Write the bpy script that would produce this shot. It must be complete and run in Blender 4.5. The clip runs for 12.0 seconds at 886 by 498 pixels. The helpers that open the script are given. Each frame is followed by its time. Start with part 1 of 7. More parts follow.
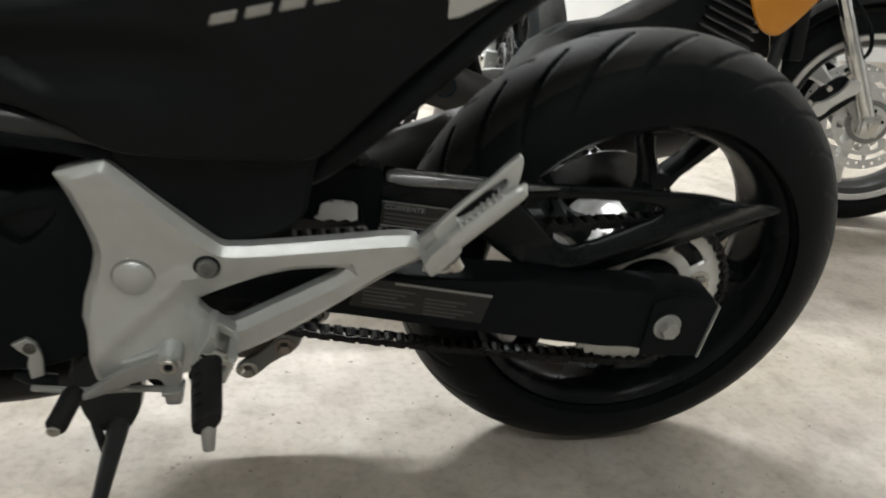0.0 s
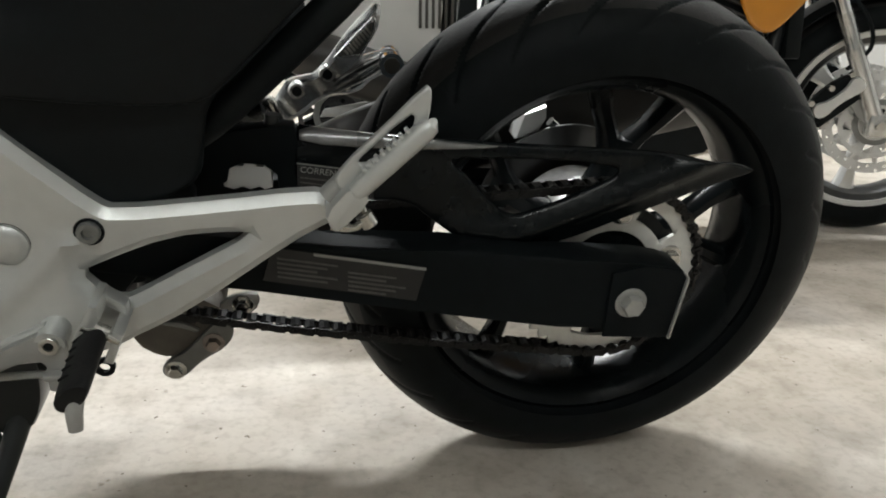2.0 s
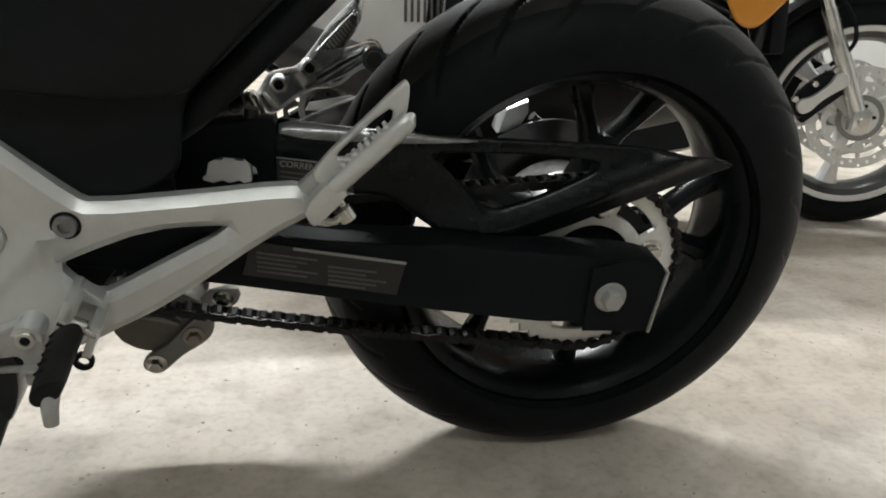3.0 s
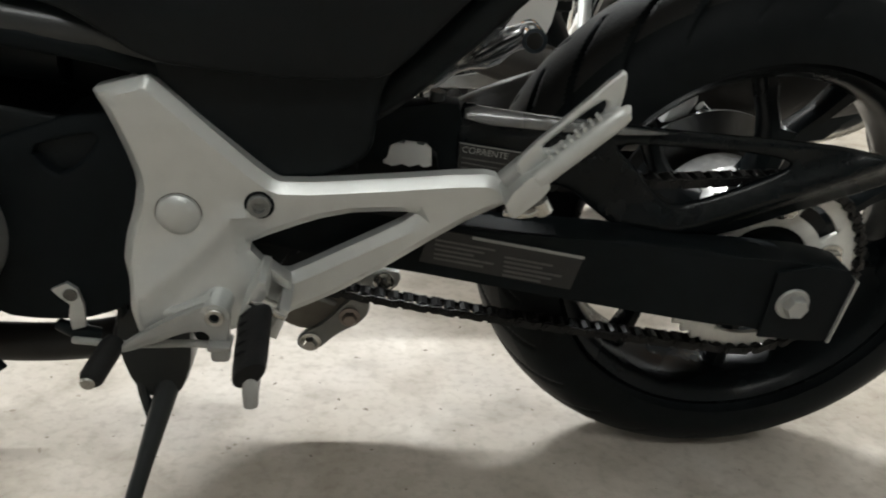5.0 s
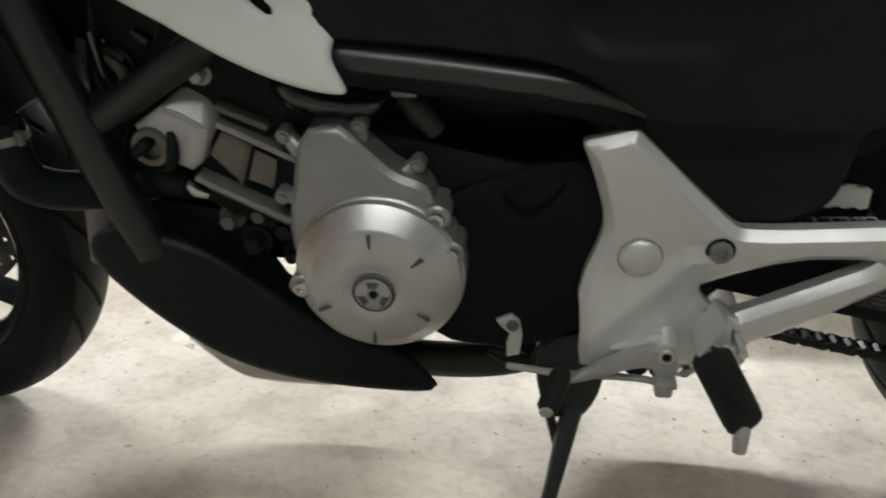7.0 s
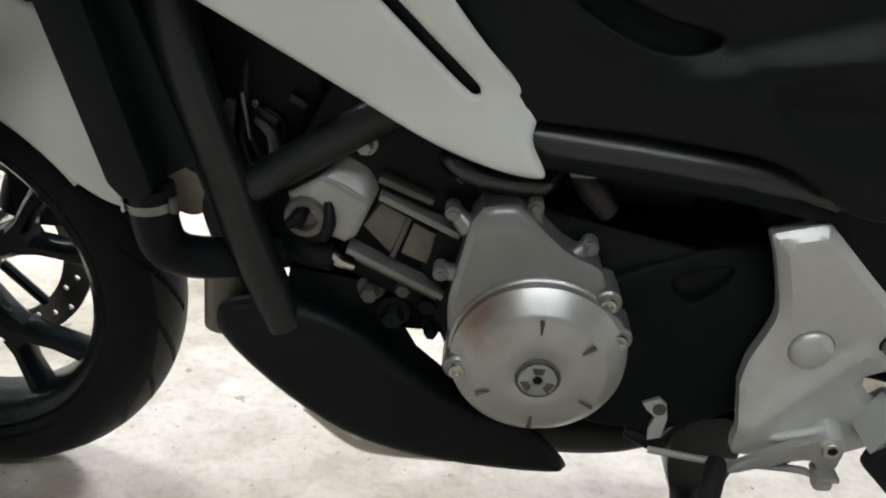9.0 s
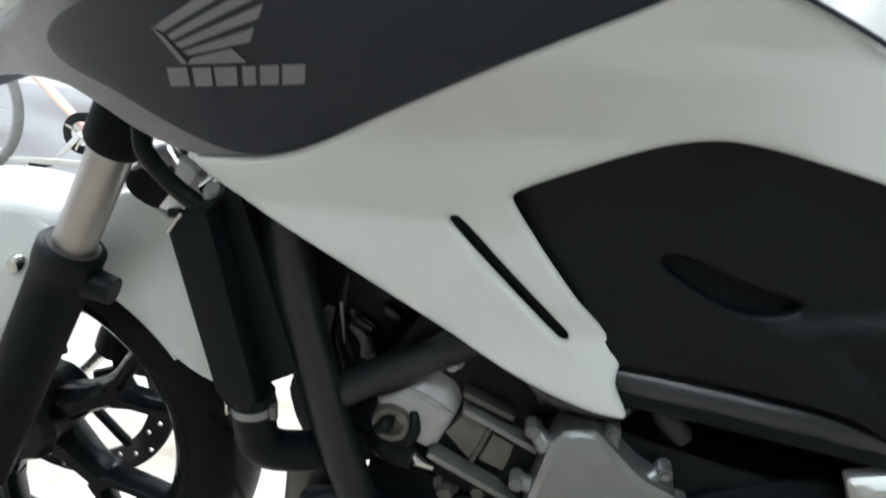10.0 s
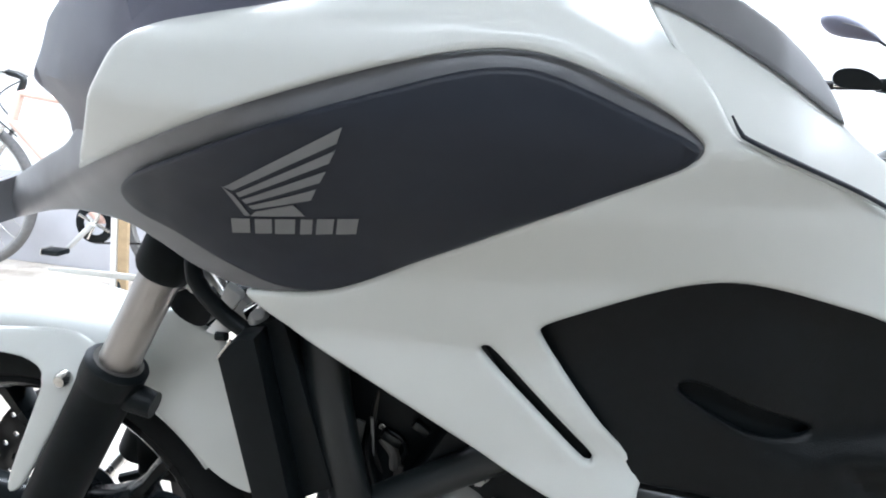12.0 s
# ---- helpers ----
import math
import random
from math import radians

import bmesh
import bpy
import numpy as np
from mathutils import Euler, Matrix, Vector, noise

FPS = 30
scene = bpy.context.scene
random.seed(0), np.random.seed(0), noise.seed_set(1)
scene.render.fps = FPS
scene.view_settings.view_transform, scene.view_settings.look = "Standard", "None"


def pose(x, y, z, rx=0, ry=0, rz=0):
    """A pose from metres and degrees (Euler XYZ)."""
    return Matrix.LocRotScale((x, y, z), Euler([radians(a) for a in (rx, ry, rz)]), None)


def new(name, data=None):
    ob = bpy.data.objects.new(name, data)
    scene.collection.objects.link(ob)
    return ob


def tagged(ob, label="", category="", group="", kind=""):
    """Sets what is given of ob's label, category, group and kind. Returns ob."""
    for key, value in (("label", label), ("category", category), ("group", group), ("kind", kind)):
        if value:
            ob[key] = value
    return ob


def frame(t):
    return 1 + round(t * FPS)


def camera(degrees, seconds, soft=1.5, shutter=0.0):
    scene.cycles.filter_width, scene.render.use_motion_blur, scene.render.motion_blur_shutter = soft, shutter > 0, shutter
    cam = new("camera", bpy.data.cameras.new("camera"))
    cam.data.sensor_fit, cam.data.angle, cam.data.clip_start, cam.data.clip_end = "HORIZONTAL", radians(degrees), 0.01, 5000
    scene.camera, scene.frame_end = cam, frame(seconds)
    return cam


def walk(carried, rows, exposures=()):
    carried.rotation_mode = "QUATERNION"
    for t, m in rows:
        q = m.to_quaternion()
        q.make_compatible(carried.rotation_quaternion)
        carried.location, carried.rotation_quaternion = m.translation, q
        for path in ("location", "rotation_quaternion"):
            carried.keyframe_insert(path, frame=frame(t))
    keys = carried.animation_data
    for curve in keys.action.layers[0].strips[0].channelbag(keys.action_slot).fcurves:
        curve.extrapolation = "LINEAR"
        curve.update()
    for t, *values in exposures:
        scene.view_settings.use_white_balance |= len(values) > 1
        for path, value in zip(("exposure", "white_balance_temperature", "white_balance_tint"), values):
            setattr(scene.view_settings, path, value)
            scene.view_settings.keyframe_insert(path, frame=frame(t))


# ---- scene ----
from mathutils import geometry

# ---------------------------------------------------------------- camera
cam = camera(59.4, 12.0, soft=1.9, shutter=0.4)
ROWS = [
    (0, -0.4530, -0.9264, 0.7167, 67.19, -4.23, -10.81),
    (0.2, -0.4279, -0.8993, 0.6695, 67.77, -2.93, -11.42),
    (0.5, -0.3866, -0.8859, 0.6391, 66.51, -2.64, -9.39),
    (1, -0.3571, -0.8875, 0.6103, 70.56, -1.55, -7.55),
    (1.5, -0.3438, -0.8921, 0.6056, 70.95, -1.91, -8.58),
    (2, -0.3355, -0.8963, 0.6058, 71.18, -1.76, -9.44),
    (2.5, -0.3282, -0.8984, 0.6055, 71.06, -1.92, -9.75),
    (2.7, -0.3262, -0.8988, 0.6053, 70.64, -2.10, -10.44),
    (4.3, -0.3665, -0.8896, 0.6259, 71.83, -3.07, -6.00),
    (4.5, -0.3872, -0.8804, 0.6263, 71.15, -3.45, -5.53),
    (5, -0.4294, -0.8574, 0.6096, 68.61, -3.14, -4.42),
    (5.5, -0.4745, -0.8506, 0.6137, 69.09, -3.08, -2.20),
    (6, -0.5407, -0.8416, 0.6218, 68.42, -2.19, -1.37),
    (6.5, -0.6122, -0.8486, 0.6428, 67.26, -1.67, 1.25),
    (7, -0.6966, -0.8683, 0.6611, 67.08, -0.19, 6.57),
    (7.2, -0.7263, -0.8665, 0.6691, 67.85, -0.56, 6.58),
    (9, -0.8978, -0.8384, 0.6937, 68.72, -3.43, 3.52),
    (9.5, -0.9258, -0.8437, 0.7406, 73.61, -5.66, 4.75),
    (10, -0.9412, -0.8440, 0.8189, 74.28, -5.43, 7.85),
    (10.5, -0.9555, -0.8587, 0.8464, 77.71, -7.37, 8.06),
    (11, -0.9631, -0.8806, 0.8627, 79.97, -6.66, 8.72),
    (11.5, -0.9667, -0.8868, 0.8666, 80.77, -6.00, 7.72),
    (12, -0.9678, -0.8873, 0.8674, 80.04, -5.48, 7.68),
]
EXPOSURES = [(0, 0.08, 6020, 7), (7.2, 0.10, 6020, 7), (9.0, 0.27, 5800, 8), (9.5, 0.65, 5520, 6), (10.0, 0.76, 5440, 5), (11.0, 0.97, 5360, 10), (12.0, 0.95, 5300, 10)]
walk(cam, [(t, pose(x, y, z, rx, ry, rz)) for t, x, y, z, rx, ry, rz in ROWS], EXPOSURES)

# ---------------------------------------------------------------- light
world = bpy.data.worlds.new("world")
scene.world = world
world.use_nodes = True
world.node_tree.nodes["Background"].inputs[0].default_value = (0.9, 0.95, 1.0, 1)
world.node_tree.nodes["Background"].inputs[1].default_value = 0.05

ROOM = dict(x0=-5.0, x1=4.0, y0=-3.6, y1=2.4, y2=4.2, top=2.75)


def tube_lamp(x, y, z, watts, colour=(1.0, 0.965, 0.91), length=2.4):
    data = bpy.data.lights.new("tube_light", "AREA")
    data.shape, data.size, data.size_y = "RECTANGLE", length, 0.06
    data.energy, data.color = watts, colour
    ob = new("tube_light", data)
    ob.matrix_world = pose(x, y, z, 0, 0, 0)
    return ob


# all out of view; the last is added fill for the right-hand floor
LAMPS = [(-0.2, 2.18, 2.62, 120), (-0.6, -2.2, 2.62, 15.5), (-3.1, 1.2, 2.62, 64), (2.4, 1.6, 2.62, 26)]
for lx, ly, lz, lw in LAMPS:
    tube_lamp(lx, ly, lz, lw, (1.0, 0.975, 0.90) if ly < 0 else (1.0, 0.965, 0.91), 1.2 if lw > 100 else 2.4)


# ---------------------------------------------------------------- materials
def material(name, colour, rough=0.5, metal=0.0, vary=0.12, scale=30.0, bump=0.0, bump_scale=200.0,
             coat=0.0, second=None, spec=0.5):
    m = bpy.data.materials.new(name)
    m.use_nodes = True
    nt = m.node_tree
    b = nt.nodes["Principled BSDF"]
    b.inputs["Roughness"].default_value = rough
    b.inputs["Metallic"].default_value = metal
    b.inputs["Coat Weight"].default_value = coat
    b.inputs["Specular IOR Level"].default_value = spec
    b.inputs["Coat Roughness"].default_value = 0.08
    co = nt.nodes.new("ShaderNodeTexCoord")
    n1 = nt.nodes.new("ShaderNodeTexNoise")
    n1.inputs["Scale"].default_value, n1.inputs["Detail"].default_value = scale, 6.0
    n2 = nt.nodes.new("ShaderNodeTexNoise")
    n2.inputs["Scale"].default_value, n2.inputs["Detail"].default_value = scale * 0.13, 4.0
    add = nt.nodes.new("ShaderNodeMath")
    add.operation = "ADD"
    half = nt.nodes.new("ShaderNodeMath")
    half.operation, half.inputs[1].default_value = "MULTIPLY", 0.5
    ramp = nt.nodes.new("ShaderNodeValToRGB")
    lo = second or tuple(c * (1 - vary) for c in colour)
    hi = tuple(min(1, c * (1 + vary)) for c in colour)
    ramp.color_ramp.elements[0].position, ramp.color_ramp.elements[0].color = 0.36, (*lo, 1)
    ramp.color_ramp.elements[1].position, ramp.color_ramp.elements[1].color = 0.64, (*hi, 1)
    for n in (n1, n2):
        nt.links.new(co.outputs["Object"], n.inputs["Vector"])
    nt.links.new(n1.outputs["Fac"], add.inputs[0])
    nt.links.new(n2.outputs["Fac"], add.inputs[1])
    nt.links.new(add.outputs[0], half.inputs[0])
    nt.links.new(half.outputs[0], ramp.inputs[0])
    nt.links.new(ramp.outputs[0], b.inputs["Base Color"])
    rr = nt.nodes.new("ShaderNodeMapRange")
    rr.inputs[1].default_value, rr.inputs[2].default_value = 0.3, 0.7
    rr.inputs[3].default_value, rr.inputs[4].default_value = rough * 0.85, min(1, rough * 1.18)
    nt.links.new(n2.outputs["Fac"], rr.inputs[0])
    nt.links.new(rr.outputs[0], b.inputs["Roughness"])
    if bump:
        n3 = nt.nodes.new("ShaderNodeTexNoise")
        n3.inputs["Scale"].default_value, n3.inputs["Detail"].default_value = bump_scale, 3.0
        bp = nt.nodes.new("ShaderNodeBump")
        bp.inputs["Strength"].default_value, bp.inputs["Distance"].default_value = bump, 0.002
        nt.links.new(co.outputs["Object"], n3.inputs["Vector"])
        nt.links.new(n3.outputs["Fac"], bp.inputs["Height"])
        nt.links.new(bp.outputs[0], b.inputs["Normal"])
    return m


def concrete():
    m = bpy.data.materials.new("concrete")
    m.use_nodes = True
    nt = m.node_tree
    b = nt.nodes["Principled BSDF"]
    b.inputs["Roughness"].default_value = 0.72
    co = nt.nodes.new("ShaderNodeTexCoord")

    def noise_node(scale, detail):
        n = nt.nodes.new("ShaderNodeTexNoise")
        n.inputs["Scale"].default_value, n.inputs["Detail"].default_value = scale, detail
        nt.links.new(co.outputs["Object"], n.inputs["Vector"])
        return n

    def ramp(src, stops):
        r = nt.nodes.new("ShaderNodeValToRGB")
        while len(r.color_ramp.elements) < len(stops):
            r.color_ramp.elements.new(0.5)
        for e, (p, c) in zip(r.color_ramp.elements, stops):
            e.position, e.color = p, (*c, 1)
        nt.links.new(src, r.inputs[0])
        return r

    def mix(kind, fac, a, c):
        x = nt.nodes.new("ShaderNodeMix")
        x.data_type, x.blend_type = "RGBA", kind
        x.inputs[0].default_value = fac
        nt.links.new(a, x.inputs[6])
        nt.links.new(c, x.inputs[7])
        return x.outputs[2]

    big = ramp(noise_node(1.7, 7).outputs["Fac"], [(0.32, (0.385, 0.340, 0.276)), (0.47, (0.50, 0.453, 0.390)), (0.64, (0.61, 0.562, 0.505))])
    mid = ramp(noise_node(11, 8).outputs["Fac"], [(0.34, (0.72, 0.70, 0.665)), (0.52, (0.97, 0.965, 0.955)), (0.66, (1.0, 1.0, 1.0))])
    fine = ramp(noise_node(70, 6).outputs["Fac"], [(0.33, (0.76, 0.745, 0.72)), (0.52, (1, 1, 1))])
    speck = ramp(noise_node(75, 2).outputs["Fac"], [(0.255, (0.32, 0.29, 0.25)), (0.290, (1, 1, 1))])
    pits = ramp(noise_node(26, 3).outputs["Fac"], [(0.255, (0.46, 0.42, 0.37)), (0.290, (1, 1, 1))])
    patch = ramp(noise_node(3.6, 4).outputs["Fac"], [(0.57, (1, 1, 1)), (0.64, (0.86, 0.865, 0.87))])
    pale = ramp(noise_node(6.5, 6).outputs["Fac"], [(0.58, (0, 0, 0)), (0.68, (0.09, 0.09, 0.085))])
    c = mix("MULTIPLY", 0.8, big.outputs[0], mid.outputs[0])
    c = mix("ADD", 1.0, c, pale.outputs[0])
    c = mix("MULTIPLY", 0.55, c, fine.outputs[0])
    c = mix("MULTIPLY", 0.9, c, speck.outputs[0])
    c = mix("MULTIPLY", 0.8, c, pits.outputs[0])
    c = mix("MULTIPLY", 0.8, c, patch.outputs[0])
    nt.links.new(c, b.inputs["Base Color"])
    bp = nt.nodes.new("ShaderNodeBump")
    bp.inputs["Strength"].default_value, bp.inputs["Distance"].default_value = 0.35, 0.004
    nt.links.new(noise_node(60, 8).outputs["Fac"], bp.inputs["Height"])
    nt.links.new(bp.outputs[0], b.inputs["Normal"])
    return m


M_FLOOR = concrete()
M_DARKWALL = material("unseen_dim_wall", (0.30, 0.30, 0.29), 0.7, vary=0.05, scale=8, bump=0.15, bump_scale=60)
M_WALL = material("white_wall_paint", (0.78, 0.78, 0.77), 0.7, vary=0.03, scale=8, bump=0.15, bump_scale=60)
M_DADO = material("grey_wall_paint", (0.55, 0.56, 0.60), 0.6, vary=0.05, scale=8, bump=0.15, bump_scale=60)
M_SILVER = material("silver_paint", (0.615, 0.63, 0.622), 0.38, metal=0.6, vary=0.04, scale=60, bump=0.05, bump_scale=900)
M_ALU = material("cast_aluminium", (0.39, 0.395, 0.385), 0.42, metal=0.4, vary=0.10, scale=50, bump=0.12, bump_scale=500)
M_ALUMID = material("dull_aluminium", (0.235, 0.238, 0.232), 0.38, metal=0.5, vary=0.12, scale=50, bump=0.12, bump_scale=500)
M_ALUDARK = material("dark_aluminium", (0.11, 0.105, 0.095), 0.45, metal=0.4, vary=0.2, scale=50, bump=0.12, bump_scale=500)
M_BLOCK = material("oily_cast_block", (0.125, 0.118, 0.100), 0.38, metal=0.3, vary=0.25, scale=40, bump=0.1, bump_scale=400)
M_PIPE = material("sooty_pipe", (0.022, 0.0205, 0.019), 0.5, vary=0.25, scale=30)
M_CAST = material("polished_cast", (0.48, 0.485, 0.49), 0.27, metal=0.9, vary=0.08, scale=40)
M_GLOSS = material("gloss_black_plastic", (0.0085, 0.0105, 0.0115), 0.26, spec=0.85, vary=0.15, scale=60)
M_SLATE = material("slate_plastic", (0.104, 0.108, 0.148), 0.40, spec=0.70, vary=0.05, scale=60, bump=0.03, bump_scale=1200)
M_LABELDIM = material("faded_print", (0.085, 0.083, 0.08), 0.5, vary=0.2, scale=160)
M_STEEL = material("steel", (0.62, 0.61, 0.58), 0.25, metal=1.0, vary=0.08, scale=60)
M_DARKSTEEL = material("dark_disc_steel", (0.10, 0.10, 0.10), 0.3, metal=0.9, vary=0.15, scale=40)
# paler than the guard: the lamp's sheen is put into the colour
M_GLOSSTOP = material("sheen_gloss_black", (0.11, 0.11, 0.108), 0.26, spec=1.0, vary=0.30, scale=70, coat=1.0)
M_CYCLE = material("faded_orange_paint", (0.84, 0.60, 0.50), 0.3, vary=0.05, scale=20, coat=0.5)
M_CYCLETYRE = material("grey_tyre", (0.17, 0.17, 0.17), 0.7, vary=0.2, scale=60)
M_GUARD = material("black_guard_plastic", (0.0040, 0.0056, 0.0064), 0.24, spec=0.20, vary=0.2, scale=60)
M_LEG = material("fork_silver", (0.82, 0.82, 0.81), 0.30, metal=0.25, vary=0.04, scale=40)
M_CHROME = material("chrome", (0.80, 0.80, 0.80), 0.10, metal=1.0, vary=0.03, scale=20)
M_CASE = material("case_paint", (0.28, 0.287, 0.284), 0.34, metal=0.55, vary=0.06, scale=50, bump=0.06, bump_scale=600)
M_DISC = material("disc_steel", (0.42, 0.415, 0.40), 0.35, metal=0.7, vary=0.10, scale=60)
M_COVER = material("stained_cover", (0.50, 0.51, 0.505), 0.34, metal=0.75, vary=0.06, scale=50, bump=0.03, bump_scale=500)
M_STANCHION = material("fork_steel", (0.42, 0.405, 0.39), 0.30, metal=1.0, vary=0.06, scale=25)
M_BLACK = material("black_plastic", (0.0058, 0.0080, 0.0090), 0.44, spec=0.16, vary=0.2, scale=90, bump=0.12, bump_scale=700)
M_GRAIN = material("grained_black_plastic", (0.0038, 0.0056, 0.0066), 0.33, spec=0.21, vary=0.2, scale=120, bump=0.22, bump_scale=900)
M_FRAME = material("black_frame_paint", (0.0110, 0.0140, 0.0150), 0.33, spec=0.42, vary=0.15, scale=40, coat=0.10)
M_SIDETUBE = material("satin_tube_paint", (0.0110, 0.0135, 0.0145), 0.30, spec=0.70, vary=0.15, scale=40)
M_SWING = material("satin_black_steel", (0.0062, 0.0082, 0.0092), 0.50, spec=0.09, vary=0.2, scale=50, bump=0.06, bump_scale=500)
M_RUBBER = material("tyre_rubber", (0.0066, 0.0082, 0.0090), 0.50, spec=0.10, vary=0.25, scale=40, second=(0.0046, 0.0060, 0.0066), bump=0.15, bump_scale=400)
M_RIM = material("black_rim_paint", (0.0054, 0.0072, 0.0080), 0.27, spec=0.16, vary=0.15, scale=40, coat=0.03)
M_TREAD = material("dusty_tread", (0.022, 0.0212, 0.0195), 0.60, spec=0.2, vary=0.40, scale=28, second=(0.0105, 0.0108, 0.0105), bump=0.2, bump_scale=300)
M_PEG = material("peg_rubber", (0.012, 0.012, 0.0125), 0.7, spec=0.25, vary=0.2, scale=80, bump=0.2, bump_scale=500)
M_WHITE = material("pearl_white_paint", (0.70, 0.725, 0.70), 0.42, vary=0.015, scale=12, coat=0.45)
M_WHITE.node_tree.nodes["Principled BSDF"].inputs["Coat Roughness"].default_value = 0.19
M_GREY = material("matt_grey_plastic", (0.150, 0.152, 0.164), 0.40, spec=0.75, vary=0.05, scale=60, bump=0.03, bump_scale=1200)
M_PAD = material("graphite_panel", (0.0175, 0.0215, 0.0320), 0.46, spec=0.34, vary=0.06, scale=90, bump=0.05, bump_scale=1500)
M_LOGO = material("grey_print", (0.20, 0.205, 0.21), 0.5, vary=0.05, scale=60)
M_LABEL = material("printed_label", (0.016, 0.016, 0.0155), 0.5, vary=0.1, scale=120)
M_LABELPALE = material("pale_print", (0.30, 0.30, 0.29), 0.5, vary=0.1, scale=120)
M_CHAIN = material("oiled_chain", (0.0085, 0.0085, 0.0082), 0.42, metal=0.1, spec=0.35, vary=0.5, scale=150)
M_SPROCKET = material("sprocket_steel", (0.78, 0.775, 0.74), 0.42, metal=0.1, vary=0.14, scale=60)
M_BROWN = material("heat_stained_steel", (0.34, 0.29, 0.26), 0.38, metal=0.6, vary=0.25, scale=30)
M_ORANGE = material("orange_paint", (0.72, 0.30, 0.03), 0.25, vary=0.04, scale=20, coat=0.6)
M_WOOD = material("pale_wood", (0.45, 0.34, 0.20), 0.6, vary=0.15, scale=30, bump=0.1, bump_scale=100)
M_SEAT = material("seat_vinyl", (0.015, 0.015, 0.016), 0.6, vary=0.2, scale=60, bump=0.25, bump_scale=700)
M_FORKLEG = material("polished_fork_alloy", (0.74, 0.74, 0.73), 0.24, metal=0.85, vary=0.05, scale=40)
# blotchy pale steel: the hub's blurred reflection is put into the colour
M_HUBGLINT = material("hub_glint_steel", (0.84, 0.84, 0.82), 0.32, metal=0.2, vary=0.4, scale=45, second=(0.34, 0.34, 0.33), bump=0.2, bump_scale=160)
M_LINK = material("grimy_cast_link", (0.13, 0.118, 0.100), 0.5, metal=0.2, vary=0.3, scale=35, bump=0.15, bump_scale=300)
M_WHITEPLAIN = material("white_enamel", (0.75, 0.75, 0.73), 0.4, vary=0.03, scale=20)
M_TUBE = bpy.data.materials.new("lit_tube")
M_TUBE.use_nodes = True
M_TUBE.node_tree.nodes["Principled BSDF"].inputs["Emission Color"].default_value = (1.0, 0.95, 0.86, 1)
M_TUBE.node_tree.nodes["Principled BSDF"].inputs["Emission Strength"].default_value = 14.0


def stain(m, spot, radius, colour, strength):
    """Tints a material round one place of its object: a heat or oil stain."""
    nt = m.node_tree
    b = nt.nodes["Principled BSDF"]
    old = b.inputs["Base Color"].links[0].from_socket
    co = nt.nodes.new("ShaderNodeTexCoord")
    dist = nt.nodes.new("ShaderNodeVectorMath")
    dist.operation, dist.inputs[1].default_value = "DISTANCE", spot
    wob = nt.nodes.new("ShaderNodeTexNoise")
    wob.inputs["Scale"].default_value = 45
    add = nt.nodes.new("ShaderNodeMath")
    add.operation, add.inputs[1].default_value = "MULTIPLY", radius * 0.6
    tot = nt.nodes.new("ShaderNodeMath")
    tot.operation = "ADD"
    rng = nt.nodes.new("ShaderNodeMapRange")
    rng.inputs[1].default_value, rng.inputs[2].default_value = radius * 0.45, radius * 1.3
    rng.inputs[3].default_value, rng.inputs[4].default_value = strength, 0
    mx = nt.nodes.new("ShaderNodeMix")
    mx.data_type = "RGBA"
    mx.inputs[7].default_value = (*colour, 1)
    nt.links.new(co.outputs["Object"], dist.inputs[0])
    nt.links.new(co.outputs["Object"], wob.inputs["Vector"])
    nt.links.new(wob.outputs["Fac"], add.inputs[0])
    nt.links.new(dist.outputs["Value"], tot.inputs[0])
    nt.links.new(add.outputs[0], tot.inputs[1])
    nt.links.new(tot.outputs[0], rng.inputs[0])
    nt.links.new(rng.outputs[0], mx.inputs[0])
    nt.links.new(old, mx.inputs[6])
    nt.links.new(mx.outputs[2], b.inputs["Base Color"])


stain(M_COVER, (-0.888, -0.215, 0.430), 0.045, (0.20, 0.13, 0.08), 0.85)


# ---------------------------------------------------------------- mesh helpers
def link(name, bm, mat, parent=None, label=""):
    bmesh.ops.recalc_face_normals(bm, faces=bm.faces)
    for f in bm.faces:
        f.smooth = True
    for e in bm.edges:
        if len(e.link_faces) == 2 and e.calc_face_angle(0) > radians(38):
            e.smooth = False
    me = bpy.data.meshes.new(name)
    bm.to_mesh(me)
    bm.free()
    me.materials.append(mat)
    ob = new(name, me)
    if parent is not None:
        ob.parent = parent
    if label:
        ob["label"] = label
    return ob


part = link


def empty(name, m, label, category, group="", kind=""):
    ob = new(name)
    ob.empty_display_size = 0.1
    ob.matrix_world = m
    return tagged(ob, label, category, group, kind)


def inside(p, loop):
    x, z = p[:, 0:1], p[:, 1:2]
    a, b = loop, np.roll(loop, -1, 0)
    cond = (a[:, 1] > z) != (b[:, 1] > z)
    with np.errstate(divide="ignore", invalid="ignore"):
        xs = (b[:, 0] - a[:, 0]) * (z - a[:, 1]) / (b[:, 1] - a[:, 1]) + a[:, 0]
    return (np.sum(cond & (x < xs), 1) % 2) == 1


def edge_distance(p, loops):
    best = np.full(len(p), 1e9)
    for loop in loops:
        a, b = loop, np.roll(loop, -1, 0)
        ab = b - a
        t = np.clip(((p[:, None] - a) * ab).sum(2) / np.maximum((ab * ab).sum(1), 1e-12), 0, 1)
        best = np.minimum(best, np.linalg.norm(p[:, None] - (a + t[..., None] * ab), axis=2).min(1))
    return best


def rounded(loop, cuts=2, keep=0.25):
    p = np.array(loop, float)
    for _ in range(cuts):
        q = np.roll(p, -1, 0)
        p = np.stack([p + (q - p) * keep, q - (q - p) * keep], 1).reshape(-1, 2)
    return p


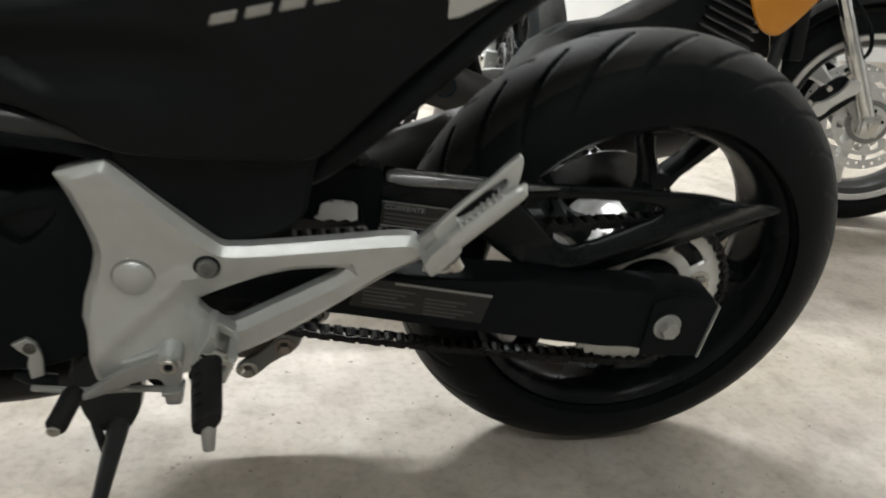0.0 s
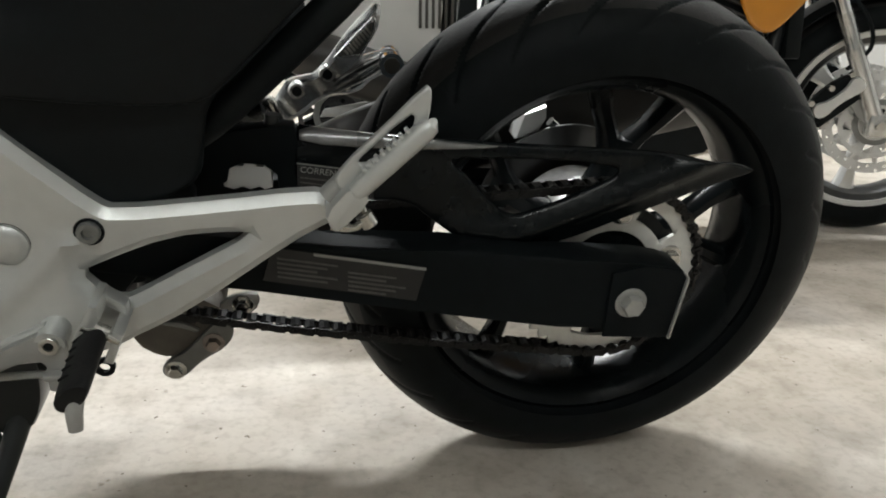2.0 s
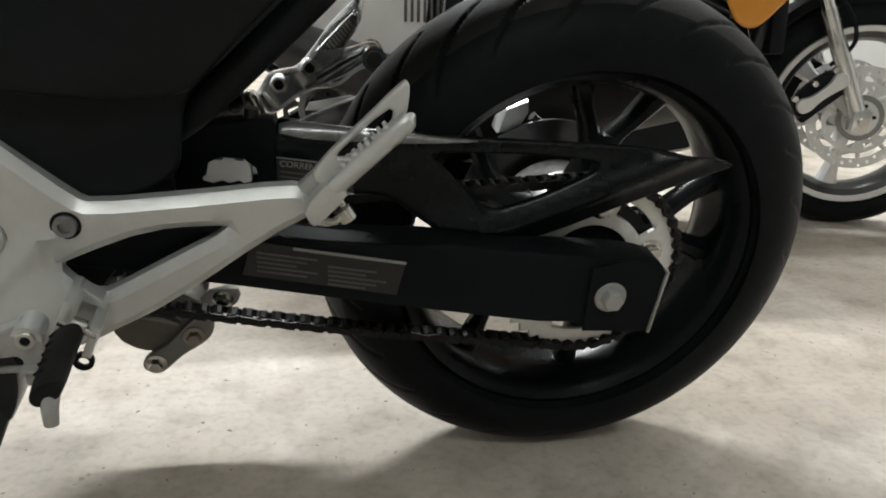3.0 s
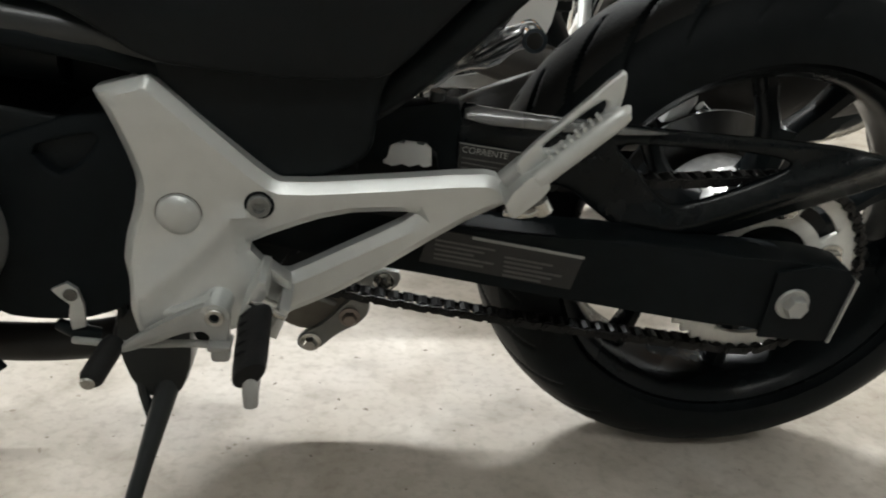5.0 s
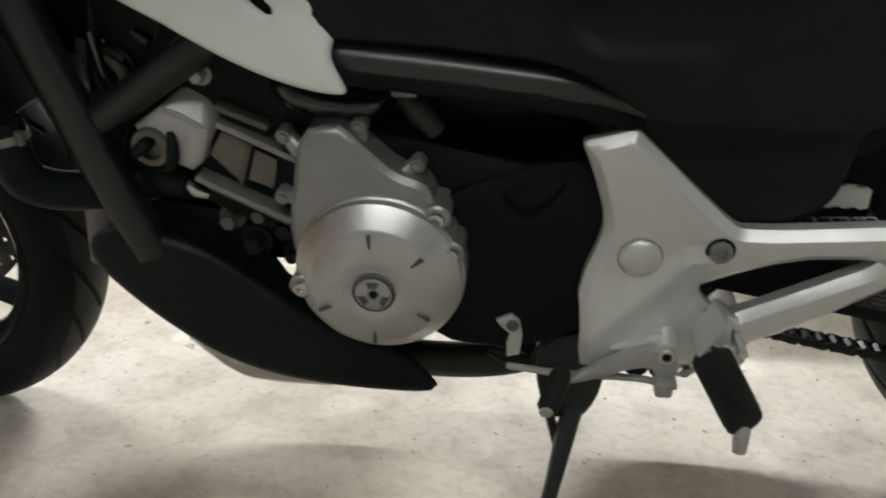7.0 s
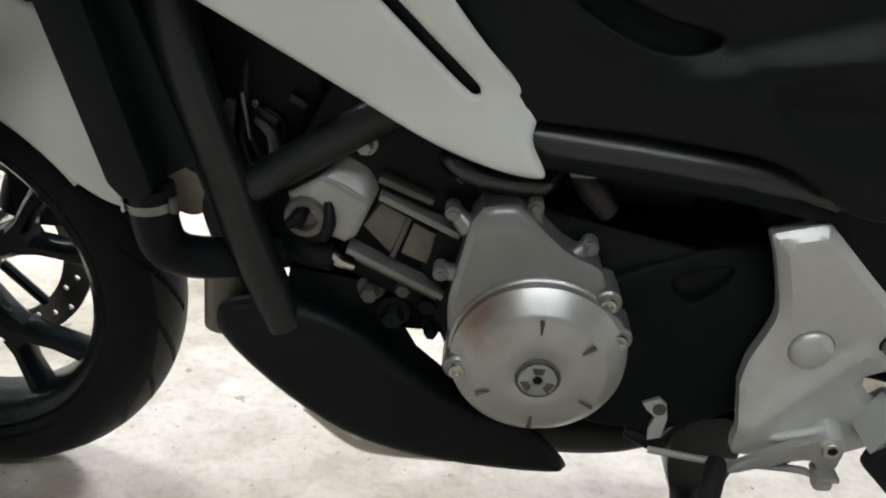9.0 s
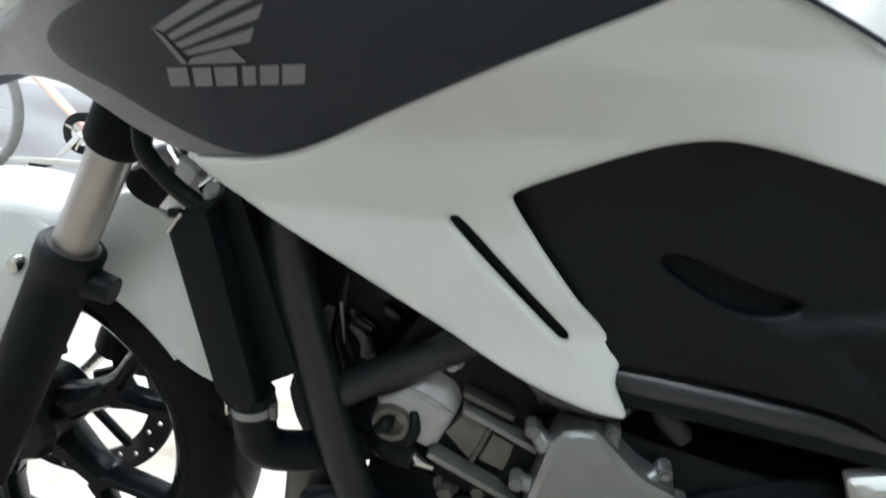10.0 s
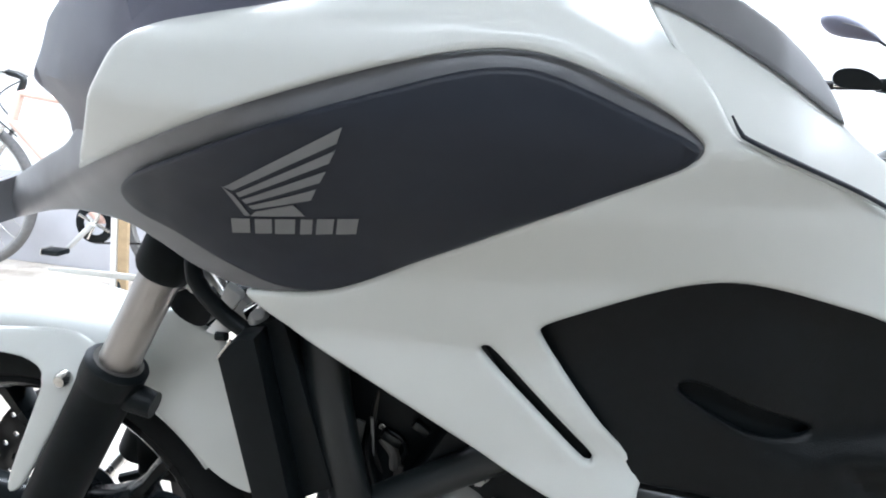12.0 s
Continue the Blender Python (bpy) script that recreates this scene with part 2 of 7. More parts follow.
def dense(p, step):
    out = []
    for a, b in zip(p, np.roll(p, -1, 0)):
        n = max(1, int(np.linalg.norm(b - a) / step))
        out += [a + (b - a) * k / n for k in range(n)]
    return np.array(out)


def panel(outline, surface, thick=0.004, edge=0.004, step=0.02, holes=(), cuts=2, mirror=False, chamfer=0.0):
    """A shell that follows surface(x, z), with rolled edges and thickness."""
    loops = [dense(rounded(lp, cuts), step * 0.6) for lp in (outline, *holes)]
    pts, bonds = [], []
    for lp in loops:
        k = len(pts)
        pts += [tuple(p) for p in lp]
        bonds += [(k + i, k + (i + 1) % len(lp)) for i in range(len(lp))]
    rim_count = len(pts)
    more = []
    for li, lp in enumerate(loops):
        tan = np.roll(lp, -1, 0) - np.roll(lp, 1, 0)
        nor = np.stack([-tan[:, 1], tan[:, 0]], 1)
        nor /= np.maximum(np.linalg.norm(nor, axis=1, keepdims=True), 1e-9)
        for d in (0.15 * edge, 0.5 * edge, edge):
            for s in (1, -1):
                c = lp + s * nor * d
                ok = edge_distance(c, loops) > 0.85 * d
                more += [tuple(p) for p in c[ok]]
    lo, hi = loops[0].min(0), loops[0].max(0)
    gx, gz = np.meshgrid(np.arange(lo[0], hi[0], step), np.arange(lo[1], hi[1], step))
    grid = np.stack([gx.ravel(), gz.ravel()], 1)
    grid[:, 0] += (np.round((grid[:, 1] - lo[1]) / step) % 2) * step * 0.5
    grid = grid[edge_distance(grid, loops) > edge + step * 0.4]
    every = np.array(more + [tuple(p) for p in grid])
    keep = inside(every, loops[0])
    for lp in loops[1:]:
        keep &= ~inside(every, lp)
    pts += [tuple(p) for p in every[keep]]
    out = geometry.delaunay_2d_cdt([Vector(p) for p in pts], bonds, [], 0, 1e-6)
    v = np.array([tuple(p) for p in out[0]])
    tri = [f for f in out[2] if len(f) == 3]
    mid = np.array([v[list(f)].mean(0) for f in tri])
    keep = inside(mid, loops[0])
    for lp in loops[1:]:
        keep &= ~inside(mid, lp)
    tri = [f for f, k in zip(tri, keep) if k]
    dist = np.minimum(edge_distance(v, loops), edge)
    roll = edge * (1 - np.sqrt(np.maximum(0, 1 - (1 - dist / edge) ** 2)))
    if chamfer:
        roll = chamfer * np.clip(1 - dist / edge, 0, 1) ** 1.15
    sign = -1 if mirror else 1
    bm = bmesh.new()
    front = [bm.verts.new((p[0], sign * (surface(p[0], p[1]) + r), p[1])) for p, r in zip(v, roll)]
    back = [bm.verts.new((p[0], sign * (surface(p[0], p[1]) + max(thick, edge * 1.2)), p[1])) for p in v]
    count = {}
    for a, b, c in tri:
        bm.faces.new((front[a], front[b], front[c]))
        bm.faces.new((back[c], back[b], back[a]))
        for e in ((a, b), (b, c), (c, a)):
            count[tuple(sorted(e))] = count.get(tuple(sorted(e)), 0) + 1
    for (a, b), n in count.items():
        if n == 1:
            bm.faces.new((front[a], front[b], back[b], back[a]))
    for vert in [w for w in bm.verts if not w.link_faces]:
        bm.verts.remove(vert)
    return bm


def flat(y):
    return lambda x, z: y


def curve(points, n=8):
    """Points of a smooth line through the given ones."""
    p = [Vector(q) for q in points]
    if len(p) < 3:
        return p
    p = [2 * p[0] - p[1], *p, 2 * p[-1] - p[-2]]
    out = []
    for i in range(1, len(p) - 2):
        a, b, c, d = p[i - 1:i + 3]
        for k in range(n):
            t = k / n
            out.append(0.5 * (2 * b + (c - a) * t + (2 * a - 5 * b + 4 * c - d) * t * t + (3 * b - a - 3 * c + d) * t ** 3))
    return [*out, p[-2]]


def tube(points, r, n=14, steps=8, bm=None, squash=1.0):
    """A rod or pipe along a smooth line; r: one radius or one for each given point."""
    bm = bm or bmesh.new()
    line = curve(points, steps)
    if isinstance(r, (int, float)):
        radii = [r] * len(line)
    else:
        radii = [float(q) for q in np.interp(np.linspace(0, len(r) - 1, len(line)), range(len(r)), r)]
    rings = []
    side = None
    for i, p in enumerate(line):
        t = (line[min(i + 1, len(line) - 1)] - line[max(i - 1, 0)]).normalized()
        if side is None:
            side = t.orthogonal().normalized() if abs(t.y) > 0.9 else t.cross(Vector((0, 1, 0))).normalized()
        side = (side - t * side.dot(t)).normalized()
        up = t.cross(side)
        rings.append([bm.verts.new(p + radii[i] * (math.cos(a) * side + squash * math.sin(a) * up))
                      for a in np.linspace(0, 2 * math.pi, n, endpoint=False)])
    for a, b in zip(rings, rings[1:]):
        for k in range(n):
            bm.faces.new((a[k], a[(k + 1) % n], b[(k + 1) % n], b[k]))
    bm.faces.new(rings[0][::-1])
    bm.faces.new(rings[-1])
    return bm


def turned(profile, cx=0.0, cz=0.0, n=64, bm=None, ring=False, arc=(0, 360)):
    """A body turned about a crosswise axis; profile of (radius, y). ring: the profile closes on itself."""
    bm = bm or bmesh.new()
    full = arc[1] - arc[0] >= 360
    angles = np.radians(np.linspace(arc[0], arc[1], n + (0 if full else 1), endpoint=not full))
    cols = []
    for a in angles:
        col = []
        for r, y in profile:
            if r < 1e-6 and cols:
                col.append(cols[0][len(col)])
            else:
                col.append(bm.verts.new((cx + r * math.cos(a), y, cz + r * math.sin(a))))
        cols.append(col)
    m = len(profile)
    pairs = list(zip(cols, cols[1:])) + ([(cols[-1], cols[0])] if full else [])
    for a, b in pairs:
        for k in range(m if ring else m - 1):
            q = [a[k], a[(k + 1) % m], b[(k + 1) % m], b[k]]
            q = [w for i, w in enumerate(q) if w not in q[:i]]
            if len(q) > 2:
                bm.faces.new(q)
    if not full and ring:
        bm.faces.new(cols[0])
        bm.faces.new(cols[-1][::-1])
    return bm


def box(x0, x1, y0, y1, z0, z1, bevel=0.0, bm=None, m=None, seg=2):
    own = bmesh.new()
    bmesh.ops.create_cube(own, size=1)
    for v in own.verts:
        v.co = Vector(((x0 + x1) / 2 + v.co.x * (x1 - x0), (y0 + y1) / 2 + v.co.y * (y1 - y0), (z0 + z1) / 2 + v.co.z * (z1 - z0)))
    if bevel:
        bmesh.ops.bevel(own, geom=list(own.edges), offset=bevel, segments=seg, profile=0.5, affect="EDGES")
    if m is not None:
        own.transform(m)
    return merge(bm, own)


def merge(bm, own):
    if bm is None:
        return own
    tmp = bpy.data.meshes.new("tmp")
    own.to_mesh(tmp)
    own.free()
    bm.from_mesh(tmp)
    bpy.data.meshes.remove(tmp)
    return bm


def prism(outline, y0, y1, bevel=0.003, cuts=1, bm=None):
    own = bmesh.new()
    p = rounded(outline, cuts) if cuts else np.array(outline, float)
    face = own.faces.new([own.verts.new((x, y0, z)) for x, z in p])
    ext = bmesh.ops.extrude_face_region(own, geom=[face])
    for v in [g for g in ext["geom"] if isinstance(g, bmesh.types.BMVert)]:
        v.co.y = y1
    if bevel:
        rimmed = [e for e in own.edges if abs(e.verts[0].co.y - e.verts[1].co.y) < 1e-6]
        bmesh.ops.bevel(own, geom=rimmed, offset=bevel, segments=2, profile=0.6, affect="EDGES")
    bmesh.ops.triangulate(own, faces=[f for f in own.faces if len(f.verts) > 4])
    return merge(bm, own)


def hex_bolt(x, y, z, r, h, washer=True, bm=None):
    """A hexagon head with a washer, its head towards -y."""
    bm = bm or bmesh.new()
    if washer:
        turned([(0, y), (r * 1.45, y), (r * 1.5, y - 0.001), (r * 1.5, y - 0.002), (r * 1.42, y - 0.0025), (0, y - 0.0025)], x, z, 28, bm)
    turned([(r, y - 0.002), (r, y - h * 0.8), (r * 0.86, y - h), (0, y - h)], x, z, 6, bm)
    return bm


def socket_bolt(x, y, z, r, h, bm=None):
    """A round head with a hexagon socket, its head towards -y."""
    return turned([(r, y), (r, y - h * 0.85), (r * 0.93, y - h), (r * 0.55, y - h), (r * 0.5, y - h * 0.45), (0, y - h * 0.45)], x, z, 24, bm or bmesh.new())


# ---------------------------------------------------------------- the garage
def setting():
    r = ROOM
    g = box(r["x0"] - 0.2, r["x1"] + 0.2, r["y0"] - 0.2, r["y2"] + 0.2, -0.12, 0)
    tagged(link("floor", g, M_FLOOR), "worn pale concrete garage floor with specks and stains", "floor", kind="structure")
    c = box(r["x0"] - 0.2, r["x1"] + 0.2, r["y0"] - 0.2, r["y2"] + 0.2, r["top"], r["top"] + 0.15)
    tagged(link("ceiling", c, M_WALL), "plain white garage ceiling", "ceiling", kind="structure")
    corner = -1.7
    walls = [("wall_north", r["x0"], corner, r["y1"], r["y1"] + 0.15), ("wall_recess_side", corner - 0.15, corner, r["y1"] + 0.15, r["y2"]),
             ("wall_recess", corner - 0.15, r["x1"], r["y2"], r["y2"] + 0.15), ("wall_south", r["x0"], r["x1"], r["y0"] - 0.15, r["y0"]),
             ("wall_west", r["x0"] - 0.15, r["x0"], r["y0"] - 0.15, r["y1"] + 0.15), ("wall_east", r["x1"], r["x1"] + 0.15, r["y0"] - 0.15, r["y2"] + 0.15)]
    # the south wall is unseen; its grey only dims reflections in black parts
    for name, x0, x1, y0, y1 in walls:
        tagged(link(name, box(x0, x1, y0, y1, 0.001, r["top"]), M_DARKWALL if name == "wall_south" else M_WALL), "plain painted garage wall", "wall", kind="structure")
    d = box(r["x0"], corner, r["y1"] - 0.008, r["y1"] - 0.001, 0.002, 0.42)
    tagged(link("trim", d, M_DADO), "grey painted band along the foot of the wall", "wall band", kind="structure")
    for lx, ly, lz, lw in LAMPS:
        short = 0.5 if lw > 100 else 1.0
        lamp = empty("ceiling_lamp", pose(lx, ly, r["top"]), "unseen white tube lamp under the ceiling, main light or added fill", "lamp", "ceiling lamps")
        part("housing", box(-1.2 * short - 0.05, 1.2 * short + 0.05, -0.05, 0.05, -0.06, -0.001, 0.01), M_WHITEPLAIN, lamp)
        for s in (-0.025, 0.025):
            part("tube", tube([(-1.2 * short, s, -0.078), (1.2 * short, s, -0.078)], 0.013, 12), M_TUBE, lamp, "lit white tube")


setting()

# ---------------------------------------------------------------- the white motorcycle
# Built upright: x runs from the front wheel (-1.54) to the rear axle (0), -y is its left side; then leaned onto its stand.
LEAN = 7.88
bike = empty("motorcycle", pose(0, 0, 0.310, LEAN) @ Matrix.Translation((0, 0, -0.312)),
             "white and black adventure motorcycle leaning on its side stand", "motorcycle")
FX, FZ, RZ = -1.54, 0.300, 0.312


def crease(x):
    """The height of the fold along the top of the body panels."""
    return float(np.interp(x, [-1.25, -1.219, -1.166, -1.108, -1.035, -0.965, -0.914, -0.875], [0.9400, 0.9473, 0.9598, 0.9721, 0.9815, 0.9783, 0.9560, 0.9380]))


def fairing(x, z):
    """The left half-width of the body panels."""
    y = np.interp(z, [0.55, 0.62, 0.72, 0.80, 0.86, 0.91, 0.95, 0.98, 1.0, 1.05],
                  [-0.232, -0.224, -0.236, -0.275, -0.322, -0.350, -0.347, -0.336, -0.325, -0.28])
    w = min(1, max(0, (z - 0.72) / 0.15))
    y += 0.9 * w * min(max(0, x + 1.06), 0.35) ** 2
    y += 1.1 * min(max(0, -1.12 - x), 0.5) ** 2
    d = max(0, z - crease(x) + 0.010)
    d = d * d / 0.048 if d < 0.024 else d - 0.012
    y += 1.9 * d * min(1, max(0, (-0.86 - x) / 0.06)) * min(1, max(0, (x + 1.25) / 0.05))
    return float(y)


def shift(surface, d):
    return lambda x, z: surface(x, z) + d


def tyre(radius, width, rim_r, cx, cz, grooves):
    """A radial tyre: rounded crown with raked grooves cut in, side walls down to the bead."""
    bm = bmesh.new()
    hw, rc = width / 2, radius - width / 2 * 0.97
    prof = [(rim_r - 0.004, -hw * 0.72), (rim_r + 0.006, -hw * 0.80), (rim_r + 0.014, -hw * 0.83), (rim_r + 0.016, -hw * 0.845), (rim_r + 0.022, -hw * 0.87)]
    for a in np.linspace(-8, 188, 79 if grooves else 23):
        prof.append((rc + hw * 0.97 * math.sin(radians(a)), -hw * math.cos(radians(a))))
    prof += [(r, -y) for r, y in prof[4::-1]]
    n = 840 if grooves else 200
    cols, cut = [], []
    for i in range(n):
        th = 2 * math.pi * i / n
        col, low = [], []
        for r, y in prof:
            depth = 0.0
            if grooves and r > rc + hw * 0.42:
                v = abs(y) / hw
                u = th * grooves / (2 * math.pi) - 1.15 * v - 0.55 * v * v + (0.5 if y > 0 else 0)
                f = abs((u % 1.0) - 0.5)
                if f < 0.055 and 0.06 < v < 0.93:
                    depth = 0.0030 * (1 - (f / 0.055) ** 2) ** 0.5
            low.append(depth > 0)
            col.append(bm.verts.new((cx + (r - depth) * math.cos(th), y, cz + (r - depth) * math.sin(th))))
        cols.append(col)
        cut.append(low)
    for i in range(n):
        a, b = cols[i], cols[(i + 1) % n]
        for k in range(len(prof) - 1):
            f = bm.faces.new((a[k], a[k + 1], b[k + 1], b[k]))
            worn = prof[k][0] > radius - width * 0.45 and abs(prof[k][1] + prof[k + 1][1]) < width * 0.72
            f.material_index = 1 if worn and not (cut[i][k] or cut[i][k + 1]) else 0
    return bm


def dusty(ob):
    """Gives the running surface of a tyre its dusty look."""
    ob.data.materials.append(M_TREAD)


def spoked_rim(parent, name, label, rim_r, half, cx, cz, first, hub_r, hub_half, spread=15, hub_mat=None):
    bm = turned([(rim_r - 0.011, -half + 0.016), (rim_r - 0.003, -half + 0.006), (rim_r + 0.004, -half), (rim_r + 0.010, -half + 0.002), (rim_r + 0.008, -half + 0.010),
                 (rim_r - 0.010, -half + 0.030), (rim_r - 0.010, half - 0.030), (rim_r + 0.008, half - 0.010), (rim_r + 0.010, half - 0.002), (rim_r + 0.004, half),
                 (rim_r - 0.003, half - 0.006), (rim_r - 0.011, half - 0.016), (rim_r - 0.016, half - 0.04), (rim_r - 0.016, -half + 0.04)], cx, cz, 96, ring=True)
    wheel = part(name, bm, M_RIM, parent, label)
    part("hub", turned([(0.012, -hub_half), (hub_r * 0.8, -hub_half), (hub_r, -hub_half + 0.012), (hub_r, hub_half - 0.012), (hub_r * 0.8, hub_half), (0.012, hub_half)], cx, cz, 40, ring=True), hub_mat or M_RIM, wheel)
    def limb(own, line, widths, depths):
        rings = []
        for i, (r, a) in enumerate(line):
            c, tn = Vector((cx + r * math.cos(a), 0, cz + r * math.sin(a))), Vector((-math.sin(a), 0, math.cos(a)))
            rings.append([own.verts.new(c + tn * u * widths[i] + Vector((0, v * depths[i], 0)))
                          for u, v in ((-1, -0.5), (-0.45, -1), (0.45, -1), (1, -0.5), (1, 0.5), (0.45, 1), (-0.45, 1), (-1, 0.5))])
        for p, q in zip(rings, rings[1:]):
            for j in range(8):
                own.faces.new((p[j], p[(j + 1) % 8], q[(j + 1) % 8], q[j]))
        own.faces.new(rings[0])
        own.faces.new(rings[-1][::-1])

    # forked spokes: a stem from the hub that parts into two arms
    for k in range(5):
        mid = radians(first + 72 * k)
        own = bmesh.new()
        limb(own, [(hub_r * 0.9, mid), (0.09, mid), (0.115, mid), (0.135, mid)], [0.022, 0.0165, 0.0185, 0.0210], [0.030, 0.025, 0.022, 0.019])
        for s in (-1, 1):
            end = radians(spread)
            limb(own, [(0.118, mid + s * radians(4.0)), (0.14, mid + s * end * 0.50), (0.165, mid + s * end * 0.80), (rim_r - 0.013, mid + s * end)],
                 [0.0120, 0.0112, 0.0112, 0.0145], [0.0215, 0.019, 0.018, 0.019])
        part("spoke", own, M_RIM, wheel)
    return wheel


def drilled_disc(cx, cz, y, r0, r1):
    """A flat ring with real holes through it."""
    holes = []
    for k in range(36):
        a = radians(10 * k)
        r = r0 + (r1 - r0) * (0.28, 0.52, 0.76)[k % 3]
        holes.append([(cx + r * math.cos(a) + 0.0042 * math.cos(b), cz + r * math.sin(a) + 0.0042 * math.sin(b)) for b in np.linspace(0, 2 * math.pi, 8, endpoint=False)])
    outer = [(cx + r1 * math.cos(b), cz + r1 * math.sin(b)) for b in np.linspace(0, 2 * math.pi, 72, endpoint=False)]
    inner = [(cx + r0 * math.cos(b), cz + r0 * math.sin(b)) for b in np.linspace(0, 2 * math.pi, 60, endpoint=False)]
    return panel(outer, flat(y - 0.0025), 0.005, 0.0006, 0.03, [inner, *holes], 0)


def sprocket(cx, cz, y, teeth, r_root, r_tip, thick):
    """A toothed ring with a round bore and five curved slots."""
    n = teeth * 4
    outer = []
    for i in range(n):
        a = 2 * math.pi * i / n
        r = (r_root, (r_root + r_tip) / 2, r_tip, (r_root + r_tip) / 2)[i % 4]
        outer.append((cx + r * math.cos(a), cz + r * math.sin(a)))
    # wide bore, then five slots between the bolted lugs
    bore = [(cx + 0.052 * math.cos(a), cz + 0.052 * math.sin(a)) for a in np.linspace(0, 2 * math.pi, 40, endpoint=False)]
    slots = []
    for k in range(5):
        a0, a1 = radians(14 + 72 * k + 17), radians(14 + 72 * k + 55)
        arc = np.linspace(a0, a1, 8)
        slots.append([(cx + 0.088 * math.cos(a), cz + 0.088 * math.sin(a)) for a in arc] + [(cx + 0.068 * math.cos(a), cz + 0.068 * math.sin(a)) for a in arc[::-1]])
    return panel(outer, flat(y - thick / 2), thick, 0.0008, 0.012, [bore, *slots], 0)


def rear_wheel():
    w = spoked_rim(bike, "rear_wheel", "black cast wheel with forked spokes", 0.213, 0.066, 0, RZ, 77, 0.073, 0.07, 15, M_HUBGLINT)
    dusty(part("tyre", tyre(0.312, 0.160, 0.219, 0, RZ, 24), M_RUBBER, w, "dusty black tyre with raked grooves"))
    carrier = turned([(0.03, -0.07), (0.075, -0.07), (0.082, -0.078), (0.082, -0.088), (0.03, -0.09)], 0, RZ, 40, ring=True)
    part("sprocket_carrier", carrier, M_RIM, w)
    part("sprocket", sprocket(0, RZ, -0.094, 43, 0.1050, 0.1135, 0.006), M_SPROCKET, w, "pale steel sprocket with worn teeth")
    for k in range(5):
        a = radians(14 + 72 * k)
        part("sprocket_bolt", hex_bolt(0.0755 * math.cos(a), -0.097, RZ + 0.0755 * math.sin(a), 0.0095, 0.014), M_STEEL, w)
    part("brake_disc", turned([(0.06, 0.078), (0.12, 0.078), (0.12, 0.083), (0.06, 0.083)], 0, RZ, 64, ring=True), M_DARKSTEEL, w)


def front_wheel():
    w = spoked_rim(bike, "front_wheel", "black cast wheel with forked spokes", 0.213, 0.05, FX, FZ, 23, 0.05, 0.055, 14)
    dusty(part("tyre", tyre(0.300, 0.120, 0.219, FX, FZ, 22), M_RUBBER, w))
    part("brake_disc", drilled_disc(FX, FZ, 0.064, 0.118, 0.156), M_DARKSTEEL, w, "drilled steel brake disc")
    for k in range(5):
        a = radians(23 + 72 * k)
        part("disc_arm", tube([(FX + 0.045 * math.cos(a), 0.064, FZ + 0.045 * math.sin(a)), (FX + 0.122 * math.cos(a), 0.064, FZ + 0.122 * math.sin(a))], 0.007, 8, 1), M_BLACK, w)


